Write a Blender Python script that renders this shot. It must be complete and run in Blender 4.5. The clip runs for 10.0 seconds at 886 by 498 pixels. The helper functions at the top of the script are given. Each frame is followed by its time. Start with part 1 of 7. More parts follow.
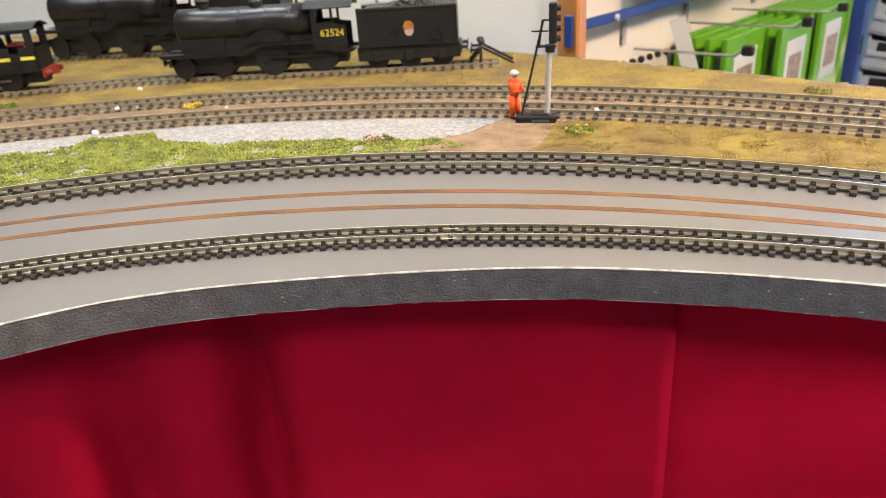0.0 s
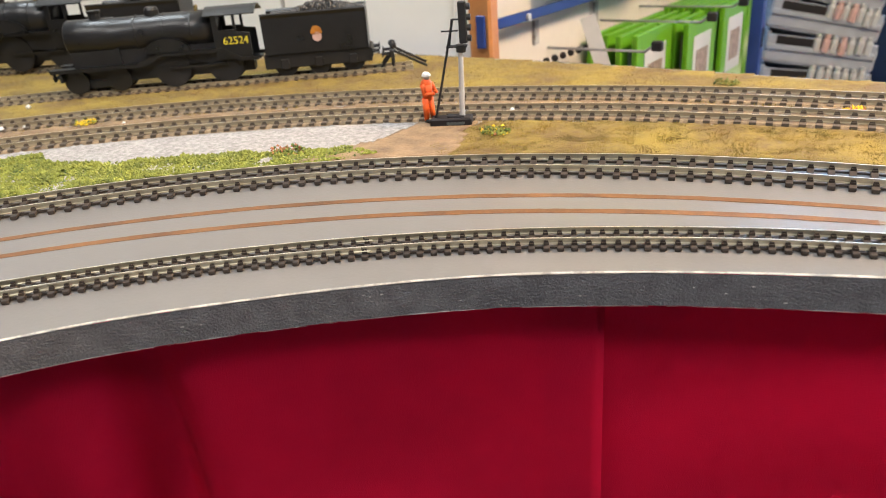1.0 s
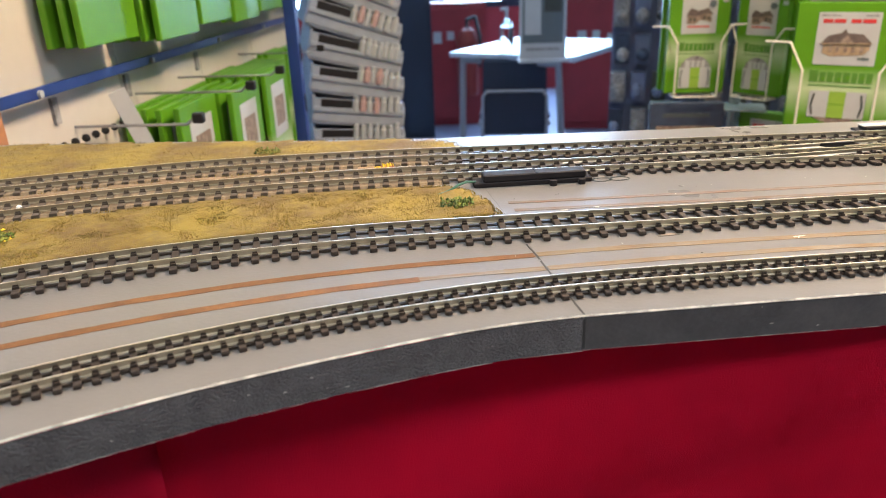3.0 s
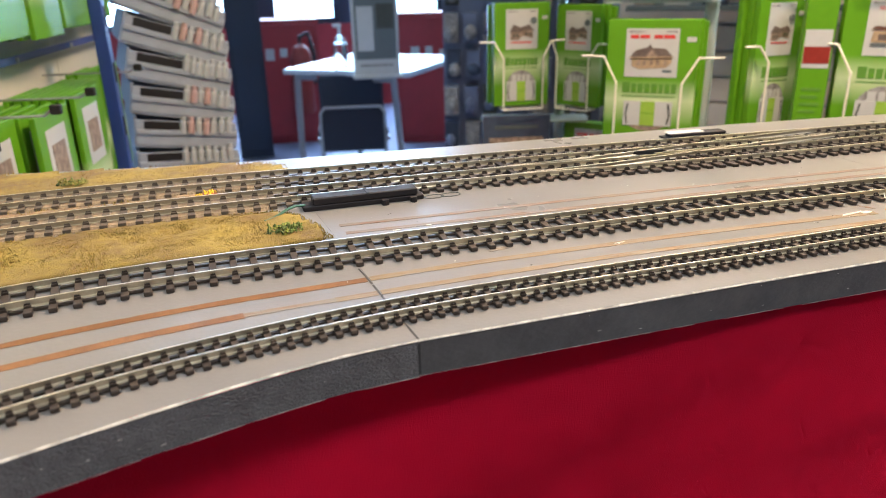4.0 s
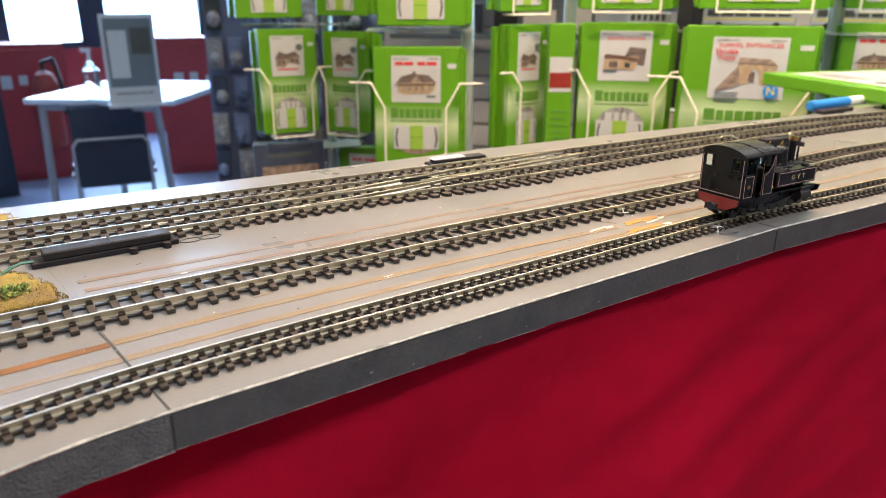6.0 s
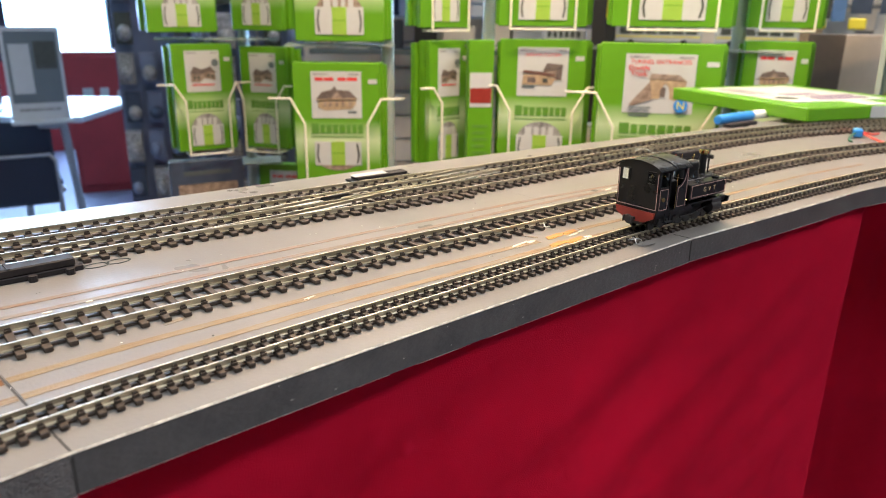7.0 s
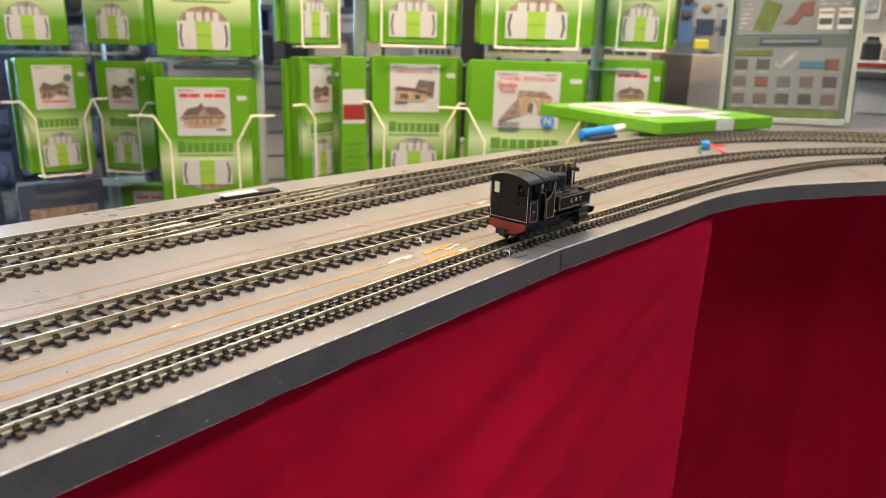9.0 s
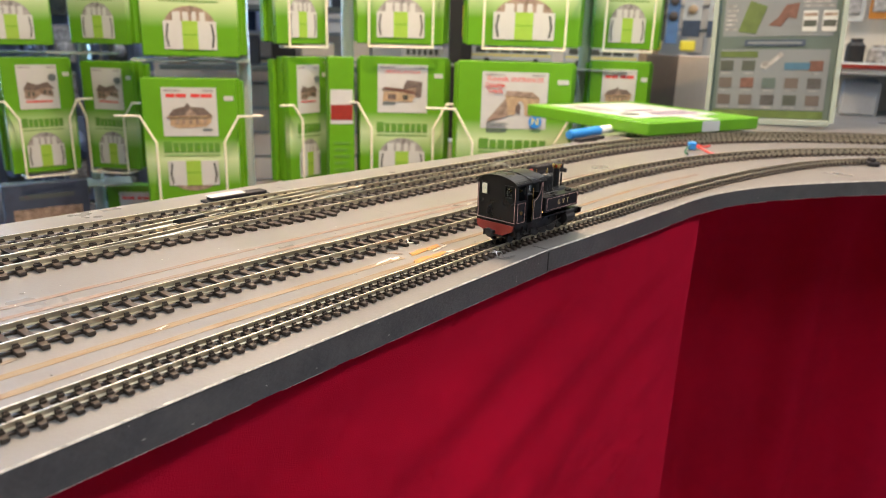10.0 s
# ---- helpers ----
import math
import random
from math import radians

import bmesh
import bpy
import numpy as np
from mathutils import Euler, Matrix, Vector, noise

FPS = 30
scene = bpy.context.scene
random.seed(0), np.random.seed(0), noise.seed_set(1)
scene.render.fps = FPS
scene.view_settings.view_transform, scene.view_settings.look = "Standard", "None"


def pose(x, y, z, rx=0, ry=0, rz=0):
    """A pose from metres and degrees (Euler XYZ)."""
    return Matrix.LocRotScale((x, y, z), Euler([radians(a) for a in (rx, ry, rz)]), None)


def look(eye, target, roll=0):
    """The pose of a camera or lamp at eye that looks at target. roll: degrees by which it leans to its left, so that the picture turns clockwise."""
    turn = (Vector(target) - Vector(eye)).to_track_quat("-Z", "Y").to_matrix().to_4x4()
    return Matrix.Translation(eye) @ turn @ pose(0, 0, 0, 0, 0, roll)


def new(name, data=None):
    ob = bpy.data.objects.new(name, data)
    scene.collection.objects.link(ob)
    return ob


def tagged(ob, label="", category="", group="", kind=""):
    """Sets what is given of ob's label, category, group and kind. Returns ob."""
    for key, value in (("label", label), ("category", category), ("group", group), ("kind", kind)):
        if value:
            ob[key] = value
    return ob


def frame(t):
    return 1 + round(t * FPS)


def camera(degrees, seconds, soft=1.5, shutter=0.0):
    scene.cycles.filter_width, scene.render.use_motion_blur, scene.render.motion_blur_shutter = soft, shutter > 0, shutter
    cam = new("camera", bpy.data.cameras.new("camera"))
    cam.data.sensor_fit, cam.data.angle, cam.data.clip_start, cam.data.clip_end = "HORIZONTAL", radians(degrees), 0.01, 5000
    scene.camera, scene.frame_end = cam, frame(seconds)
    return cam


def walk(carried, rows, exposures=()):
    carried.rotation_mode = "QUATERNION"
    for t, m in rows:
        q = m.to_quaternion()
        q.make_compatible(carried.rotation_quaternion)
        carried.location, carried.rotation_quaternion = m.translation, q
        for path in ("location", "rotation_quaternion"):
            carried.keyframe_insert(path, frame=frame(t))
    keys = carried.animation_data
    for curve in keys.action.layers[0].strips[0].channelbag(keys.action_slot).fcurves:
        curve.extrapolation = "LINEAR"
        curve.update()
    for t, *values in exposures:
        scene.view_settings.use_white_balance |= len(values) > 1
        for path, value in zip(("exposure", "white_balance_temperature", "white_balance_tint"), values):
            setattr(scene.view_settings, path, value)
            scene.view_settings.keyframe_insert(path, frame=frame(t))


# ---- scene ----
cam = camera(63.07, 10.0, soft=0.9)
cam.data.dof.use_dof = True
cam.data.dof.focus_distance = 0.31
cam.data.dof.aperture_fstop = 16.0
PATH = [
    (0.0, pose(-0.0661, -0.2534, 0.1149, 65.029, 3.603, 34.229)),
    (0.5, pose(-0.0682, -0.2503, 0.1135, 65.071, 3.708, 33.748)),
    (1.0, pose(-0.0697, -0.2382, 0.1100, 65.020, 4.296, 27.780)),
    (1.5, pose(-0.0690, -0.2276, 0.1093, 65.225, 3.620, 19.657)),
    (2.0, pose(-0.0688, -0.2189, 0.1075, 66.597, 3.057, 11.790)),
    (2.5, pose(-0.0647, -0.2045, 0.1058, 67.306, 2.524, 2.817)),
    (3.0, pose(-0.0590, -0.1987, 0.1052, 68.226, 1.998, -5.144)),
    (4.5, pose(-0.0469, -0.1862, 0.1047, 69.518, 0.920, -22.691)),
    (5.0, pose(-0.0437, -0.1839, 0.1054, 69.788, 0.485, -27.261)),
    (5.5, pose(-0.0403, -0.1816, 0.1055, 70.237, 0.119, -31.414)),
    (6.0, pose(-0.0372, -0.1819, 0.1063, 70.744, -0.117, -34.950)),
    (7.5, pose(-0.0322, -0.1780, 0.1063, 72.473, -0.880, -43.727)),
    (8.0, pose(-0.0317, -0.1787, 0.1063, 72.877, -1.037, -46.474)),
    (8.5, pose(-0.0305, -0.1784, 0.1064, 73.166, -1.293, -48.957)),
    (9.0, pose(-0.0303, -0.1788, 0.1062, 73.341, -1.450, -50.645)),
    (9.5, pose(-0.0294, -0.1783, 0.1063, 73.395, -1.616, -51.394)),
    (10.0, pose(-0.0300, -0.1790, 0.1066, 73.387, -1.626, -51.562)),
]
# the clip's camera meters a little brighter at its start
walk(cam, PATH, [(0.0, 0.19), (1.0, 0.14), (2.0, -0.02), (3.0, -0.12), (4.5, -0.02), (10.0, 0.0)])

# ---------------------------------------------------------------- light
world = bpy.data.worlds.new("world")
world.use_nodes = True
world.node_tree.nodes["Background"].inputs[0].default_value = (0.75, 0.85, 1.0, 1)
world.node_tree.nodes["Background"].inputs[1].default_value = 0.05
scene.world = world
scene.view_settings.exposure = 0.0

FLOOR_Z = -1.05
CEIL_Z = 1.55


def area(name, eye, target, sx, sy, watts, color):
    d = bpy.data.lights.new(name, "AREA")
    d.shape, d.size, d.size_y, d.energy, d.color = "RECTANGLE", sx, sy, watts, color
    ob = new(name, d)
    ob.matrix_basis = look(eye, target)
    return ob


# warm display lamp over the layout, fluorescent panels of the shop ceiling
area("display_lamp", (0.42, 0.40, 0.78), (0.30, 0.08, 0), 0.05, 0.04, 11.2, (1.0, 0.69, 0.42))
area("display_lamp", (0.58, 0.30, 0.78), (0.33, 0.06, 0), 0.05, 0.04, 11.2, (1.0, 0.69, 0.42))
area("ceiling_lamp", (-0.6, -1.1, CEIL_Z - 0.03), (-0.6, -1.1, 0), 1.2, 0.3, 17.5, (1.0, 0.97, 0.93))
area("ceiling_lamp", (1.0, -1.0, CEIL_Z - 0.03), (1.0, -1.0, 0), 0.9, 0.3, 34, (1.0, 0.95, 0.92))
area("ceiling_lamp", (0.9, 1.6, CEIL_Z - 0.03), (0.9, 1.6, 0), 1.2, 0.3, 14, (1.0, 0.97, 0.94))
area("ceiling_lamp", (-0.9, 0.1, CEIL_Z - 0.03), (-0.9, 0.1, 0), 0.9, 0.3, 20, (0.86, 0.94, 1.0))
area("ceiling_lamp", (1.6, 0.45, CEIL_Z - 0.03), (1.6, 0.45, 0), 1.2, 0.3, 13, (1.0, 0.95, 0.88))
# daylight through the far windows
area("window_light", (0.9, 6.45, 0.5), (0.4, 0.0, -0.3), 3.6, 1.5, 250, (0.42, 0.66, 1.0))

# ---------------------------------------------------------------- materials


def mat(name, col, rough=0.5, metal=0.0, var=0.15, scale=60.0, bump=0.0, bscale=500.0, col2=None, spec=0.5, rnd=0.0, edge=0.5, coat=0.0, emit=0.0, stretch=0.0):
    m = bpy.data.materials.new(name)
    m.use_nodes = True
    nt = m.node_tree
    N, L = nt.nodes, nt.links
    b = N["Principled BSDF"]
    tc = N.new("ShaderNodeTexCoord")
    n1 = N.new("ShaderNodeTexNoise")
    n1.inputs["Scale"].default_value, n1.inputs["Detail"].default_value = scale, 4
    n2 = N.new("ShaderNodeTexNoise")
    n2.inputs["Scale"].default_value, n2.inputs["Detail"].default_value = scale * 9, 3
    L.new(tc.outputs["Object"], n1.inputs["Vector"])
    L.new(tc.outputs["Object"], n2.inputs["Vector"])
    mx = N.new("ShaderNodeMath")
    mx.operation = "MULTIPLY_ADD"
    L.new(n2.outputs["Fac"], mx.inputs[0])
    mx.inputs[1].default_value = 0.4
    sc = N.new("ShaderNodeMath")
    sc.operation = "MULTIPLY_ADD"
    L.new(n1.outputs["Fac"], sc.inputs[0])
    sc.inputs[1].default_value, sc.inputs[2].default_value = 1.0, -0.2
    L.new(sc.outputs[0], mx.inputs[2])
    last = mx.outputs[0]
    if rnd:
        oi = N.new("ShaderNodeObjectInfo")
        ad = N.new("ShaderNodeMath")
        ad.operation = "MULTIPLY_ADD"
        L.new(oi.outputs["Random"], ad.inputs[0])
        ad.inputs[1].default_value = rnd
        L.new(last, ad.inputs[2])
        last = ad.outputs[0]
    rp = N.new("ShaderNodeValToRGB")
    lo = tuple(c * (1 - var) for c in col)
    hi = col2 if col2 else tuple(min(1, c * (1 + var)) for c in col)
    rp.color_ramp.elements[0].position, rp.color_ramp.elements[1].position = 0.5 - edge * 0.5, 0.5 + edge * 0.5
    rp.color_ramp.elements[0].color, rp.color_ramp.elements[1].color = (*lo, 1), (*hi, 1)
    L.new(last, rp.inputs[0])
    L.new(rp.outputs[0], b.inputs["Base Color"])
    rr = N.new("ShaderNodeMapRange")
    L.new(n1.outputs["Fac"], rr.inputs[0])
    rr.inputs[1].default_value, rr.inputs[2].default_value = 0.3, 0.7
    rr.inputs[3].default_value, rr.inputs[4].default_value = max(0.02, rough * 0.82), min(1, rough * 1.15)
    L.new(rr.outputs[0], b.inputs["Roughness"])
    b.inputs["Metallic"].default_value = metal
    b.inputs["Specular IOR Level"].default_value = spec
    b.inputs["Coat Weight"].default_value = coat
    if emit:
        L.new(rp.outputs[0], b.inputs["Emission Color"])
        b.inputs["Emission Strength"].default_value = emit
    if bump:
        n3 = N.new("ShaderNodeTexNoise")
        n3.inputs["Scale"].default_value, n3.inputs["Detail"].default_value = bscale, 5
        if stretch:
            mp = N.new("ShaderNodeMapping")
            mp.inputs["Scale"].default_value = (1, 1, stretch)
            L.new(tc.outputs["Object"], mp.inputs["Vector"])
            L.new(mp.outputs[0], n3.inputs["Vector"])
        else:
            L.new(tc.outputs["Object"], n3.inputs["Vector"])
        bp = N.new("ShaderNodeBump")
        bp.inputs["Strength"].default_value, bp.inputs["Distance"].default_value = 1.0, bump
        L.new(n3.outputs["Fac"], bp.inputs["Height"])
        L.new(bp.outputs[0], b.inputs["Normal"])
    return m


def glass(name, col=(1, 1, 1), rough=0.02):
    m = bpy.data.materials.new(name)
    m.use_nodes = True
    b = m.node_tree.nodes["Principled BSDF"]
    b.inputs["Base Color"].default_value = (*col, 1)
    b.inputs["Roughness"].default_value = rough
    b.inputs["Transmission Weight"].default_value = 1.0
    b.inputs["IOR"].default_value = 1.3
    return m


M = {}
M["board"] = mat("board_paint", (0.155, 0.148, 0.143), 0.32, var=0.07, scale=14, bump=0.00006, bscale=700)
M["edge"] = mat("edge_paint", (0.085, 0.084, 0.085), 0.38, spec=0.4, var=0.2, scale=160, bump=0.0009, bscale=1050, col2=(0.122, 0.121, 0.123), stretch=1.4)
M["edge_smooth"] = mat("smooth_edge_paint", (0.060, 0.059, 0.059), 0.40, var=0.25, scale=70, bump=0.00022, bscale=420, col2=(0.080, 0.079, 0.078), stretch=2.0)
# pale tone for chipped paint, and for light caught on the top bevel
M["worn"] = mat("worn_lit_edge", (0.34, 0.325, 0.295), 0.5, var=0.2, scale=160, col2=(0.56, 0.535, 0.49), edge=0.25)
M["gap"] = mat("joint_gap", (0.03, 0.03, 0.03), 0.8)
M["rail"] = mat("nickel_rail", (0.53, 0.485, 0.37), 0.34, metal=0.87, var=0.16, scale=80)
M["rail_dusty"] = mat("dusty_rail", (0.36, 0.31, 0.215), 0.48, metal=0.45, var=0.2, scale=90)
M["rail_top_dusty"] = mat("dull_rail_top", (0.60, 0.54, 0.41), 0.42, metal=0.75, var=0.2, scale=90)
M["rail_top"] = mat("polished_rail", (0.84, 0.79, 0.67), 0.34, metal=0.9, var=0.14, scale=90)
M["sleeper"] = mat("sleeper_plastic", (0.024, 0.0185, 0.0155), 0.5, spec=0.3, var=0.3, scale=300, rnd=0.4, col2=(0.044, 0.034, 0.028))
M["sleeper_dusty"] = mat("dusty_sleeper", (0.060, 0.046, 0.033), 0.7, var=0.35, scale=250, rnd=0.4)
M["strip"] = mat("copper_tape", (0.155, 0.062, 0.020), 0.6, var=0.45, scale=60, spec=0.25, col2=(0.225, 0.105, 0.040), bump=0.0001, bscale=900)


def streaked(name, cols, rough=0.55, scale=900.0, along=0.05):
    """Tape or paint scraped along the board: three tones in long streaks."""
    m = mat(name, cols[1], rough, spec=0.35, bump=0.00012, bscale=900)
    N, L = m.node_tree.nodes, m.node_tree.links
    tc, mp, n, rp = N.new("ShaderNodeTexCoord"), N.new("ShaderNodeMapping"), N.new("ShaderNodeTexNoise"), N.new("ShaderNodeValToRGB")
    mp.inputs["Scale"].default_value = (along, 1, 1)
    n.inputs["Scale"].default_value, n.inputs["Detail"].default_value = scale, 7
    L.new(tc.outputs["Object"], mp.inputs["Vector"])
    L.new(mp.outputs[0], n.inputs["Vector"])
    e = rp.color_ramp.elements
    e[0].position, e[0].color = 0.38, (*cols[0], 1)
    e[1].position, e[1].color = 0.64, (*cols[2], 1)
    e.new(0.50).color = (*cols[1], 1)
    L.new(n.outputs["Fac"], rp.inputs[0])
    L.new(rp.outputs[0], N["Principled BSDF"].inputs["Base Color"])
    return m


M["tape_worn"] = streaked("scraped_tan_tape", ((0.145, 0.080, 0.032), (0.195, 0.138, 0.078), (0.180, 0.157, 0.126)))
M["tape_thin"] = streaked("mostly_scraped_tape", ((0.175, 0.100, 0.050), (0.185, 0.150, 0.115), (0.165, 0.152, 0.140)))
M["tape_pink"] = streaked("pinkish_scraped_tape", ((0.160, 0.080, 0.042), (0.170, 0.122, 0.092), (0.160, 0.146, 0.134)))
M["orange"] = mat("orange_paint", (0.44, 0.155, 0.014), 0.5, var=0.3, scale=300, col2=(0.50, 0.22, 0.030))
M["ochre"] = mat("ochre_paint", (0.40, 0.23, 0.04), 0.5, var=0.3, scale=300)
M["filler"] = mat("dried_filler", (0.56, 0.53, 0.47), 0.55, var=0.15, scale=300)
M["white"] = mat("white_paint", (0.75, 0.74, 0.72), 0.5, var=0.08)
M["red_cloth"] = mat("red_cloth", (0.58, 0.007, 0.044), 0.8, var=0.12, scale=7, bump=0.0002, bscale=1600, spec=0.12)
M["earth"] = mat("earth", (0.19, 0.11, 0.058), 0.9, var=0.4, scale=90, col2=(0.30, 0.21, 0.12), bump=0.0006, bscale=700)
M["straw"] = mat("straw_ground", (0.165, 0.100, 0.027), 0.9, var=0.2, scale=30, edge=0.3, col2=(0.255, 0.186, 0.033), bump=0.0007, bscale=1500)
M["fibre_a"] = mat("golden_fibre", (0.268, 0.192, 0.031), 0.85, var=0.4, edge=0.35, scale=40)
M["fibre_b"] = mat("brown_fibre", (0.215, 0.132, 0.042), 0.85, var=0.4, edge=0.35, scale=40)
M["fibre_c"] = mat("green_fibre", (0.168, 0.158, 0.030), 0.85, var=0.4, edge=0.35, scale=40)
M["ballast"] = mat("tan_ballast", (0.17, 0.118, 0.066), 0.9, var=0.35, scale=300, col2=(0.29, 0.218, 0.135), bump=0.0006, bscale=900)
M["gravel"] = mat("gravel", (0.27, 0.26, 0.25), 0.9, var=0.45, scale=420, col2=(0.44, 0.42, 0.41), bump=0.0008, bscale=900)
M["foliage"] = mat("foam_foliage", (0.155, 0.185, 0.028), 0.9, var=0.35, scale=140, col2=(0.30, 0.325, 0.06), bump=0.0005, bscale=900)
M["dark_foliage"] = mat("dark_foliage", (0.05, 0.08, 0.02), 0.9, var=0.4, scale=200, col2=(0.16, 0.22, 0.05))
M["flower"] = mat("yellow_flower", (0.65, 0.45, 0.02), 0.8, var=0.3, scale=300)
M["rust_flower"] = mat("rust_flower", (0.35, 0.13, 0.06), 0.8, var=0.4, scale=300)
M["black"] = mat("satin_black", (0.006, 0.0065, 0.0075), 0.30, spec=0.35, var=0.25, scale=120, bump=0.00003, bscale=1500)
M["matt_black"] = mat("matt_black", (0.008, 0.008, 0.009), 0.55, var=0.3, scale=120)
M["grey_black"] = mat("weathered_black", (0.009, 0.0095, 0.0105), 0.33, var=0.3, scale=90, bump=0.00005, bscale=900)
M["steel"] = mat("dull_steel", (0.30, 0.30, 0.30), 0.35, metal=1.0, var=0.2, scale=200)
M["brass"] = mat("brass", (0.60, 0.42, 0.16), 0.25, metal=1.0, var=0.15, scale=200)
M["lining"] = mat("pink_white_lining", (0.52, 0.35, 0.32), 0.5, var=0.12, scale=200)
M["red"] = mat("red_paint", (0.23, 0.024, 0.016), 0.45, var=0.15, scale=150)
M["gold"] = mat("gold_letter", (0.42, 0.32, 0.18), 0.45, var=0.1)
M["yellow"] = mat("yellow_letter", (0.72, 0.62, 0.05), 0.5, var=0.1)
M["coal"] = mat("coal", (0.05, 0.05, 0.05), 0.6, var=0.5, scale=300, bump=0.0008, bscale=500)
M["plastic"] = mat("black_plastic", (0.016, 0.014, 0.016), 0.65, spec=0.25, var=0.2, scale=120)
M["signal_grey"] = mat("signal_grey", (0.42, 0.42, 0.43), 0.45, var=0.1, scale=150)
M["orange_fig"] = mat("orange_overall", (0.72, 0.10, 0.01), 0.6, var=0.15, scale=400)
M["lamp_green"] = mat("lit_green_lens", (0.25, 1.0, 0.10), 0.3, var=0.02, emit=2.5)
M["pen_blue"] = mat("pen_blue", (0.03, 0.22, 0.60), 0.35, var=0.08)
M["wire_white"] = mat("cream_wire", (0.72, 0.70, 0.58), 0.4, var=0.06)
M["wire_red"] = mat("red_wire", (0.60, 0.06, 0.05), 0.45, var=0.1)
M["wire_green"] = mat("green_wire", (0.02, 0.10, 0.06), 0.45, var=0.1)
M["wall_white"] = mat("white_wall", (0.86, 0.84, 0.78), 0.75, var=0.04, scale=5)
M["wall_plain"] = mat("plain_wall", (0.46, 0.43, 0.40), 0.8, var=0.08, scale=3)
M["ceiling"] = mat("ceiling", (0.66, 0.65, 0.62), 0.9, var=0.05, scale=3)
M["carpet"] = mat("shop_floor", (0.20, 0.23, 0.33), 0.35, var=0.2, scale=8)
M["wood"] = mat("wood_post", (0.42, 0.18, 0.06), 0.5, var=0.2, scale=25)
M["panel"] = mat("grey_panel", (0.57, 0.545, 0.49), 0.55, var=0.06, scale=8)
M["blue_steel"] = mat("blue_steel", (0.02, 0.048, 0.21), 0.35, var=0.12, scale=30)
M["grey_plastic"] = mat("grey_plastic", (0.34, 0.38, 0.43), 0.5, var=0.1, scale=30)
M["dark_blue"] = mat("dark_blue", (0.011, 0.019, 0.038), 0.5, var=0.15, scale=10)
M["red_wall"] = mat("red_wall", (0.30, 0.025, 0.03), 0.55, var=0.15, scale=8)
M["stand_blue"] = mat("blue_stand_panel", (0.15, 0.19, 0.29), 0.4, var=0.1, scale=8)
M["table"] = mat("table_top", (0.55, 0.60, 0.66), 0.25, var=0.05, scale=10)
M["chrome"] = mat("grey_tube", (0.35, 0.36, 0.37), 0.35, metal=0.6, var=0.1)
M["card_white"] = mat("white_card", (0.45, 0.475, 0.475), 0.5, var=0.05, scale=30)
M["sheet_grey"] = mat("sheet_grey", (0.11, 0.14, 0.15), 0.5, var=0.06, scale=30)
M["card_grey"] = mat("grey_card", (0.065, 0.085, 0.09), 0.5, var=0.06, scale=30)
M["brown_print"] = mat("brown_print", (0.20, 0.14, 0.10), 0.55, var=0.5, scale=110, col2=(0.38, 0.30, 0.24))
M["grey_print"] = mat("grey_print", (0.16, 0.16, 0.16), 0.55, var=0.5, scale=110, col2=(0.42, 0.42, 0.42))
M["red_print"] = mat("red_print", (0.55, 0.04, 0.04), 0.5, var=0.1)
M["dark_print"] = mat("dark_print", (0.05, 0.06, 0.05), 0.5, var=0.2)
M["green_print"] = mat("dark_green_print", (0.09, 0.24, 0.03), 0.5, var=0.15)
M["lime_print"] = mat("lime_print", (0.25, 0.43, 0.05), 0.5, var=0.1)
M["lime"] = mat("lime_card", (0.100, 0.290, 0.012), 0.38, var=0.10, scale=9, spec=0.35)
M["navy_print"] = mat("navy_print", (0.04, 0.06, 0.10), 0.45, var=0.2)
M["beige"] = mat("beige_slat", (0.42, 0.37, 0.31), 0.6, var=0.08, scale=12)
M["acrylic"] = glass("clear_acrylic", (0.86, 0.95, 0.92), 0.08)
# clear acrylic made partly opaque and pale, imitating light caught in its edges
M["frosted"] = glass("edge_lit_acrylic", (0.55, 0.64, 0.58), 0.25)
M["frosted"].node_tree.nodes["Principled BSDF"].inputs["Transmission Weight"].default_value = 0.55
M["slat"] = mat("cream_slat", (0.60, 0.54, 0.45), 0.6, var=0.08, scale=12)
M["carton_brown"] = mat("brown_grey_carton", (0.085, 0.072, 0.064), 0.6, var=0.15, scale=20)
M["sign_panel"] = mat("sign_panel", (0.080, 0.112, 0.104), 0.4, var=0.06, scale=30)
M["sign_sheet"] = mat("sign_sheet", (0.150, 0.172, 0.186), 0.45, var=0.05, scale=30)
M["olive_print"] = mat("olive_print", (0.075, 0.115, 0.028), 0.5, var=0.25, scale=60)
M["muted_blue"] = mat("muted_blue_print", (0.045, 0.12, 0.19), 0.5, var=0.15)
M["terracotta"] = mat("terracotta_print", (0.12, 0.060, 0.045), 0.5, var=0.3, scale=150)
M["tan_print"] = mat("tan_print", (0.36, 0.27, 0.17), 0.55, var=0.35, scale=160)
M["roof_print"] = mat("dark_roof_print", (0.12, 0.095, 0.085), 0.55, var=0.4, scale=160)
M["purple_print"] = mat("purple_print", (0.16, 0.10, 0.17), 0.5, var=0.3, scale=120)
M["sky_print"] = mat("light_blue_print", (0.10, 0.20, 0.40), 0.45, var=0.2, scale=60)
M["pane"] = glass("window_glass", (0.9, 0.95, 1.0), 0.01)


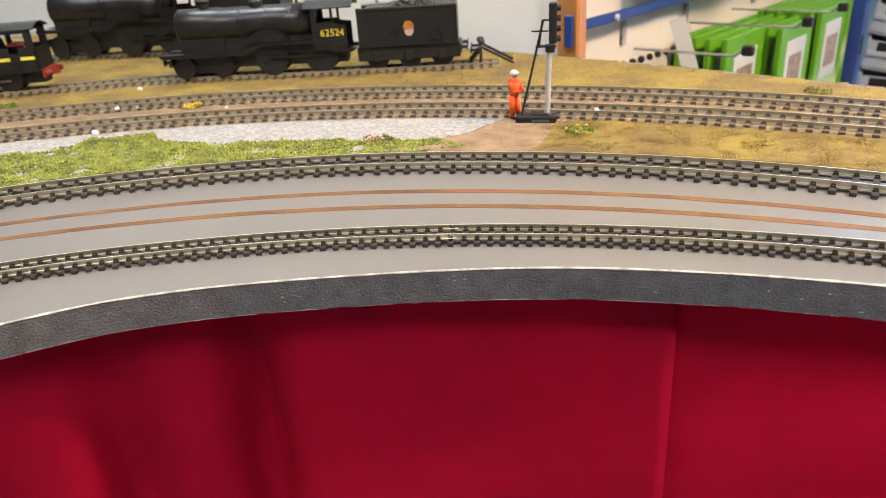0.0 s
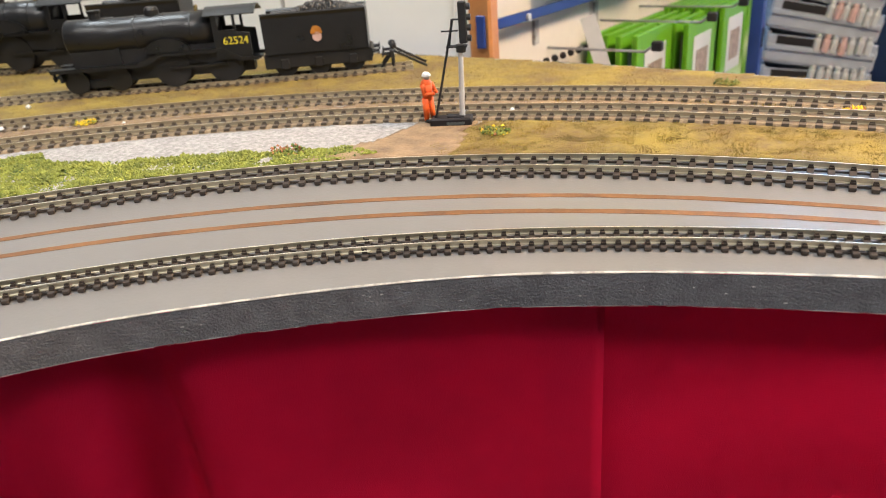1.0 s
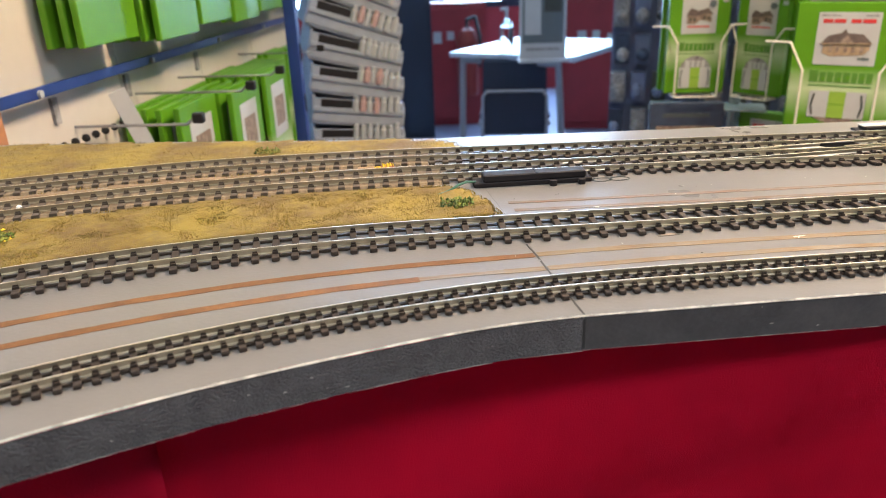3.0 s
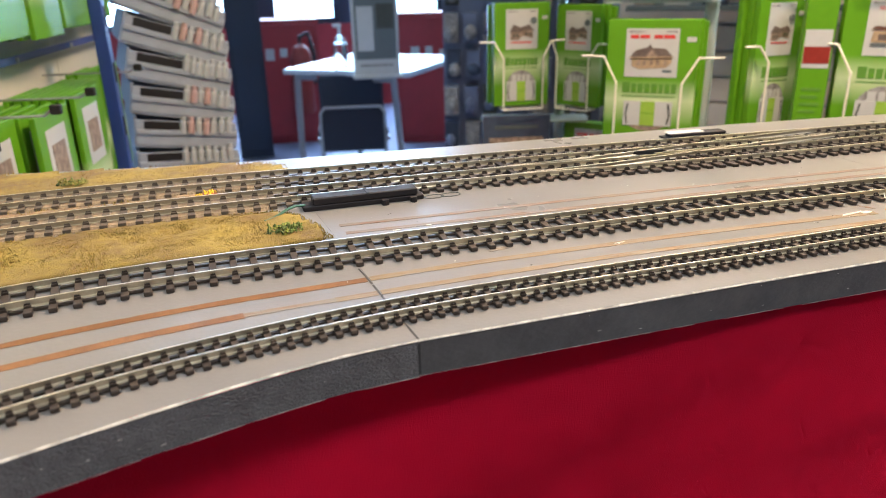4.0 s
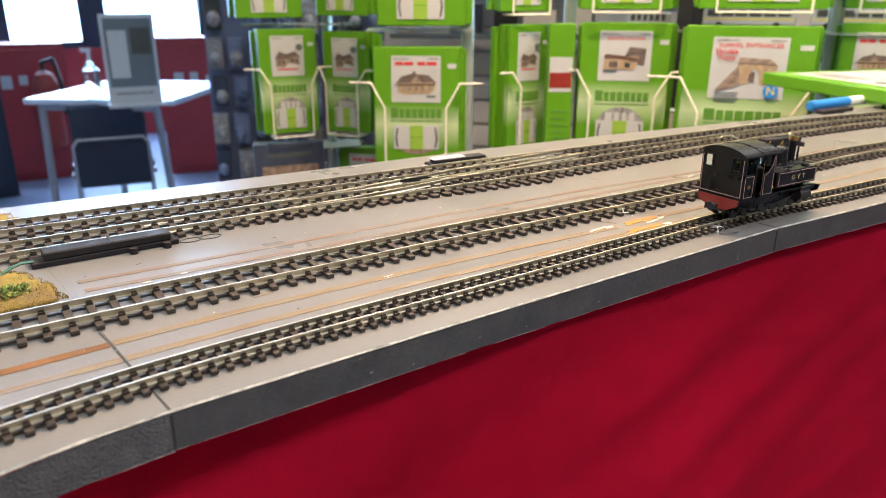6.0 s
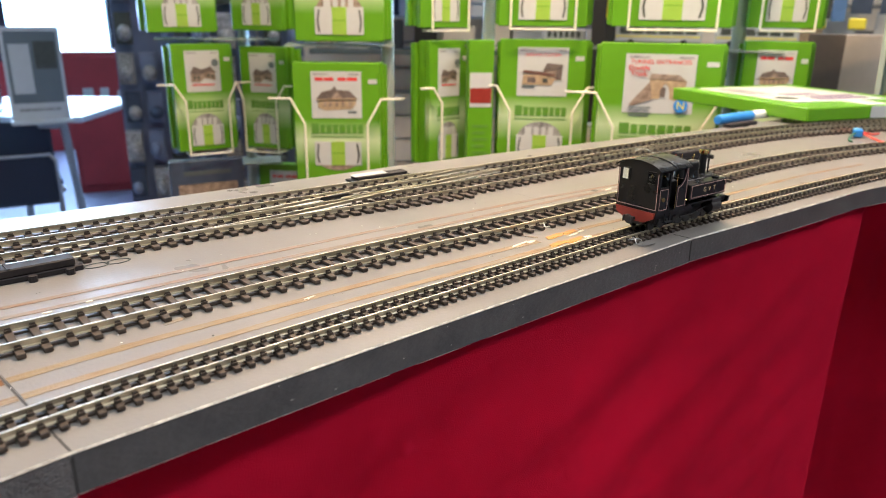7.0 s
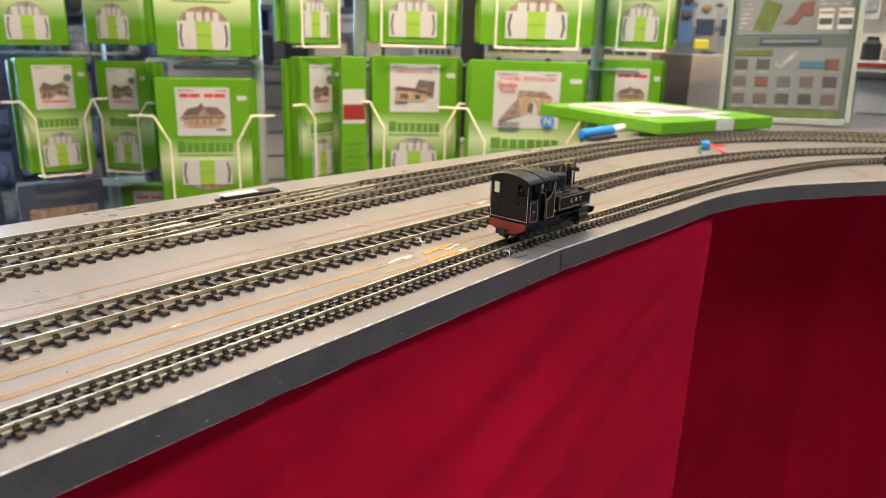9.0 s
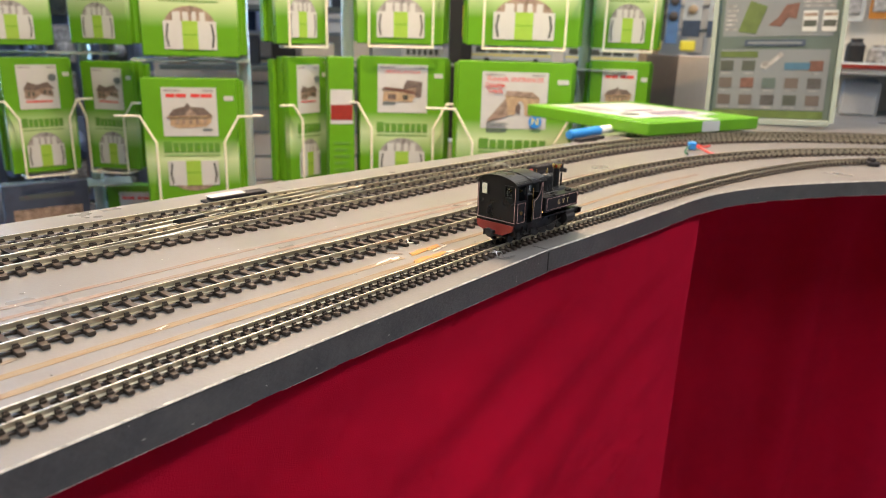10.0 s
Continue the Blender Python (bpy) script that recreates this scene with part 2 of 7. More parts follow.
def lime_pack():
    """Lime card with the pale printed band across its lower half."""
    m = M["lime"].copy()
    m.name = "lime_pack"
    nt = m.node_tree
    N, L = nt.nodes, nt.links
    b = N["Principled BSDF"]
    src = b.inputs["Base Color"].links[0].from_socket
    tc = N.new("ShaderNodeTexCoord")
    sp = N.new("ShaderNodeSeparateXYZ")
    L.new(tc.outputs["Generated"], sp.inputs[0])
    rp = N.new("ShaderNodeValToRGB")
    e = rp.color_ramp.elements
    e[0].position, e[0].color = 0.20, (0, 0, 0, 1)
    e[1].position, e[1].color = 0.56, (0, 0, 0, 1)
    k = e.new(0.40)
    k.color = (0.9, 0.9, 0.9, 1)
    L.new(sp.outputs["Z"], rp.inputs[0])
    mx = N.new("ShaderNodeMix")
    mx.data_type = "RGBA"
    L.new(rp.outputs[0], mx.inputs[0])
    L.new(src, mx.inputs[6])
    mx.inputs[7].default_value = (0.52, 0.64, 0.38, 1)
    L.new(mx.outputs[2], b.inputs["Base Color"])
    return m


M["lime_pack"] = lime_pack()


def sky_glow():
    m = bpy.data.materials.new("daylight_backdrop")
    m.use_nodes = True
    nt = m.node_tree
    N, L = nt.nodes, nt.links
    b = N["Principled BSDF"]
    tc = N.new("ShaderNodeTexCoord")
    n = N.new("ShaderNodeTexNoise")
    n.inputs["Scale"].default_value = 3.0
    L.new(tc.outputs["Object"], n.inputs["Vector"])
    rp = N.new("ShaderNodeValToRGB")
    rp.color_ramp.elements[0].position, rp.color_ramp.elements[1].position = 0.35, 0.6
    rp.color_ramp.elements[0].color, rp.color_ramp.elements[1].color = (0.30, 0.55, 0.90, 1), (0.55, 0.78, 1.0, 1)
    L.new(n.outputs["Fac"], rp.inputs[0])
    L.new(rp.outputs[0], b.inputs["Emission Color"])
    b.inputs["Emission Strength"].default_value = 10.0
    b.inputs["Base Color"].default_value = (0.3, 0.4, 0.5, 1)
    return m


M["daylight"] = sky_glow()

# ---------------------------------------------------------------- mesh helpers


def part(name, bm, material, parent=None, label="", smooth=False, m=None):
    me = bpy.data.meshes.new(name)
    bm.to_mesh(me)
    bm.free()
    for k in material if isinstance(material, (list, tuple)) else [material]:
        me.materials.append(M[k])
    if smooth:
        for p in me.polygons:
            p.use_smooth = True
    ob = new(name, me)
    if m is not None:
        ob.matrix_basis = m
    if parent is not None:
        ob.parent = parent
    if label:
        ob["label"] = label
    return ob


def thing(name, m, label, category, group="", kind=""):
    e = new(name)
    e.empty_display_size = 0.02
    e.matrix_basis = m
    return tagged(e, label, category, group, kind)


def box(bm, x0, x1, y0, y1, z0, z1, bev=0.0, mi=0):
    r = bmesh.ops.create_cube(bm, size=1)
    vs = r["verts"]
    bmesh.ops.scale(bm, vec=(x1 - x0, y1 - y0, z1 - z0), verts=vs)
    bmesh.ops.translate(bm, vec=((x0 + x1) / 2, (y0 + y1) / 2, (z0 + z1) / 2), verts=vs)
    fs = list({f for v in vs for f in v.link_faces})
    for f in fs:
        f.material_index = mi
    if bev:
        es = list({e for v in vs for e in v.link_edges})
        bmesh.ops.bevel(bm, geom=es, offset=bev, segments=1, affect="EDGES", clamp_overlap=True)
    return vs


def B(x0, x1, y0, y1, z0, z1, bev=0.0):
    bm = bmesh.new()
    box(bm, x0, x1, y0, y1, z0, z1, bev)
    return bm


def tube(bm, p, q, r, r2=None, seg=12, cap=True):
    p, q = Vector(p), Vector(q)
    d = q - p
    res = bmesh.ops.create_cone(bm, cap_ends=cap, segments=seg, radius1=r, radius2=r if r2 is None else r2, depth=d.length)
    m = Matrix.Translation((p + q) / 2) @ d.to_track_quat("Z", "Y").to_matrix().to_4x4()
    bmesh.ops.transform(bm, matrix=m, verts=res["verts"])
    return res["verts"]


def ball(bm, c, r, sx=1, sy=1, sz=1, u=12, v=8):
    res = bmesh.ops.create_uvsphere(bm, u_segments=u, v_segments=v, radius=r)
    bmesh.ops.scale(bm, vec=(sx, sy, sz), verts=res["verts"])
    bmesh.ops.translate(bm, vec=c, verts=res["verts"])
    return res["verts"]


def lathe(bm, prof, c=(0, 0, 0), seg=20, axis="Z"):
    """Turn a profile of (radius, height) round an axis through c."""
    rings = []
    for r, h in prof:
        ring = []
        for i in range(seg):
            a = 2 * math.pi * i / seg
            x, y = r * math.cos(a), r * math.sin(a)
            v = (x, y, h) if axis == "Z" else (h, x, y) if axis == "X" else (x, h, y)
            ring.append(bm.verts.new((c[0] + v[0], c[1] + v[1], c[2] + v[2])))
        rings.append(ring)
    for a, b in zip(rings, rings[1:]):
        for i in range(seg):
            bm.faces.new((a[i], a[(i + 1) % seg], b[(i + 1) % seg], b[i]))
    bm.faces.new(rings[0])
    bm.faces.new(rings[-1])
    bmesh.ops.recalc_face_normals(bm, faces=bm.faces)


def prism(bm, poly, d0, d1, plane="XZ"):
    """Extrude a flat outline between two depths. plane XZ: depth along y; XY: along z; YZ: along x."""
    def at(u, v, d):
        return (u, d, v) if plane == "XZ" else (u, v, d) if plane == "XY" else (d, u, v)
    a = [bm.verts.new(at(u, v, d0)) for u, v in poly]
    b = [bm.verts.new(at(u, v, d1)) for u, v in poly]
    n = len(poly)
    fs = [bm.faces.new(a), bm.faces.new(b[::-1])]
    for i in range(n):
        fs.append(bm.faces.new((a[i], b[i], b[(i + 1) % n], a[(i + 1) % n])))
    bmesh.ops.recalc_face_normals(bm, faces=fs)
    return fs


def outline(bm, pts, w, y0, y1, closed=True, plane="XZ"):
    """A raised line of width w along a flat outline."""
    n = len(pts)
    for i in range(n if closed else n - 1):
        a, b = Vector(pts[i]), Vector(pts[(i + 1) % n])
        t = (b - a).normalized()
        s = Vector((-t.y, t.x)) * w / 2
        t = t * w / 2
        prism(bm, [tuple(a - t - s), tuple(b + t - s), tuple(b + t + s), tuple(a - t + s)], y0, y1, plane)


def spline(pts, step):
    """Evenly spaced points and tangents of a smooth line through the control points."""
    P = [Vector((*p, 0)) if len(p) == 2 else Vector(p) for p in pts]
    P = [2 * P[0] - P[1]] + P + [2 * P[-1] - P[-2]]
    dense = []
    for i in range(1, len(P) - 2):
        for k in range(24):
            u = k / 24
            a, b, c, d = P[i - 1], P[i], P[i + 1], P[i + 2]
            dense.append(0.5 * (2 * b + (c - a) * u + (2 * a - 5 * b + 4 * c - d) * u * u + (3 * b - a - 3 * c + d) * u ** 3))
    dense.append(P[-2])
    ln = [0.0]
    for a, b in zip(dense, dense[1:]):
        ln.append(ln[-1] + (b - a).length)
    n = max(2, int(ln[-1] / step))
    out, j = [], 0
    for i in range(n + 1):
        s = ln[-1] * i / n
        while j < len(ln) - 2 and ln[j + 1] < s:
            j += 1
        f = (s - ln[j]) / max(1e-9, ln[j + 1] - ln[j])
        t = (dense[j + 1] - dense[j]).normalized()
        out.append((dense[j].lerp(dense[j + 1], f), t))
    return out


def sweep(bm, line, prof, off=0.0, mi=None):
    """Carry a closed profile of (across, up) along a line; off shifts it to the line's left."""
    rings = []
    for p, t in line:
        nrm = Vector((-t.y, t.x, 0)).normalized()
        rings.append([bm.verts.new(p + nrm * (off + u) + Vector((0, 0, v))) for u, v in prof])
    n = len(prof)
    for a, b in zip(rings, rings[1:]):
        for i in range(n):
            f = bm.faces.new((a[i], b[i], b[(i + 1) % n], a[(i + 1) % n]))
            if mi:
                f.material_index = mi[i]
    bm.faces.new(rings[0][::-1])
    bm.faces.new(rings[-1])
    bmesh.ops.recalc_face_normals(bm, faces=bm.faces)


def wire(pts, r, seg=6, step=0.004):
    bm = bmesh.new()
    ln = [p for p, t in spline(pts, step)]
    rings = []
    for i, p in enumerate(ln):
        t = (ln[min(i + 1, len(ln) - 1)] - ln[max(i - 1, 0)]).normalized()
        q = t.to_track_quat("Z", "Y").to_matrix()
        rings.append([bm.verts.new(p + q @ Vector((r * math.cos(6.2832 * k / seg), r * math.sin(6.2832 * k / seg), 0))) for k in range(seg)])
    for a, b in zip(rings, rings[1:]):
        for i in range(seg):
            bm.faces.new((a[i], a[(i + 1) % seg], b[(i + 1) % seg], b[i]))
    bm.faces.new(rings[0][::-1])
    bm.faces.new(rings[-1])
    return bm


def bent(bm, pts, r, seg=8):
    """A rod through corners, as straight tubes with balls at the joints."""
    for a, b in zip(pts, pts[1:]):
        tube(bm, a, b, r, seg=seg)
    for p in pts[1:-1]:
        ball(bm, p, r, u=seg, v=6)


def lettering(name, text, size, m, parent, material, depth=0.00005, bold=0.0):
    cu = bpy.data.curves.new(name, "FONT")
    cu.body, cu.size, cu.extrude, cu.align_x, cu.align_y = text, size, depth, "CENTER", "CENTER"
    cu.offset = size * bold
    ob = new(name, cu)
    dg = bpy.context.evaluated_depsgraph_get()
    me = bpy.data.meshes.new_from_object(ob.evaluated_get(dg))
    bpy.data.objects.remove(ob)
    bpy.data.curves.remove(cu)
    me.materials.clear()
    me.materials.append(M[material])
    t = new(name, me)
    t.matrix_basis = m
    t.parent = parent
    return t


def arc_left(a, y0, r, xs):
    """Plan points of a bend of radius r that leaves the straight y = y0 at x = a and falls away to the left."""
    return [(x, y0 - r + math.sqrt(r * r - (a - x) ** 2)) for x in xs]

# ---------------------------------------------------------------- the shop


def slab(name, x0, x1, y0, y1, z0, z1, material, label, category):
    ob = part(name, B(x0, x1, y0, y1, z0, z1), material)
    return tagged(ob, label, category, kind="structure")


slab("floor", -3.2, 5.2, -3.2, 7.4, FLOOR_Z - 0.1, FLOOR_Z, "carpet", "dark bluish shop floor with a soft sheen", "floor")
slab("ceiling", -3.2, 5.2, -3.2, 7.4, CEIL_Z, CEIL_Z + 0.1, "ceiling", "plain pale ceiling of the shop", "ceiling")
slab("wall_south", -3.2, 5.2, -3.3, -3.2, FLOOR_Z, CEIL_Z, "wall_plain", "plain painted shop wall", "wall")
slab("wall_west", -3.3, -3.2, -3.3, 7.4, FLOOR_Z, CEIL_Z, "wall_plain", "plain painted shop wall", "wall")
slab("wall_east", 5.2, 5.3, -3.3, 7.4, FLOOR_Z, CEIL_Z, "wall_plain", "plain painted shop wall", "wall")
# white partition behind the sidings
slab("wall_partition", -3.2, -0.3466, 0.345, 0.40, FLOOR_Z, CEIL_Z, "wall_white", "off-white partition wall behind the model railway", "wall")
for k in range(3):
    x = -0.56 - 0.42 * k
    tagged(part("trim", B(x - 0.0012, x + 0.0012, 0.342, 0.3455, FLOOR_Z, CEIL_Z), "wall_plain"), "thin joint strip in the white partition wall", "trim", kind="structure")
tagged(part("trim", B(-0.366, -0.347, 0.330, 0.3455, FLOOR_Z, CEIL_Z, 0.002), "white"), "white corner moulding of the partition wall", "trim", kind="structure")
tagged(part("door_post", B(-0.3465, -0.3260, 0.318, 0.335, FLOOR_Z, CEIL_Z, 0.002), "wood"), "varnished wooden post at the end of the partition", "post", kind="structure")

# far wall of the shop with its windows
FAR = 6.6
for x0, x1, z0, z1 in ((-3.2, -1.3, FLOOR_Z, CEIL_Z), (-1.3, 3.6, FLOOR_Z, -0.30), (-1.3, 3.6, 1.35, CEIL_Z), (0.42, 0.52, -0.30, 1.35), (1.12, 1.24, -0.30, 1.35), (2.1, 2.25, -0.30, 1.35), (3.6, 5.2, FLOOR_Z, CEIL_Z), (-0.2, -0.1, -0.30, 1.35)):
    red = x1 - x0 > 4
    slab("wall_north", x0, x1, FAR, FAR + 0.12, z0, z1, "dark_blue" if not red else "red_wall", "dark red and blue painted wall below the shop windows", "wall")
nw = 0
for x0, x1 in ((-1.3, -0.2), (-0.1, 0.42), (0.52, 1.12), (1.24, 2.1), (2.25, 3.6)):
    nw += 1
    w = tagged(new("window_%d" % nw), "bright shop window with a dark frame", "window", kind="structure")
    w.matrix_basis = pose((x0 + x1) / 2, FAR + 0.05, -0.30)
    hw = (x1 - x0) / 2
    bm = bmesh.new()
    box(bm, -hw, -hw + 0.04, -0.03, 0.03, 0, 1.65)
    box(bm, hw - 0.04, hw, -0.03, 0.03, 0, 1.65)
    box(bm, -hw + 0.04, hw - 0.04, -0.03, 0.03, 0, 0.05)
    box(bm, -hw + 0.04, hw - 0.04, -0.03, 0.03, 1.60, 1.65)
    part("window_frame", bm, "dark_blue", w)
    pn = part("pane", B(-hw + 0.04, hw - 0.04, -0.003, 0.003, 0.05, 1.60), "pane", w)
    pn.visible_shadow = False
tagged(part("backdrop", B(-2.5, 4.8, 8.2, 8.25, -1.5, 3.5), "daylight"), "bright daylight outside the shop windows", "backdrop", kind="structure")

# ---------------------------------------------------------------- the baseboards

FRONT_L = [(-0.44, -0.50), (-0.405, -0.38), (-0.365, -0.272), (-0.312, -0.170), (-0.279, -0.127), (-0.225, -0.084), (-0.171, -0.050), (-0.120, -0.028), (-0.070, -0.0125), (-0.030, -0.003), (0.0, 0.0)]
FRONT_R = [(0.29, 0.0), (0.36, -0.005), (0.42, -0.009), (0.485, -0.0135), (0.535, -0.026), (0.583, -0.048), (0.664, -0.102), (0.74, -0.170), (0.80, -0.26), (0.84, -0.38)]
BACK_L = [(-1.3, -0.50), (-1.3, -0.2), (-1.25, 0.12), (-1.1, 0.30), (-0.8, 0.335), (-0.5, 0.325), (-0.33, 0.306), (-0.22, 0.290), (-0.12, 0.270), (-0.06, 0.2595), (-0.0205, 0.2545)]
BACK_M = [(-0.0204, 0.2545), (0.10, 0.246), (0.20, 0.240), (0.28995, 0.235)]
BACK_R = [(0.29005, 0.235), (0.41, 0.222), (0.53, 0.206), (0.64, 0.190), (0.80, 0.180), (1.06, 0.170), (1.22, 0.09), (1.32, -0.05), (1.36, -0.2), (1.36, -0.38)]
THICK = 0.0123


def resample(pts, n):
    ln = spline(pts, 0.002)
    return [ln[round(i * (len(ln) - 1) / n)][0] for i in range(n + 1)]


def baseboard(front, back, n, label, THICK=0.0123, edge="edge", chips=0):
    """A sheet of painted board: top, dark roller-painted front, thin worn arris with its highlight painted pale."""
    f, b = resample(front, n), resample(back, n)
    e = thing("baseboard", pose(0, 0, 0), label, "baseboard", "sections of the layout")
    bev = 0.0007
    top, fr = bmesh.new(), bmesh.new()
    rings = []
    for p, q in zip(f, b):
        d = (q - p).normalized()
        rings.append([top.verts.new(v) for v in (p + d * bev, p.lerp(q, 0.33), p.lerp(q, 0.66), q, q + Vector((0, 0, -THICK)), p + d * 0.003 + Vector((0, 0, -THICK)))])
    for r, s in zip(rings, rings[1:]):
        for i in range(5):
            top.faces.new((r[i], s[i], s[i + 1], r[i + 1]))
    for r in (rings[0], rings[-1]):
        top.faces.new(r)
    bmesh.ops.recalc_face_normals(top, faces=top.faces)
    part("top", top, "board", e)
    rings = []
    for p, q in zip(f, b):
        d = (q - p).normalized()
        z = Vector((0, 0, 1))
        rings.append([fr.verts.new(v) for v in (p + d * bev, p - z * bev, p - z * THICK * 0.5, p - z * (THICK - 0.0005), p + d * 0.003 - z * THICK)])
    for r, s in zip(rings, rings[1:]):
        for i in range(1, 4):
            fr.faces.new((r[i], r[i + 1], s[i + 1], s[i]))
    bmesh.ops.delete(fr, geom=[v for v in fr.verts if not v.link_faces], context="VERTS")
    bmesh.ops.recalc_face_normals(fr, faces=fr.faces)
    part("front_edge", fr, edge, e, "dark grey rough roller-painted edge")
    # pale strip along the arris: wear plus the bevel's highlight as colour
    ar = bmesh.new()
    rnd = random.Random(4)
    prev = None
    for i, (p, q) in enumerate(zip(f, b)):
        d = (q - p).normalized()
        w = bev * max(-0.15, 0.38 + 0.45 * noise.noise(p * 160) + 0.4 * noise.noise(p * 420))
        now = [ar.verts.new(p + d * (bev * 0.3 + w * 0.6) + Vector((0, 0, 0.00015))), ar.verts.new(p + d * 0.0001 + Vector((0, 0, -0.0001))), ar.verts.new(p - d * 0.0001 + Vector((0, 0, -bev * 0.4 - w * 0.4)))]
        if prev:
            ar.faces.new((prev[0], prev[1], now[1], now[0]))
            ar.faces.new((prev[1], prev[2], now[2], now[1]))
        prev = now
    bmesh.ops.recalc_face_normals(ar, faces=ar.faces)
    part("arris", ar, "worn", e, "worn arris with its lit highlight put into the pale colour")
    low = bmesh.new()
    prev = None
    for p, q in zip(f, b):
        d = (q - p).normalized()
        w = 0.00028 * max(0.0, 0.35 + 1.0 * noise.noise(p * 60 + Vector((5, 2, 8))) + 0.5 * noise.noise(p * 300))
        now = [low.verts.new(p - d * 0.00012 - Vector((0, 0, THICK - 0.0004 - w))), low.verts.new(p - d * 0.00008 - Vector((0, 0, THICK - 0.0003)))]
        if prev and w > 0.0:
            low.faces.new((prev[0], prev[1], now[1], now[0]))
        prev = now
    rnd = random.Random(n)
    for k in range(chips):
        i = rnd.randrange(4, len(f) - 4)
        p, t, z = f[i], (f[i + 1] - f[i]).normalized(), -rnd.uniform(0.0015, THICK - 0.0015)
        d = (b[i] - p).normalized()
        ln, h = rnd.uniform(0.0002, 0.0009), rnd.uniform(0.00010, 0.00025)
        low.faces.new([low.verts.new(p + t * u - d * 0.00022 + Vector((0, 0, z + v))) for u, v in ((-ln, -h * 0.3), (ln * 0.4, -h), (ln, h * 0.2), (-ln * 0.2, h))])
    bmesh.ops.delete(low, geom=[v for v in low.verts if not v.link_faces], context="VERTS")
    bmesh.ops.recalc_face_normals(low, faces=low.faces)
    part("edge_chips", low, "worn", e, "pale chips knocked out of the paint")
    return e


FRONT_M = [(0.00005, 0.0), (0.1, 0.0008), (0.2, 0.0006), (0.28945, 0.0)]
FRONT_R[0] = (0.28955, 0.0)
FRONT_L[-1] = (-0.00005, 0.0)
baseboard(FRONT_L, BACK_L, 220, "curved grey-painted baseboard section with scenery on it", 0.0131, "edge", 40)
baseboard(FRONT_M, BACK_M, 140, "straight grey-painted baseboard section with bare tracks", 0.0128, "edge_smooth", 14)
baseboard(FRONT_R, BACK_R, 160, "grey-painted baseboard section curving away past the straight", 0.0126, "edge_smooth", 10)


def cloth_panel(pts, seed, amp, back, parent, diag=0.0, creases=()):
    """One length of red cloth hung below the edge, in soft folds."""
    ln = spline(pts, 0.005)
    creases = [(c if c > 0 else len(ln) * 0.005 + c, cw, cd) for c, cw, cd in creases]
    bm = bmesh.new()
    rows = [0, 0.005] + [0.012 * k for k in range(1, 25)] + [0.33, 0.40, 0.52, 0.70, -FLOOR_Z - THICK - 0.004]
    grid = []
    for i, (p, t) in enumerate(ln):
        nrm = Vector((-t.y, t.x, 0))
        col = []
        s = i * 0.005
        end = min(1, min(i, len(ln) - 1 - i) * 0.005 / 0.03)
        for d in rows:
            k = min(1, d / 0.10)
            w = back[0] + (back[1] - back[0]) * min(1, s / 0.3)
            fold = amp * k * (0.5 + noise.noise(Vector((s * 8 + seed, d * 0.9, 0))) + 0.45 * noise.noise(Vector((s * 24 + seed, d * 1.5, 5))))
            a = s * 0.40 + d * 0.92
            near = 1 if p.x < 0.42 else max(0, 1 - (p.x - 0.42) / 0.07)
            fold += diag * near * k * (0.5 + noise.noise(Vector((a * 16, (s - d) * 2.5, seed))) + 0.5 * noise.noise(Vector((a * 38, (s - d) * 4, seed))))
            for c, cw, cd in creases:
                fold += cd * min(1, 0.25 + d * 8) * math.exp(-((s - c + d * 0.05) / cw) ** 2)
            fold = max(fold * end, -0.0022)
            col.append(bm.verts.new(p + nrm * (w + fold) + Vector((0, 0, -THICK - d + 0.001))))
        grid.append(col)
    for a, b in zip(grid, grid[1:]):
        for k in range(len(rows) - 1):
            bm.faces.new((a[k], b[k], b[k + 1], a[k + 1]))
    bmesh.ops.solidify(bm, geom=bm.faces[:], thickness=0.0008)
    return part("cloth_panel", bm, "red_cloth", parent, smooth=True)


sk = thing("layout_skirt", pose(0, 0, FLOOR_Z), "bright red cloth skirt hung in soft folds below the layout", "cloth")
sk.matrix_basis = pose(0, 0, 0)
fl = [(p.x, p.y) for p, t in spline(FRONT_L, 0.01)]
cloth_panel([p for p in fl if p[0] < -0.126], 3.1, 0.014, (0.045, 0.020), sk, 0.004, ((-0.168, 0.009, 0.034), (-0.215, 0.010, 0.020), (-0.280, 0.020, 0.016)))
cloth_panel([p for p in fl if p[0] > -0.150][:-1] + [(0.0, 0.0), (0.1, 0.0008), (0.2, 0.0006), (0.29, 0.0), (0.36, -0.005), (0.42, -0.009), (0.480, -0.0125), (0.501, -0.011), (0.511, 0.001), (0.513, 0.03), (0.509, 0.08)], 7.9, 0.004, (0.028, 0.0036), sk, 0.015)
cloth_panel([(0.43, 0.078), (0.52, 0.088), (0.61, 0.082), (0.71, 0.046), (0.82, -0.030), (0.91, -0.14), (0.97, -0.27), (1.00, -0.39)], 8.7, 0.034, (0.010, 0.010), sk)

# ---------------------------------------------------------------- tracks

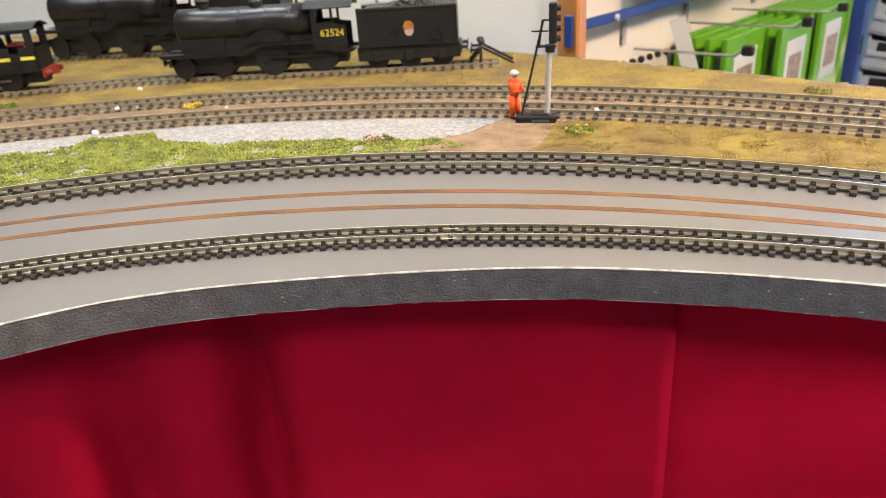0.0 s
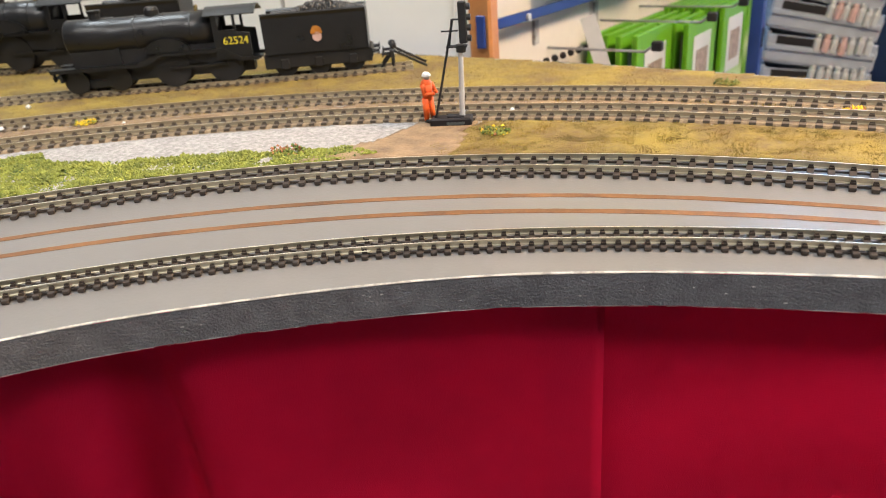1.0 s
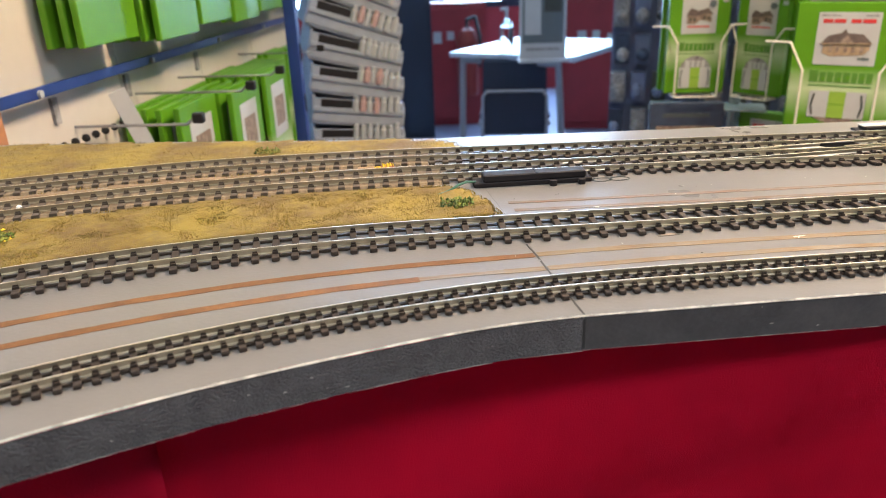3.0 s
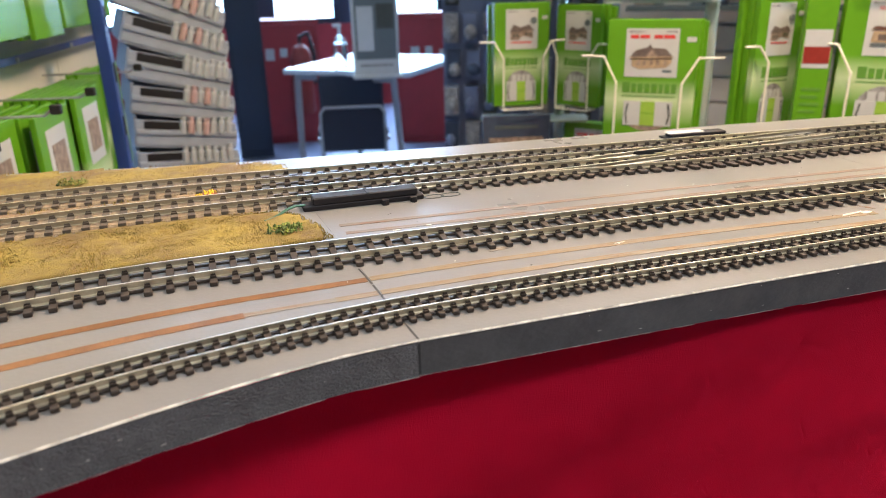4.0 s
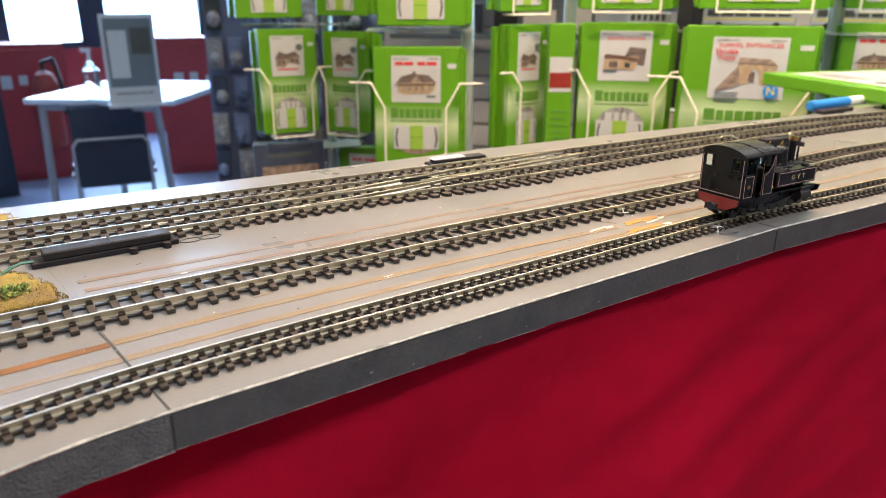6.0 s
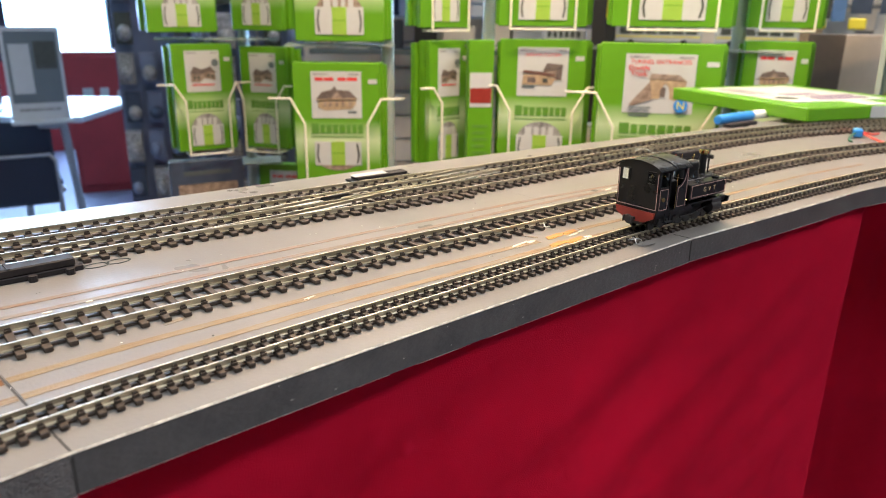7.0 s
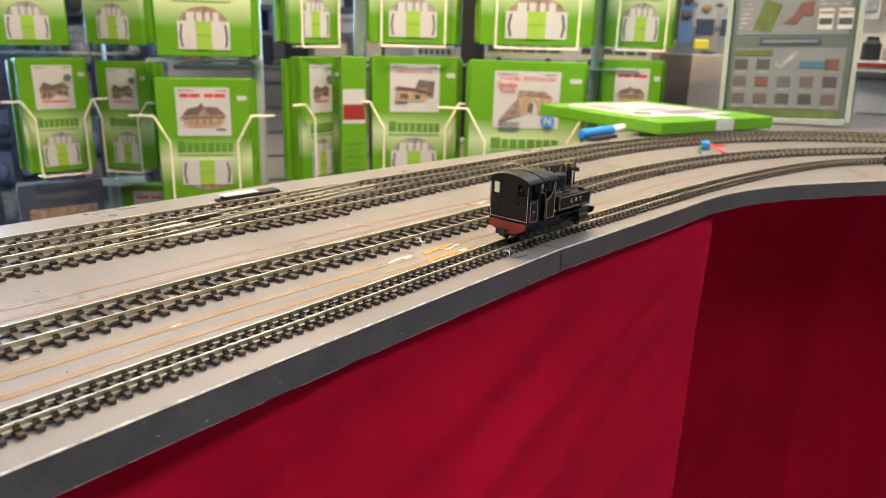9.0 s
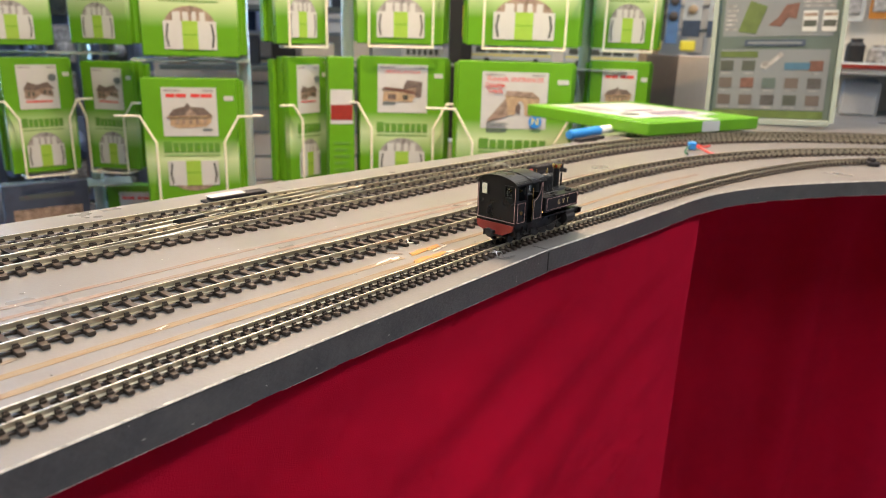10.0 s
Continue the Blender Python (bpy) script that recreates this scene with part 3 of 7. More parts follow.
T1 = arc_left(0.04, 0.0208, 0.53, (-0.40, -0.34, -0.28, -0.22, -0.16, -0.10, -0.05, 0.0)) + [(0.06, 0.0207), (0.13, 0.0205), (0.21, 0.0205), (0.29, 0.0195), (0.36, 0.0135), (0.43, 0.0085), (0.51, 0.0005), (0.58, -0.010), (0.65, -0.0255), (0.71, -0.047), (0.765, -0.083), (0.81, -0.13), (0.845, -0.19), (0.87, -0.27)]
T2 = arc_left(-0.05, 0.0782, 0.505, (-0.52, -0.48, -0.43, -0.37, -0.31, -0.25, -0.19, -0.13, -0.07)) + [(0.0, 0.0780), (0.07, 0.0770), (0.15, 0.0755), (0.23, 0.0705), (0.31, 0.0665), (0.39, 0.0665), (0.48, 0.066), (0.57, 0.056), (0.655, 0.037), (0.725, 0.009), (0.78, -0.025), (0.832, -0.068), (0.88, -0.125), (0.92, -0.20), (0.94, -0.28)]
T3 = arc_left(-0.08, 0.1640, 0.68, (-0.72, -0.67, -0.60, -0.52, -0.44, -0.36, -0.28, -0.20, -0.13)) + [(-0.06, 0.1650), (0.02, 0.1635), (0.10, 0.1605), (0.19, 0.1535), (0.28, 0.1475), (0.37, 0.1450), (0.46, 0.1420), (0.55, 0.1360), (0.64, 0.1260), (0.725, 0.1035), (0.80, 0.071), (0.865, 0.024), (0.92, -0.04), (0.97, -0.12), (1.0, -0.22)]
T4 = arc_left(-0.09, 0.2065, 0.76, (-0.78, -0.72, -0.64, -0.55, -0.46, -0.37, -0.28, -0.20, -0.14)) + [(-0.07, 0.2050), (0.0, 0.2010), (0.08, 0.1960), (0.16, 0.1905), (0.25, 0.1835), (0.34, 0.1750), (0.43, 0.1685), (0.52, 0.1620), (0.62, 0.1500), (0.72, 0.1300), (0.80, 0.1050), (0.87, 0.066), (0.93, 0.015), (0.99, -0.06), (1.04, -0.15), (1.06, -0.22)]
T5 = [(-0.95, -0.20), (-0.85, -0.10), (-0.765, -0.025), (-0.69, 0.050), (-0.61, 0.116), (-0.50, 0.180), (-0.43, 0.222), (-0.368, 0.260)]
T6 = [(-1.05, 0.0), (-0.95, 0.085), (-0.84, 0.155), (-0.74, 0.205), (-0.64, 0.248), (-0.54, 0.285)]


def sleeper_mesh(name, gauge, length, width, height, material):
    bm = bmesh.new()
    box(bm, -width / 2, width / 2, -length / 2, length / 2, 0.0002, height, 0.0002)
    for s in (-1, 1):
        for d in (-1, 1):
            y = s * gauge / 2
            ya, yb = sorted((y + d * 0.00030, y + d * 0.00135))
            box(bm, -width * 0.40, width * 0.40, ya, yb, height - 0.0001, height + 0.0009)
            ya, yb = sorted((y + d * 0.00025, y + d * 0.00080))
            box(bm, -width * 0.32, width * 0.32, ya, yb, height + 0.0009, height + 0.0015)
    me = bpy.data.meshes.new(name)
    bm.to_mesh(me)
    bm.free()
    me.materials.append(M[material])
    return me


def track(pts, gauge, pitch, length, width, label, dusty=False):
    """Flexible track: two rails of I-section, sleepers with rail chairs, the plastic web below the rails."""
    e = thing("model_track", pose(0, 0, 0), label, "track", "model railway tracks")
    hs = 0.0017 if gauge < 0.012 else 0.0019
    rh = 0.0041 if gauge < 0.012 else 0.0046
    w = 0.00032 if gauge < 0.012 else 0.00040
    prof = [(-1.6 * w, hs), (1.6 * w, hs), (1.6 * w, hs + 0.0003), (0.4 * w, hs + 0.0006), (0.4 * w, rh - 0.0007), (w, rh - 0.00055), (w, rh), (-w, rh), (-w, rh - 0.00055), (-0.4 * w, rh - 0.0007), (-0.4 * w, hs + 0.0006), (-1.6 * w, hs + 0.0003)]
    mi = [0] * 12
    mi[6] = 1
    whole = spline(pts, 0.004)
    cut = next((i for i, (p, t) in enumerate(whole) if p.x > -0.021), len(whole)) if dusty else 0
    for ln, old in ((whole[:cut + 1], True), (whole[cut:], False)):
        if len(ln) < 3:
            continue
        for s in (-1, 1):
            bm = bmesh.new()
            sweep(bm, ln, prof, s * gauge / 2, mi)
            part("rail", bm, ["rail_dusty", "rail_top_dusty"] if old else ["rail", "rail_top"], e, "nickel-silver rail")
        web = bmesh.new()
        for s in (-1, 1):
            sweep(web, ln, [(-0.0007, 0.0003), (0.0007, 0.0003), (0.0007, hs - 0.0008), (-0.0007, hs - 0.0008)], s * gauge / 2)
        part("sleeper_web", web, "sleeper_dusty" if old else "sleeper", e)
    me = sleeper_mesh("sleeper", gauge, length, width, hs, "sleeper")
    old_me = sleeper_mesh("sleeper", gauge, length, width, hs, "sleeper_dusty") if dusty else me
    rnd = random.Random(len(pts))
    for p, t in spline(pts, pitch)[1:-1]:
        ob = new("sleeper", old_me if p.x < -0.021 else me)
        ob.matrix_basis = Matrix.Translation(p) @ Matrix.Rotation(math.atan2(t.y, t.x) + rnd.gauss(0, 0.012), 4, "Z")
        ob.parent = e
    return e


track(T1, 0.009, 0.0050, 0.0160, 0.0023, "narrow nine-millimetre model track along the board's edge")
track(T2, 0.0165, 0.0077, 0.0270, 0.0028, "wider model track curving round the grey board")
track(T3, 0.0165, 0.0076, 0.0275, 0.0034, "main line track between scenery and sidings", True)
track(T4, 0.0165, 0.0076, 0.0275, 0.0034, "rear main line track with weathered sleepers", True)
track(T5, 0.0165, 0.0076, 0.0275, 0.0034, "weathered siding ending at a buffer stop", True)
track(T6, 0.0165, 0.0076, 0.0275, 0.0034, "weathered rear siding under a black locomotive", True)

# one rail joint of the first track, with its joiners
jp, jd = min(spline(T1, 0.001), key=lambda q: abs(q[0].x + 0.214))
jt = thing("rail_joint", pose(jp.x, jp.y, 0, 0, 0, math.degrees(math.atan2(jd.y, jd.x))), "bright metal rail joiners on the narrow track", "rail joint")
for y in (-0.0045, 0.0045):
    jb = bmesh.new()
    box(jb, -0.0030, 0.0030, y - 0.0011, y + 0.0011, 0.0018, 0.0028, 0.0002)
    part("joiner", jb, "rail", jt)
    part("joint_gap", B(-0.0002, 0.0002, y - 0.0006, y + 0.0006, 0.0028, 0.00395), "gap", jt)

# dark joint lines down the front between the board sections
for x, y in ((0.0, 0.0), (0.2895, 0.0)):
    jl = tagged(part("joint", B(x - 0.00035, x + 0.00035, y - 0.0003, y + 0.001, -THICK + 0.0006, -0.0012), "gap"), "dark joint between two board sections", "joint", kind="structure")

# ---------------------------------------------------------------- crossover between the two rear tracks


def turnout():
    e = thing("track_crossover", pose(0, 0, 0), "crossover of bright rails joining the two rear tracks", "track", "model railway tracks")
    prof = [(-0.0009, 0.0020), (0.0009, 0.0020), (0.0005, 0.0026), (0.0006, 0.0043), (-0.0006, 0.0043), (-0.0005, 0.0026)]
    path = [(0.035, 0.1632), (0.09, 0.1625), (0.15, 0.1640), (0.21, 0.1685), (0.27, 0.1745), (0.33, 0.1765)]
    ln = spline(path, 0.004)
    for s in (-1, 1):
        bm = bmesh.new()
        sweep(bm, ln, prof, s * 0.00825, [0, 0, 0, 1, 0, 0])
        part("rail", bm, ["rail", "rail_top"], e, "bright diverging rail")
    for a, b in (((0.10, 0.1720), (0.155, 0.1700)), ((0.19, 0.1660), (0.245, 0.1655)), ((0.13, 0.1860), (0.18, 0.1815)), ((0.21, 0.1610), (0.26, 0.1585))):
        bm = bmesh.new()
        sweep(bm, spline([a, b], 0.01), prof)
        part("check_rail", bm, "rail", e)
    frog = bmesh.new()
    prism(frog, [(0.165, 0.1745), (0.20, 0.1752), (0.20, 0.1728)], 0.0018, 0.0042, "XY")
    part("crossing_nose", frog, "matt_black", e)
    tie = bmesh.new()
    box(tie, 0.098, 0.101, 0.150, 0.190, 0.0018, 0.0030)
    part("tie_bar", tie, "plastic", e)
    me = sleeper_mesh("long_sleeper", 0.0165, 0.056, 0.0034, 0.0019, "sleeper")
    for i in range(21):
        ob = new("long_sleeper", me)
        ob.matrix_basis = pose(0.11 + i * 0.0076, 0.1775 - i * 0.0010, -0.0001, 0, 0, -4)
        ob.parent = e


turnout()

# ---------------------------------------------------------------- marks on the board


def ribbon(name, pts, w, material, label, gaps=(), z=0.00006):
    ln = spline(pts, 0.003)
    bm = bmesh.new()
    prev = None
    for p, t in ln:
        nrm = Vector((-t.y, t.x, 0))
        k = w / 2 * (1 + 0.16 * noise.noise(p * 260))
        o = 0.0003 * noise.noise(p * 40 + Vector((3, 1, 0)))
        now = [bm.verts.new(p + nrm * (k + o) + Vector((0, 0, z))), bm.verts.new(p + nrm * (-k + o) + Vector((0, 0, z)))]
        skip = any(a < p.x < b for a, b in gaps)
        if prev and not skip:
            bm.faces.new((prev[0], prev[1], now[1], now[0]))
        prev = now
    bmesh.ops.delete(bm, geom=[v for v in bm.verts if not v.link_faces], context="VERTS")
    r = bmesh.ops.extrude_face_region(bm, geom=bm.faces[:])
    bmesh.ops.translate(bm, vec=(0, 0, 0.00008), verts=[v for v in r["geom"] if isinstance(v, bmesh.types.BMVert)])
    bmesh.ops.recalc_face_normals(bm, faces=bm.faces)
    return tagged(part(name, bm, material), label, "tape", "tape lines on the board")


S1L = arc_left(-0.02, 0.0505, 0.52, (-0.46, -0.41, -0.36, -0.31, -0.26, -0.21, -0.16, -0.11, -0.06))
S2L = arc_left(0.0, 0.0385, 0.53, (-0.44, -0.39, -0.34, -0.29, -0.24, -0.19, -0.14, -0.09, -0.04))
ribbon("copper_tape", S1L + [(-0.0052, 0.0516)], 0.0042, "strip", "brown copper tape line stuck to the curved board")
ribbon("copper_tape", S2L[:7] + [(-0.088, 0.0312), (-0.066, 0.0344), (-0.050, 0.0362)], 0.0042, "strip", "brown copper tape line near the front track")
ribbon("copper_tape", [(-0.050, 0.0362), (-0.034, 0.0372), (-0.019, 0.0378)], 0.0030, "tape_thin", "scraped-off stretch of tape near the board joint")
ribbon("copper_tape", [(-0.019, 0.0379), (-0.010, 0.0381), (-0.0040, 0.0384)], 0.0038, "tape_worn", "short worn end of tape at the board joint")
ribbon("copper_tape", [(-0.0040, 0.0520), (0.025, 0.0530), (0.06, 0.0530), (0.11, 0.0520), (0.153, 0.0503), (0.19, 0.0482), (0.226, 0.0458)], 0.0040, "tape_worn", "scraped tan tape line on the straight board")
ribbon("copper_tape", [(-0.0028, 0.0385), (0.021, 0.0395), (0.06, 0.0402), (0.10, 0.0402), (0.143, 0.0384), (0.18, 0.0368), (0.224, 0.0358)], 0.0038, "tape_worn", "scraped tan tape line beside the front track")
ribbon("copper_tape", [(0.2585, 0.0462), (0.288, 0.0444), (0.32, 0.0412), (0.40, 0.0370), (0.49, 0.0325), (0.57, 0.022)], 0.0036, "tape_worn", "tan tape line running on past orange paint")
ribbon("copper_tape", [(0.2500, 0.0345), (0.276, 0.0328), (0.30, 0.0308), (0.36, 0.0272), (0.43, 0.0225), (0.50, 0.016), (0.56, 0.007)], 0.0036, "tape_worn", "tan tape line along the far curve")
ribbon("copper_tape", [(-0.004, 0.1160), (0.03, 0.1150), (0.083, 0.1135), (0.146, 0.1118), (0.216, 0.1088), (0.26, 0.1065), (0.30, 0.1035), (0.35, 0.0985), (0.43, 0.0925), (0.52, 0.086)], 0.0034, "tape_pink", "thin pinkish tape line behind the second track")
ribbon("copper_tape", [(-0.003, 0.1050), (0.052, 0.1031), (0.10, 0.1015), (0.15, 0.0998), (0.203, 0.0978), (0.25, 0.0962), (0.30, 0.0945), (0.36, 0.0905), (0.43, 0.0850)], 0.0034, "tape_pink", "thin faded tape line behind the second track")
ribbon("copper_tape", [(0.2262, 0.0580), (0.2280, 0.0540), (0.2305, 0.0500)], 0.0016, "tape_pink", "thin pinkish scrap of tape lying askew")


def dab(name, cx, cy, w, h, rot, material, label, seed, z=0.0005):
    bm = bmesh.new()
    rnd = random.Random(seed)
    pts = []
    for i in range(14):
        a = 6.2832 * i / 14
        k = 1 + rnd.uniform(-0.25, 0.2)
        c, s = math.cos(a), math.sin(a)
        u, v = w / 2 * k * math.copysign(abs(c) ** 0.6, c), h / 2 * k * math.copysign(abs(s) ** 0.6, s)
        q = radians(rot)
        pts.append((cx + u * math.cos(q) - v * math.sin(q), cy + u * math.sin(q) + v * math.cos(q)))
    prism(bm, pts, 0.00006, z, "XY")
    return tagged(part(name, bm, material), label, "paint mark", "marks on the board")


for i, (x, y, w, h) in enumerate(((0.2395, 0.0466, 0.0115, 0.0040), (0.2510, 0.0464, 0.0105, 0.0038), (0.2310, 0.0372, 0.0120, 0.0042), (0.2425, 0.0362, 0.0110, 0.0038))):
    dab("paint_dab", x, y, w, h, 3, "orange", "orange paint dab over the tape on the board", 20 + i, 0.0003)
    dab("paint_dab", x - 0.0035, y - 0.0012, w * 0.7, h * 0.6, 3, "ochre", "ochre smear at the edge of orange paint", 30 + i, 0.00022)
for i, (x, y, w, h) in enumerate(((0.2150, 0.0482, 0.013, 0.0016), (0.2225, 0.0474, 0.006, 0.0022), (0.2480, 0.0420, 0.010, 0.0014), (0.2510, 0.0352, 0.006, 0.0024), (0.2560, 0.0435, 0.006, 0.0014), (0.100, 0.0525, 0.006, 0.0009), (0.0185, 0.1005, 0.0034, 0.0014), (0.0335, 0.1022, 0.0030, 0.0012), (0.345, 0.0925, 0.008, 0.0016), (0.40, 0.0560, 0.010, 0.0020))):
    dab("paint_dab", x, y, w, h, 8, "filler", "small pale fleck of filler on the board", 40 + i, 0.0003)
dab("paint_dab", 0.052, 0.0635, 0.011, 0.0024, 10, "tape_thin", "faint grey scuff on the board", 61, 0.00016)
dab("paint_dab", -0.385, -0.150, 0.0022, 0.0018, 0, "gold", "cream paint spot on the grey board", 60)


def ring_mark(cx, cy, r, label):
    bm = bmesh.new()
    for k in (-1, 1):
        pts = [(cx + k * r * 0.9 + r * math.cos(a * 0.349), cy + 0.6 * r * math.sin(a * 0.349)) for a in range(18)]
        outline(bm, pts, 0.0006, 0.0001, 0.0003, True, "XY")
    return tagged(part("pencil_mark", bm, "card_grey"), label, "pencil mark", "marks on the board")


ring_mark(0.053, 0.1435, 0.0050, "looped pencil mark drawn on the board")


def specks(name, n, x0, x1, y0, y1, size, material, label, seed):
    rnd = random.Random(seed)
    vs, fs = [], []
    for i in range(n):
        x, y, s, a = rnd.uniform(x0, x1), rnd.uniform(y0, y1), size * rnd.uniform(0.4, 1.3), rnd.uniform(0, 6.28)
        k = len(vs)
        for j in range(4):
            vs.append((x + s * math.cos(a + j * 1.57) * (1 if j % 2 else 0.5), y + s * math.sin(a + j * 1.57), 0.0002))
        vs.append((x, y, 0.0002 + s * 0.35))
        fs += [(k, k + 1, k + 4), (k + 1, k + 2, k + 4), (k + 2, k + 3, k + 4), (k + 3, k, k + 4)]
    me = bpy.data.meshes.new(name)
    me.from_pydata(vs, [], fs)
    me.materials.append(M[material])
    return tagged(new(name, me), label, "specks", kind="stuff")


specks("paint_speck", 60, -0.02, 0.55, 0.03, 0.13, 0.0005, "white", "tiny pale specks of dried paint and dust", 5)
specks("dirt_speck", 50, -0.25, 0.5, 0.035, 0.13, 0.0005, "matt_black", "tiny dark crumbs lying on the board", 6)

# dark line where two sections meet, turning across the board
ribbon("board_joint", [(0.0, 0.0008), (-0.0012, 0.013), (-0.0046, 0.05), (-0.0060, 0.063)], 0.0007, "gap", "dark narrow joint between two board sections", z=0.0001)
ribbon("board_joint", [(0.2895, 0.0008), (0.2890, 0.010)], 0.0006, "gap", "dark narrow joint between two board sections", z=0.0001)

# ---------------------------------------------------------------- scenery


def patch(name, poly, z, material, label, category, bumps=0.0006, cell=0.006, kind="structure"):
    """A low scenic mat with an uneven top inside an outline."""
    xs, ys = [p[0] for p in poly], [p[1] for p in poly]

    def inside(x, y):
        c = False
        for (x0, y0), (x1, y1) in zip(poly, poly[1:] + poly[:1]):
            if (y0 > y) != (y1 > y) and x < (x1 - x0) * (y - y0) / (y1 - y0) + x0:
                c = not c
        return c

    nx, ny = int((max(xs) - min(xs)) / cell) + 2, int((max(ys) - min(ys)) / cell) + 2
    grid, bm = {}, bmesh.new()
    for i in range(nx + 1):
        for j in range(ny + 1):
            x, y = min(xs) + (i - 0.5) * cell, min(ys) + (j - 0.5) * cell
            w = Vector((x, y, 0))
            wx, wy = x + cell * 0.8 * noise.noise(w * 60), y + cell * 0.8 * noise.noise(w * 60 + Vector((9, 4, 2)))
            if inside(wx, wy):
                h = z + bumps * (noise.noise(w * 90) + 0.6 * noise.noise(w * 260))
                grid[i, j] = bm.verts.new((x + cell * 0.3 * noise.noise(w * 300), y + cell * 0.3 * noise.noise(w * 300 + Vector((1, 7, 3))), max(0.0004, h)))
    for i in range(nx):
        for j in range(ny):
            q = [grid.get(k) for k in ((i, j), (i + 1, j), (i + 1, j + 1), (i, j + 1))]
            if all(q):
                bm.faces.new(q)
    rim = [ed for ed in bm.edges if len(ed.link_faces) == 1]
    r = bmesh.ops.extrude_edge_only(bm, edges=rim)
    for v in r["geom"]:
        if isinstance(v, bmesh.types.BMVert):
            v.co.z = 0.0
    bmesh.ops.delete(bm, geom=[v for v in bm.verts if not v.link_faces], context="VERTS")
    bmesh.ops.recalc_face_normals(bm, faces=bm.faces)
    ob = part(name, bm, material, smooth=True)
    return tagged(ob, label, category, kind=kind), inside


def blades(name, poly_in, bounds, n, h, materials, label, seed, z=0.0010, wid=0.0003, clump=45):
    """Short scattered fibres, leaning every way."""
    rnd = random.Random(seed)
    x0, x1, y0, y1 = bounds
    for k, material in enumerate(materials):
        vs, fs = [], []
        tries = 0
        while len(fs) < n / len(materials) and tries < n * 8:
            tries += 1
            x, y = rnd.uniform(x0, x1), rnd.uniform(y0, y1)
            if not poly_in(x, y):
                continue
            if noise.noise(Vector((x * clump + k * 7, y * clump, seed))) + rnd.gauss(0, 0.35) < 0.0:
                continue
            a, lean, hh = rnd.uniform(0, 6.28), rnd.uniform(0.2, 1.3), h * rnd.uniform(0.4, 1.2)
            dx, dy = math.cos(a), math.sin(a)
            i = len(vs)
            vs += [(x - dy * wid, y + dx * wid, z - 0.0006), (x + dy * wid, y - dx * wid, z - 0.0006), (x + dx * hh * lean, y + dy * hh * lean, z + hh)]
            fs.append((i, i + 1, i + 2))
        me = bpy.data.meshes.new(name)
        me.from_pydata(vs, [], fs)
        me.materials.append(M[material])
        tagged(new(name, me), label, "grass", kind="stuff")


def clumps(name, poly_in, bounds, n, r0, r1, material, label, seed, zmax=0.004, parent=None):
    """Foam foliage: many small torn crumbs heaped up."""
    rnd = random.Random(seed)
    vs, fs = [], []
    x0, x1, y0, y1 = bounds
    made = 0
    while made < n:
        x, y = rnd.uniform(x0, x1), rnd.uniform(y0, y1)
        if not poly_in(x, y):
            made += 0.02
            continue
        made += 1
        top = zmax * (0.45 + 0.55 * noise.noise(Vector((x * 70, y * 70, seed))))
        z = rnd.uniform(0, max(0.0004, top))
        r = rnd.uniform(r0, r1)
        i = len(vs)
        for d in ((1, 0, 0), (-1, 0, 0), (0, 1, 0), (0, -1, 0), (0, 0, 1), (0, 0, -1)):
            q = r * rnd.uniform(0.6, 1.4)
            vs.append((x + d[0] * q + rnd.gauss(0, r * 0.25), y + d[1] * q + rnd.gauss(0, r * 0.25), max(0.0001, z + d[2] * q)))
        for a, b, c in ((0, 2, 4), (2, 1, 4), (1, 3, 4), (3, 0, 4), (2, 0, 5), (1, 2, 5), (3, 1, 5), (0, 3, 5)):
            fs.append((i + a, i + b, i + c))
    me = bpy.data.meshes.new(name)
    me.from_pydata(vs, [], fs)
    me.materials.append(M[material])
    ob = new(name, me)
    if parent is not None:
        ob.parent = parent
        return ob
    return tagged(ob, label, "foliage", kind="stuff")


def off(pts, d, x0, x1, step=0.02):
    """Plan points beside a track's line, d to its left, for the stretch between two x."""
    return [((p + Vector((-t.y, t.x, 0)) * d).x, (p + Vector((-t.y, t.x, 0)) * d).y) for p, t in spline(pts, step) if x0 < p.x < x1]


# island of dry grass between second track and main line
isl = off(T2, 0.0165, -0.262, -0.03) + [(-0.009, 0.100), (-0.013, 0.122), (-0.019, 0.138), (-0.028, 0.147)] + off(T3, -0.0160, -0.262, -0.035)[::-1]
ob, inside_isl = patch("grass_island", isl, 0.0011, "straw", "dry golden static grass ground between the tracks", "ground", 0.0005, 0.0030)
blades("dry_grass", inside_isl, (-0.27, 0, 0.03, 0.16), 52000, 0.0006, ["fibre_a", "fibre_b", "fibre_a", "fibre_c", "fibre_b", "fibre_a"], "short golden dry grass fibres on the island", 3, wid=0.00022, clump=28)
ear = off(T2, 0.0165, -0.315, -0.225) + [(-0.235, 0.075), (-0.24, 0.095), (-0.245, 0.11)] + off(T3, -0.0160, -0.30, -0.245)[::-1] + [(-0.285, 0.085), (-0.297, 0.06)]
ob, inside_ear = patch("bare_earth", ear, 0.0014, "earth", "bare brown earth at the end of the grass", "ground", 0.0005, 0.0028)
gra = off(T2, 0.0165, -0.60, -0.285) + [(-0.272, 0.085)] + off(T3, -0.0160, -0.80, -0.268)[::-1]
ob, inside_gra = patch("gravel_path", gra, 0.0009, "gravel", "pale grey gravel strip beside the main line", "ground", 0.0003, 0.0030)
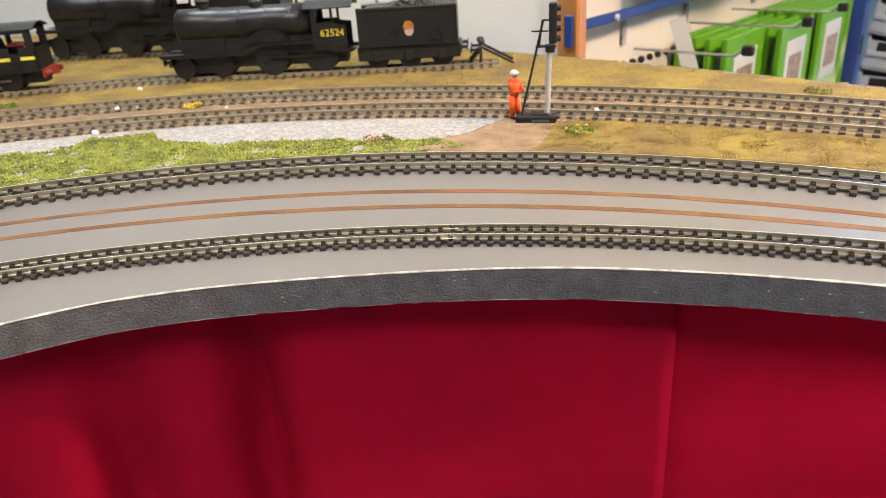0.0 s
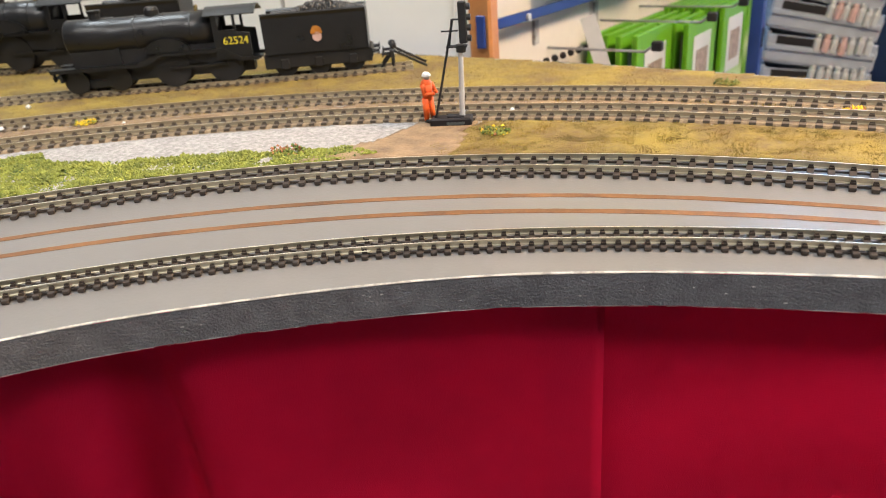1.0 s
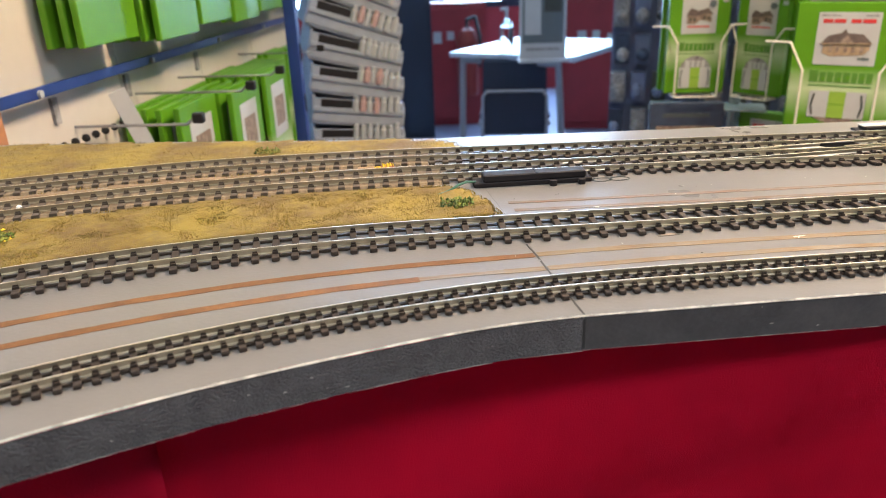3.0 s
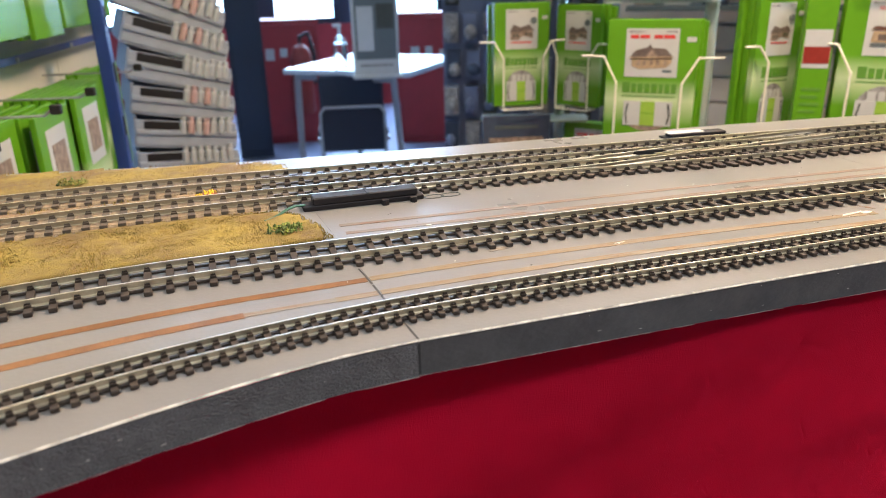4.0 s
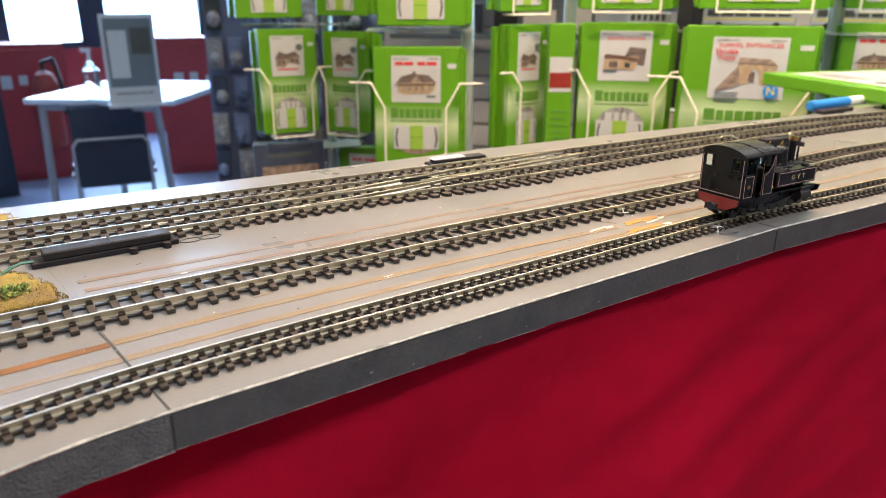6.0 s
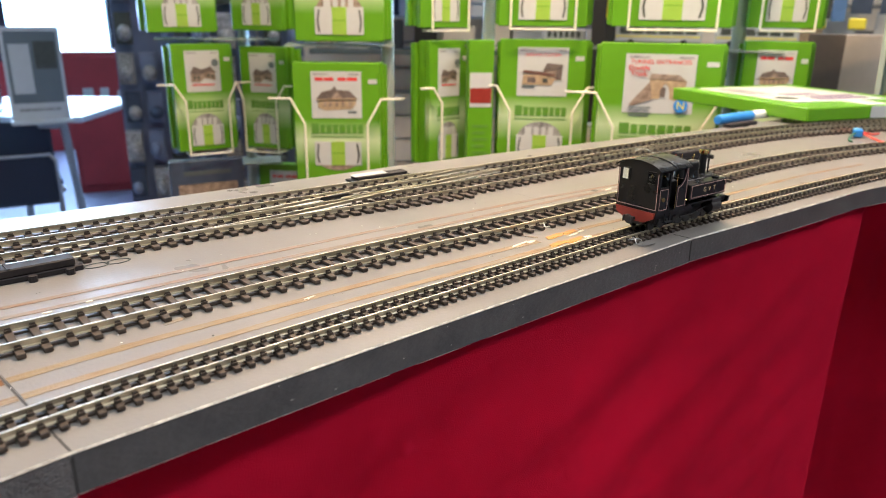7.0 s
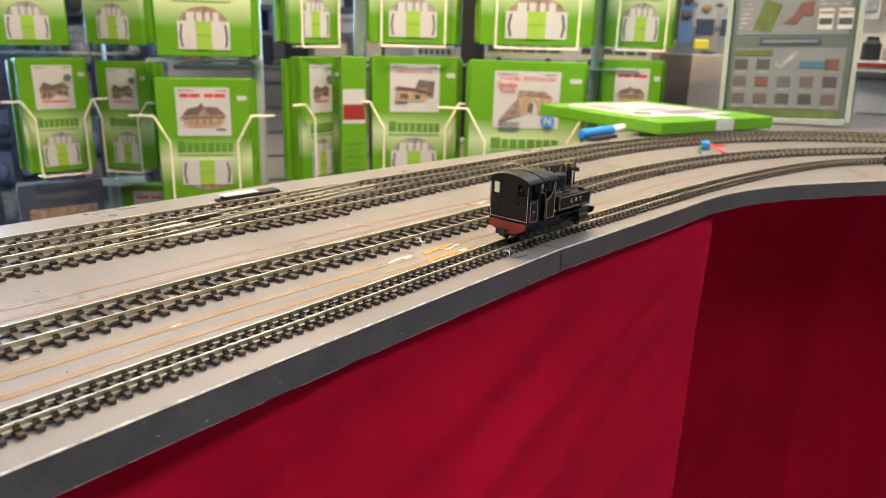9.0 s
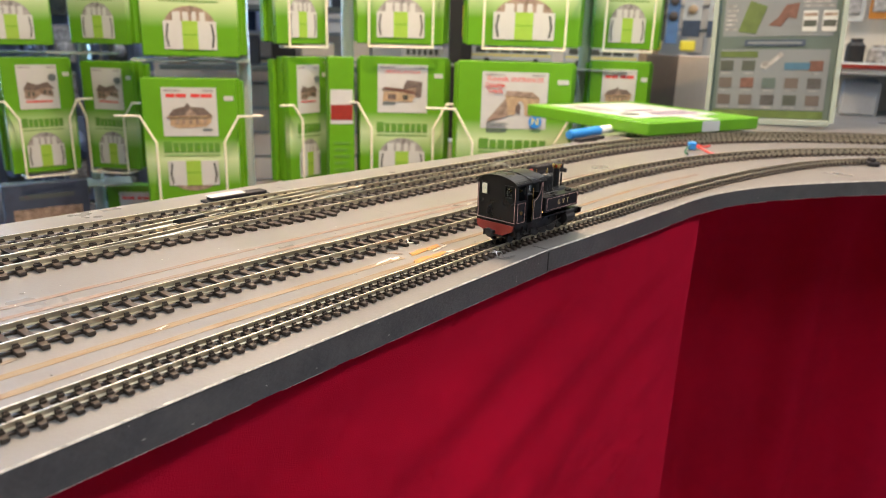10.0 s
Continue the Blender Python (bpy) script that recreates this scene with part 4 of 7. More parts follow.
grn = off(T2, 0.0170, -0.53, -0.282) + [(-0.272, 0.058), (-0.296, 0.060), (-0.355, 0.034), (-0.42, 0.002), (-0.447, -0.006), (-0.470, 0.004), (-0.497, -0.018), (-0.49, -0.040), (-0.52, -0.07), (-0.58, -0.12)]


def pip(poly):
    def inside(x, y):
        c = False
        for (x0, y0), (x1, y1) in zip(poly, poly[1:] + poly[:1]):
            if (y0 > y) != (y1 > y) and x < (x1 - x0) * (y - y0) / (y1 - y0) + x0:
                c = not c
        return c and noise.noise(Vector((x * 60, y * 60, 2))) > -0.55
    return inside


clumps("green_scrub", pip(grn), (-0.6, -0.26, -0.14, 0.07), 26000, 0.0005, 0.0012, "foliage", "bright green foam scrub growing along the gravel", 8, 0.0046)
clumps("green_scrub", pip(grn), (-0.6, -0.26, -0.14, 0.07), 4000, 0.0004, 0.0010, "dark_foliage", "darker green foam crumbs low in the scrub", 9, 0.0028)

for pts, x0, x1 in ((T3, -0.80, -0.03), (T4, -0.85, -0.03), (T5, -1.0, -0.36), (T6, -1.1, -0.5)):
    bm = bmesh.new()
    ln = [q for q in spline(pts, 0.006) if x0 < q[0].x < x1]
    sweep(bm, ln, [(-0.0140, 0.0), (0.0140, 0.0), (0.0125, 0.0013), (-0.0125, 0.0013)])
    tagged(part("ballast_bed", bm, "ballast"), "tan ballast bed under the weathered rear tracks", "ground", kind="structure")

# ballast between the rear tracks, dry grass behind them and round the sidings
mid = off(T3, 0.0140, -0.74, -0.03) + off(T4, -0.0140, -0.78, -0.03)[::-1]
ob, inside_mid = patch("ballast_strip", mid, 0.0011, "earth", "brown earth and dry tufts between the rear tracks", "ground", 0.0004, 0.005)
blades("dry_grass", inside_mid, (-0.8, 0, -0.2, 0.21), 8000, 0.0011, ["fibre_b", "fibre_a"], "thin dry grass between the rear tracks", 5)
rear = off(T4, 0.0145, -0.86, -0.03) + [(-0.012, 0.222), (-0.014, 0.236), (-0.024, 0.250), (-0.06, 0.257), (-0.12, 0.268), (-0.22, 0.288), (-0.33, 0.304), (-0.5, 0.322), (-0.8, 0.330), (-1.08, 0.28), (-1.2, 0.1), (-1.2, -0.25)]
ob, inside_rear = patch("rear_grass", rear, 0.0010, "straw", "dry brown grass ground behind the main line", "ground", 0.0006, 0.005)
T5L, T6L = [p for p, t in spline(T5, 0.01)], [p for p, t in spline(T6, 0.01)]


def inside_rear2(x, y):
    return inside_rear(x, y) and all((p.x - x) ** 2 + (p.y - y) ** 2 > 0.00013 for p in T5L) and all((p.x - x) ** 2 + (p.y - y) ** 2 > 0.00013 for p in T6L)


blades("dry_grass", inside_rear2, (-0.9, 0, -0.1, 0.33), 40000, 0.0009, ["fibre_a", "fibre_b", "fibre_b"], "dry golden grass behind the main line", 7, wid=0.0003, clump=30)


def bush(x, y, r, kinds, label, seed):
    e = thing("bush", pose(x, y, 0.0012), label, "bush", "small bushes")
    for k, material in enumerate(kinds):
        clumps("tuft", lambda a, b: a * a / 1.6 + b * b < r * r, (-r * 1.4, r * 1.4, -r, r), int(60 / (k + 1)), 0.0005, 0.0011, material, "", seed + k, r * 0.8, e)
    return e


bush(-0.228, 0.105, 0.0066, ["foliage", "dark_foliage", "flower", "foliage", "rust_flower"], "small green bush with yellow flowers", 21)
bush(-0.028, 0.115, 0.0062, ["dark_foliage", "dark_foliage", "foliage"], "small dark green bush at the grass's tip", 25)
bush(-0.322, 0.045, 0.0075, ["rust_flower", "dark_foliage"], "rusty red flowering bush in the scrub", 29)
bush(-0.505, 0.062, 0.0060, ["flower", "foliage"], "yellow flowering tuft between the tracks", 33)
bush(-0.655, 0.005, 0.0080, ["dark_foliage", "foliage"], "dark green tuft beside the siding", 37)
bush(-0.130, 0.236, 0.0060, ["fibre_c", "dark_foliage"], "dull green tuft in the rear grass", 41)
bush(-0.060, 0.1835, 0.0040, ["flower", "rust_flower"], "orange tuft between the rear tracks", 45)


def pebble(x, y, r, label, seed):
    bm = bmesh.new()
    ball(bm, (0, 0, r * 0.4), r * 0.72, 1.1, 0.9, 0.75, 8, 6)
    for v in bm.verts:
        v.co += v.co.normalized() * r * 0.3 * noise.noise(v.co * 900 + Vector((seed, 0, 0)))
    return tagged(part("white_stone", bm, "white", smooth=True, m=pose(x, y, 0.0008)), label, "stone", "white stones by the rails")


for i, (x, y, r) in enumerate(((-0.507, -0.012, 0.0032), (-0.555, 0.035, 0.0028), (-0.600, 0.085, 0.0028), (-0.478, 0.070, 0.0016), (-0.237, 0.150, 0.0020), (-0.645, 0.165, 0.0026), (-0.545, 0.045, 0.002))):
    pebble(x, y, r, "small white stone lying beside the rails", i)

# ---------------------------------------------------------------- locomotives


def wheel(parent, x, y, r, width, spokes=8, material="matt_black", rim="grey_black"):
    w = part("wheel", wheel_bm(r, width, spokes), material, parent, m=pose(x, y, r))
    bm = bmesh.new()
    lathe(bm, [(r * 0.93, -width * 0.55), (r, -width * 0.5), (r, width * 0.3), (r * 1.07, width * 0.35), (r * 1.07, width * 0.55), (r * 0.93, width * 0.55)], (0, 0, 0), 24, "Y")
    part("tyre", bm, rim, w)
    return w


def wheel_bm(r, width, spokes):
    bm = bmesh.new()
    lathe(bm, [(r * 0.80, -width * 0.4), (r * 0.95, -width * 0.4), (r * 0.95, width * 0.4), (r * 0.80, width * 0.4)], (0, 0, 0), 24, "Y")
    lathe(bm, [(0.0004, -width * 0.6), (r * 0.2, -width * 0.6), (r * 0.2, width * 0.5), (0.0004, width * 0.5)], (0, 0, 0), 10, "Y")
    for i in range(spokes):
        a = 6.2832 * i / spokes
        tube(bm, (0.15 * r * math.cos(a), 0, 0.15 * r * math.sin(a)), (0.86 * r * math.cos(a), 0, 0.86 * r * math.sin(a)), r * 0.05, seg=5)
    return bm


def tank_engine(m):
    """Small narrow-gauge side-tank engine; x runs forward from the cab's rear, z from the rail."""
    e = thing("tank_locomotive", m, "black narrow-gauge model tank engine with pink lining and gold letters", "locomotive")
    W = 0.0123
    # frames and footplate
    bm = bmesh.new()
    box(bm, 0.000, 0.0605, -0.0042, 0.0042, 0.0035, 0.0105)
    box(bm, 0.004, 0.0240, -0.0088, 0.0088, 0.0042, 0.0100, 0.0003)
    for x in (0.006, 0.012, 0.018):
        box(bm, x, x + 0.003, -0.0096, 0.0096, 0.0032, 0.0062, 0.0003)
    part("frame", bm, "matt_black", e)
    bm = bmesh.new()
    box(bm, -0.0003, 0.0240, -W, W, 0.0100, 0.0109)
    box(bm, 0.0240, 0.0560, -0.0105, 0.0105, 0.0104, 0.0111)
    box(bm, 0.0560, 0.0632, -0.0100, 0.0100, 0.0085, 0.0112, 0.0005)
    part("footplate", bm, "black", e)
    # side sheets with door opening and curved front sheet
    for s in (-1, 1):
        y0, y1 = s * W, s * (W - 0.0006)
        bm = bmesh.new()
        prism(bm, [(0, 0.0109), (0.0084, 0.0109), (0.0084, 0.0233), (0.0016, 0.0233), (0.0016, 0.0318), (0, 0.0318)], y0, y1)
        arc = [(0.0152 + 0.0052 * math.sin(a * 0.157), 0.0283 - 0.0058 * math.cos(a * 0.157)) for a in range(0, 11)]
        prism(bm, [(0.0145, 0.0109), (0.0232, 0.0109), (0.0232, 0.0318), (0.0214, 0.0318), (0.0210, 0.0290)] + arc[::-1] + [(0.0145, 0.0225)], y0, y1)
        box(bm, 0, 0.0232, min(y0, y1), max(y0, y1), 0.0308, 0.0322)
        box(bm, 0.0081, 0.0087, s * W - 0.0004, s * W + 0.0004, 0.0109, 0.0318)
        part("cab_side", bm, "black", e)
        ln = bmesh.new()
        yl = (s * W + s * 0.00002, s * W + s * 0.00022)
        outline(ln, [(0.0013, 0.0122), (0.0075, 0.0122), (0.0075, 0.0222), (0.0013, 0.0222)], 0.00015, *yl)
        part("lining", ln, "lining", e, "thin pink-white lining")
        ln = bmesh.new()
        outline(ln, [(0.0155, 0.0122), (0.0223, 0.0122), (0.0226, 0.0306), (0.0219, 0.0306), (0.0214, 0.0278), (0.0200, 0.0246), (0.0178, 0.0224), (0.0155, 0.0218)], 0.00015, *yl)
        part("lining", ln, "lining", e, "thin pink-white lining")
        rv = bmesh.new()
        for i in range(11):
            ball(rv, (0.0229, s * W, 0.0118 + i * 0.0018), 0.00016, u=6, v=4)
        part("rivet", rv, "black", e)
        pl = bmesh.new()
        lathe(pl, [(0.00005, -0.0001), (0.0013, -0.0001), (0.0013, 0.0002), (0.00005, 0.0002)], (0, 0, 0), 18, "Y")
        bmesh.ops.scale(pl, vec=(1, 1, 0.78), verts=pl.verts)
        part("works_plate", pl, "brass", e, "oval brass works plate", m=pose(0.0043, s * (W + 0.0002), 0.0172))
        hr = bmesh.new()
        tube(hr, (0.0136, s * (W + 0.0004), 0.0120), (0.0136, s * (W + 0.0004), 0.0290), 0.00022, seg=6)
        part("handrail", hr, "brass", e)
    # rear and front walls
    rz = bmesh.new()
    box(rz, -0.0001, 0.0006, -W, W, 0.0109, 0.0246)
    for y0, y1 in ((-W, -0.0101), (-0.0052, 0.0052), (0.0101, W)):
        box(rz, -0.0001, 0.0006, y0, y1, 0.0246, 0.0306)
    prism(rz, [(-W, 0.0306), (W, 0.0306)] + [(W * math.cos(k * 0.3142), 0.0318 + 0.0034 * math.sin(k * 0.3142)) for k in range(11)], -0.0001, 0.0006, "YZ")
    for y in (-0.0077, 0.0077):
        for z in (0.0244, 0.0304):
            box(rz, -0.0005, 0.0001, y - 0.0027, y + 0.0027, z, z + 0.0005)
        for d in (-0.0027, 0.0022):
            box(rz, -0.0005, 0.0001, y + d, y + d + 0.0005, 0.0244, 0.0309)
    part("cab_rear", rz, "black", e)
    rl = bmesh.new()
    outline(rl, [(-W + 0.0007, 0.0300), (-W + 0.0007, 0.0124), (W - 0.0007, 0.0124), (W - 0.0007, 0.0300)], 0.0002, -0.0004, -0.0001, False, "YZ")
    part("lining", rl, "lining", e, "thin pink-white lining")
    fz = bmesh.new()
    box(fz, 0.0226, 0.0231, -W, W, 0.0109, 0.0250)
    box(fz, 0.0226, 0.0231, -W, -0.0100, 0.0250, 0.0310)
    box(fz, 0.0226, 0.0231, 0.0100, W, 0.0250, 0.0310)
    box(fz, 0.0226, 0.0231, -0.0035, 0.0035, 0.0250, 0.0310)
    prism(fz, [(-W, 0.0304), (W, 0.0304)] + [(W * math.cos(k * 0.3142), 0.0318 + 0.0034 * math.sin(k * 0.3142)) for k in range(11)], 0.0226, 0.0231, "YZ")
    part("cab_front", fz, "black", e)
    for y in (-0.0077, 0.0077):
        part("window_pane", B(0.0001, 0.0004, y - 0.0024, y + 0.0024, 0.0246, 0.0306), "acrylic", e, "clear cab window")
    inn = bmesh.new()
    box(inn, 0.0170, 0.0224, -0.0070, 0.0070, 0.0109, 0.0240, 0.0006)
    lathe(inn, [(0.0003, 0.0165), (0.0056, 0.0165), (0.0056, 0.0224), (0.0003, 0.0224)], (0, 0, 0.0215), 18, "X")
    tube(inn, (0.0160, -0.004, 0.0200), (0.0160, 0.004, 0.0230), 0.0004, seg=6)
    tube(inn, (0.0155, 0.005, 0.0140), (0.0150, 0.006, 0.0260), 0.0004, seg=6)
    box(inn, 0.0010, 0.0070, 0.0030, 0.0115, 0.0109, 0.0200, 0.0006)
    part("backhead", inn, "matt_black", e)
    gg = bmesh.new()
    for y, z in ((-0.003, 0.0255), (0.001, 0.0268), (0.004, 0.0245)):
        lathe(gg, [(0.0001, -0.0003), (0.0009, -0.0003), (0.0009, 0.0003), (0.0001, 0.0003)], (0.0163, y, z), 10, "X")
    part("gauge", gg, "brass", e, "small brass gauges in the cab")
    # curved roof
    bm = bmesh.new()
    ro, n = W + 0.0009, 16
    up = [(-ro + 2 * ro * k / n) for k in range(n + 1)]
    prof = [(y, 0.0319 + 0.0037 * (1 - (y / ro) ** 2) ** 0.75) for y in up]
    prism(bm, prof + [(y, z - 0.0006) for y, z in prof[::-1]], -0.0012, 0.0246, "YZ")
    for k in range(n):
        a, b = prof[k], prof[k + 1]
        prism(bm, [a, b, (b[0], b[1] + 0.0003), (a[0], a[1] + 0.0003)], 0.0112, 0.0118, "YZ")
    part("cab_roof", bm, "black", e, "curved black cab roof with a seam", smooth=False)
    rv = bmesh.new()
    for i in range(13):
        ball(rv, (0.0005 + i * 0.0019, -ro + 0.0006, 0.0328), 0.00016, u=6, v=4)
        ball(rv, (0.0005 + i * 0.0019, ro - 0.0006, 0.0328), 0.00016, u=6, v=4)
    part("rivet", rv, "steel", e)
    # boiler, smokebox, mountings
    bm = bmesh.new()
    lathe(bm, [(0.0003, 0.0231), (0.0062, 0.0231), (0.0062, 0.0470), (0.0064, 0.0471), (0.0064, 0.0605), (0.0056, 0.0612), (0.0052, 0.0612), (0.0050, 0.0618), (0.0012, 0.0624), (0.0003, 0.0624)], (0, 0, 0.0158), 28, "X")
    for x in (0.0300, 0.0390, 0.0470):
        lathe(bm, [(0.0060, x - 0.0004), (0.0064, x - 0.0004), (0.0064, x + 0.0004), (0.0060, x + 0.0004)], (0, 0, 0.0158), 28, "X")
    part("boiler", bm, "black", e, smooth=False)
    ch = bmesh.new()
    lathe(ch, [(0.0030, 0.0208), (0.0021, 0.0222), (0.0018, 0.0228), (0.0019, 0.0330), (0.0024, 0.0336), (0.0024, 0.0347), (0.0014, 0.0347), (0.0014, 0.0300)], (0.0535, 0, 0), 20)
    part("chimney", ch, "black", e)
    cap = bmesh.new()
    lathe(cap, [(0.0019, 0.0327), (0.0025, 0.0335), (0.0026, 0.0349), (0.0016, 0.0349), (0.0016, 0.0327)], (0.0535, 0, 0), 20)
    part("chimney_cap", cap, "brass", e, "tarnished copper chimney cap")
    for x, r, h, nm in ((0.0338, 0.0031, 0.0318, "steam_dome"), (0.0445, 0.0034, 0.0313, "sand_dome")):
        bm = bmesh.new()
        lathe(bm, [(r * 1.35, 0.0210), (r * 1.12, 0.0222), (r, 0.0230), (r, h - 0.0030), (r * 0.93, h - 0.0018), (r * 0.7, h - 0.0008), (r * 0.3, h - 0.0003), (0.0002, h - 0.0002)], (x, 0, 0), 20)
        part(nm, bm, "black", e, smooth=True)
        vv = bmesh.new()
        tube(vv, (x - 0.0006, 0, h - 0.0005), (x - 0.0008, 0, h + 0.0014), 0.00035, seg=6)
        tube(vv, (x + 0.0007, 0.0004, h - 0.0005), (x + 0.0009, 0.0005, h + 0.0018), 0.0003, seg=6)
        ball(vv, (x + 0.0009, 0.0005, h + 0.0019), 0.0004, u=6, v=5)
        part("safety_valve", vv, "brass", e, "tiny brass valves")
    bm = bmesh.new()
    tube(bm, (0.0590, 0.0, 0.0215), (0.0590, 0.0, 0.0290), 0.0005, seg=8)
    ball(bm, (0.0590, 0, 0.0291), 0.0006, u=8, v=6)
    lathe(bm, [(0.0004, 0.0212), (0.0016, 0.0212), (0.0016, 0.0220), (0.0004, 0.0220)], (0.0590, 0, 0), 12)
    part("lamp_bracket", bm, "black", e)
    for s in (-1, 1):
        hr = bmesh.new()
        tube(hr, (0.0232, s * 0.0066, 0.0222), (0.0460, s * 0.0066, 0.0222), 0.00022, seg=6)
        for x in (0.030, 0.038, 0.0455):
            tube(hr, (x, s * 0.0058, 0.0216), (x, s * 0.0066, 0.0222), 0.0002, seg=5)
        part("handrail", hr, "steel", e)
        # tanks
        y0, y1 = sorted((s * 0.0052, s * 0.0116))
        part("side_tank", B(0.0272, 0.0592, y0, y1, 0.0134, 0.0214, 0.0003), "black", e)
        lid = bmesh.new()
        lathe(lid, [(0.0002, 0.0214), (0.0019, 0.0214), (0.0019, 0.0224), (0.0012, 0.0230), (0.0002, 0.0230)], (0.0535, s * 0.0084, 0), 16)
        part("tank_filler", lid, "black", e)
        ln = bmesh.new()
        yl = (s * 0.01162, s * 0.01185)
        outline(ln, [(0.0285, 0.0144), (0.0582, 0.0144), (0.0582, 0.0206), (0.0285, 0.0206)], 0.00015, *yl)
        part("lining", ln, "lining", e, "thin pink-white lining")
        txt = "GVT"
        for k, ch in enumerate(txt if s < 0 else txt):
            xx = 0.0400 + 0.0042 * k if s < 0 else 0.0484 - 0.0042 * k
            lettering("letter", ch, 0.0034, pose(xx, s * 0.01172, 0.0175, 90, 0, 0 if s < 0 else 180), e, "gold", 0.00008)
        # cylinder, rods
        cy = bmesh.new()
        lathe(cy, [(0.0003, 0.0488), (0.0033, 0.0488), (0.0033, 0.0572), (0.0003, 0.0572)], (0, s * 0.0088, 0.0068), 16, "X")
        box(cy, 0.0490, 0.0570, min(s * 0.0062, s * 0.0112), max(s * 0.0062, s * 0.0112), 0.0070, 0.0112, 0.0003)
        part("cylinder", cy, "matt_black", e)
        for x in (0.0285, 0.0360, 0.0435):
            wheel(e, x, s * 0.0052, 0.0044, 0.0014, 8)
        for x in (0.0510, 0.0580):
            wheel(e, x, s * 0.0050, 0.0026, 0.0012, 6)
        for x in (0.0060, 0.0140):
            wheel(e, x, s * 0.0050, 0.0028, 0.0012, 6)
        rod = bmesh.new()
        box(rod, 0.0280, 0.0440, min(s * 0.0066, s * 0.0071), max(s * 0.0066, s * 0.0071), 0.0030, 0.0040)
        tube(rod, (0.0360, s * 0.0074, 0.0035), (0.0490, s * 0.0080, 0.0066), 0.0004, seg=6)
        part("coupling_rod", rod, "grey_black", e)
        st = bmesh.new()
        box(st, 0.0085, 0.0135, min(s * 0.0105, s * 0.0122), max(s * 0.0105, s * 0.0122), 0.0048, 0.0053)
        box(st, 0.0087, 0.0093, min(s * 0.0105, s * 0.0110), max(s * 0.0105, s * 0.0110), 0.0048, 0.0100)
        box(st, 0.0127, 0.0133, min(s * 0.0105, s * 0.0110), max(s * 0.0105, s * 0.0110), 0.0048, 0.0100)
        part("cab_step", st, "matt_black", e)
        pv = bmesh.new()
        tube(pv, (0.0248, s * 0.0098, 0.0124), (0.0262, s * 0.0098, 0.0134), 0.0005, seg=6)
        ball(pv, (0.0265, s * 0.0100, 0.0136), 0.0008, u=8, v=6)
        part("injector", pv, "brass", e, "brass injector")
    # buffer beams and couplers
    for x, sx in ((-0.0011, -1), (0.0632, 1)):
        bb = bmesh.new()
        prism(bb, [(-W + 0.0006, 0.0109), (W - 0.0006, 0.0109), (W - 0.0012, 0.0080), (0.0055, 0.0052), (-0.0055, 0.0052), (-W + 0.0012, 0.0080)], x, x + 0.0011, "YZ")
        part("buffer_beam", bb, "red" if sx < 0 else "black", e, "red rear buffer beam" if sx < 0 else "")
        cp = bmesh.new()
        x0 = x if sx < 0 else x + 0.0011
        box(cp, min(x0, x0 + sx * 0.0040), max(x0, x0 + sx * 0.0040), -0.0010, 0.0010, 0.0056, 0.0072, 0.0002)
        lathe(cp, [(0.0003, 0), (0.0022, 0), (0.0025, 0.0004), (0.0022, 0.0009), (0.0003, 0.0009)], (x0 + sx * 0.0042 - 0.0004, 0, 0.0066), 14, "X")
        box(cp, min(x0 + sx * 0.001, x0 + sx * 0.0048), max(x0 + sx * 0.001, x0 + sx * 0.0048), 0.0026, 0.0034, 0.0050, 0.0080, 0.0002)
        part("coupler", cp, "matt_black", e)
    return e


LOCO_X = 0.268
lr = min(spline(T1, 0.001), key=lambda q: abs(q[0].x - LOCO_X))[0]
lf = min(spline(T1, 0.001), key=lambda q: abs(q[0].x - LOCO_X - 0.055))[0]
tank_engine(pose(lr.x, lr.y, 0.0041, 0, 0, math.degrees(math.atan2(lf.y - lr.y, lf.x - lr.x))))


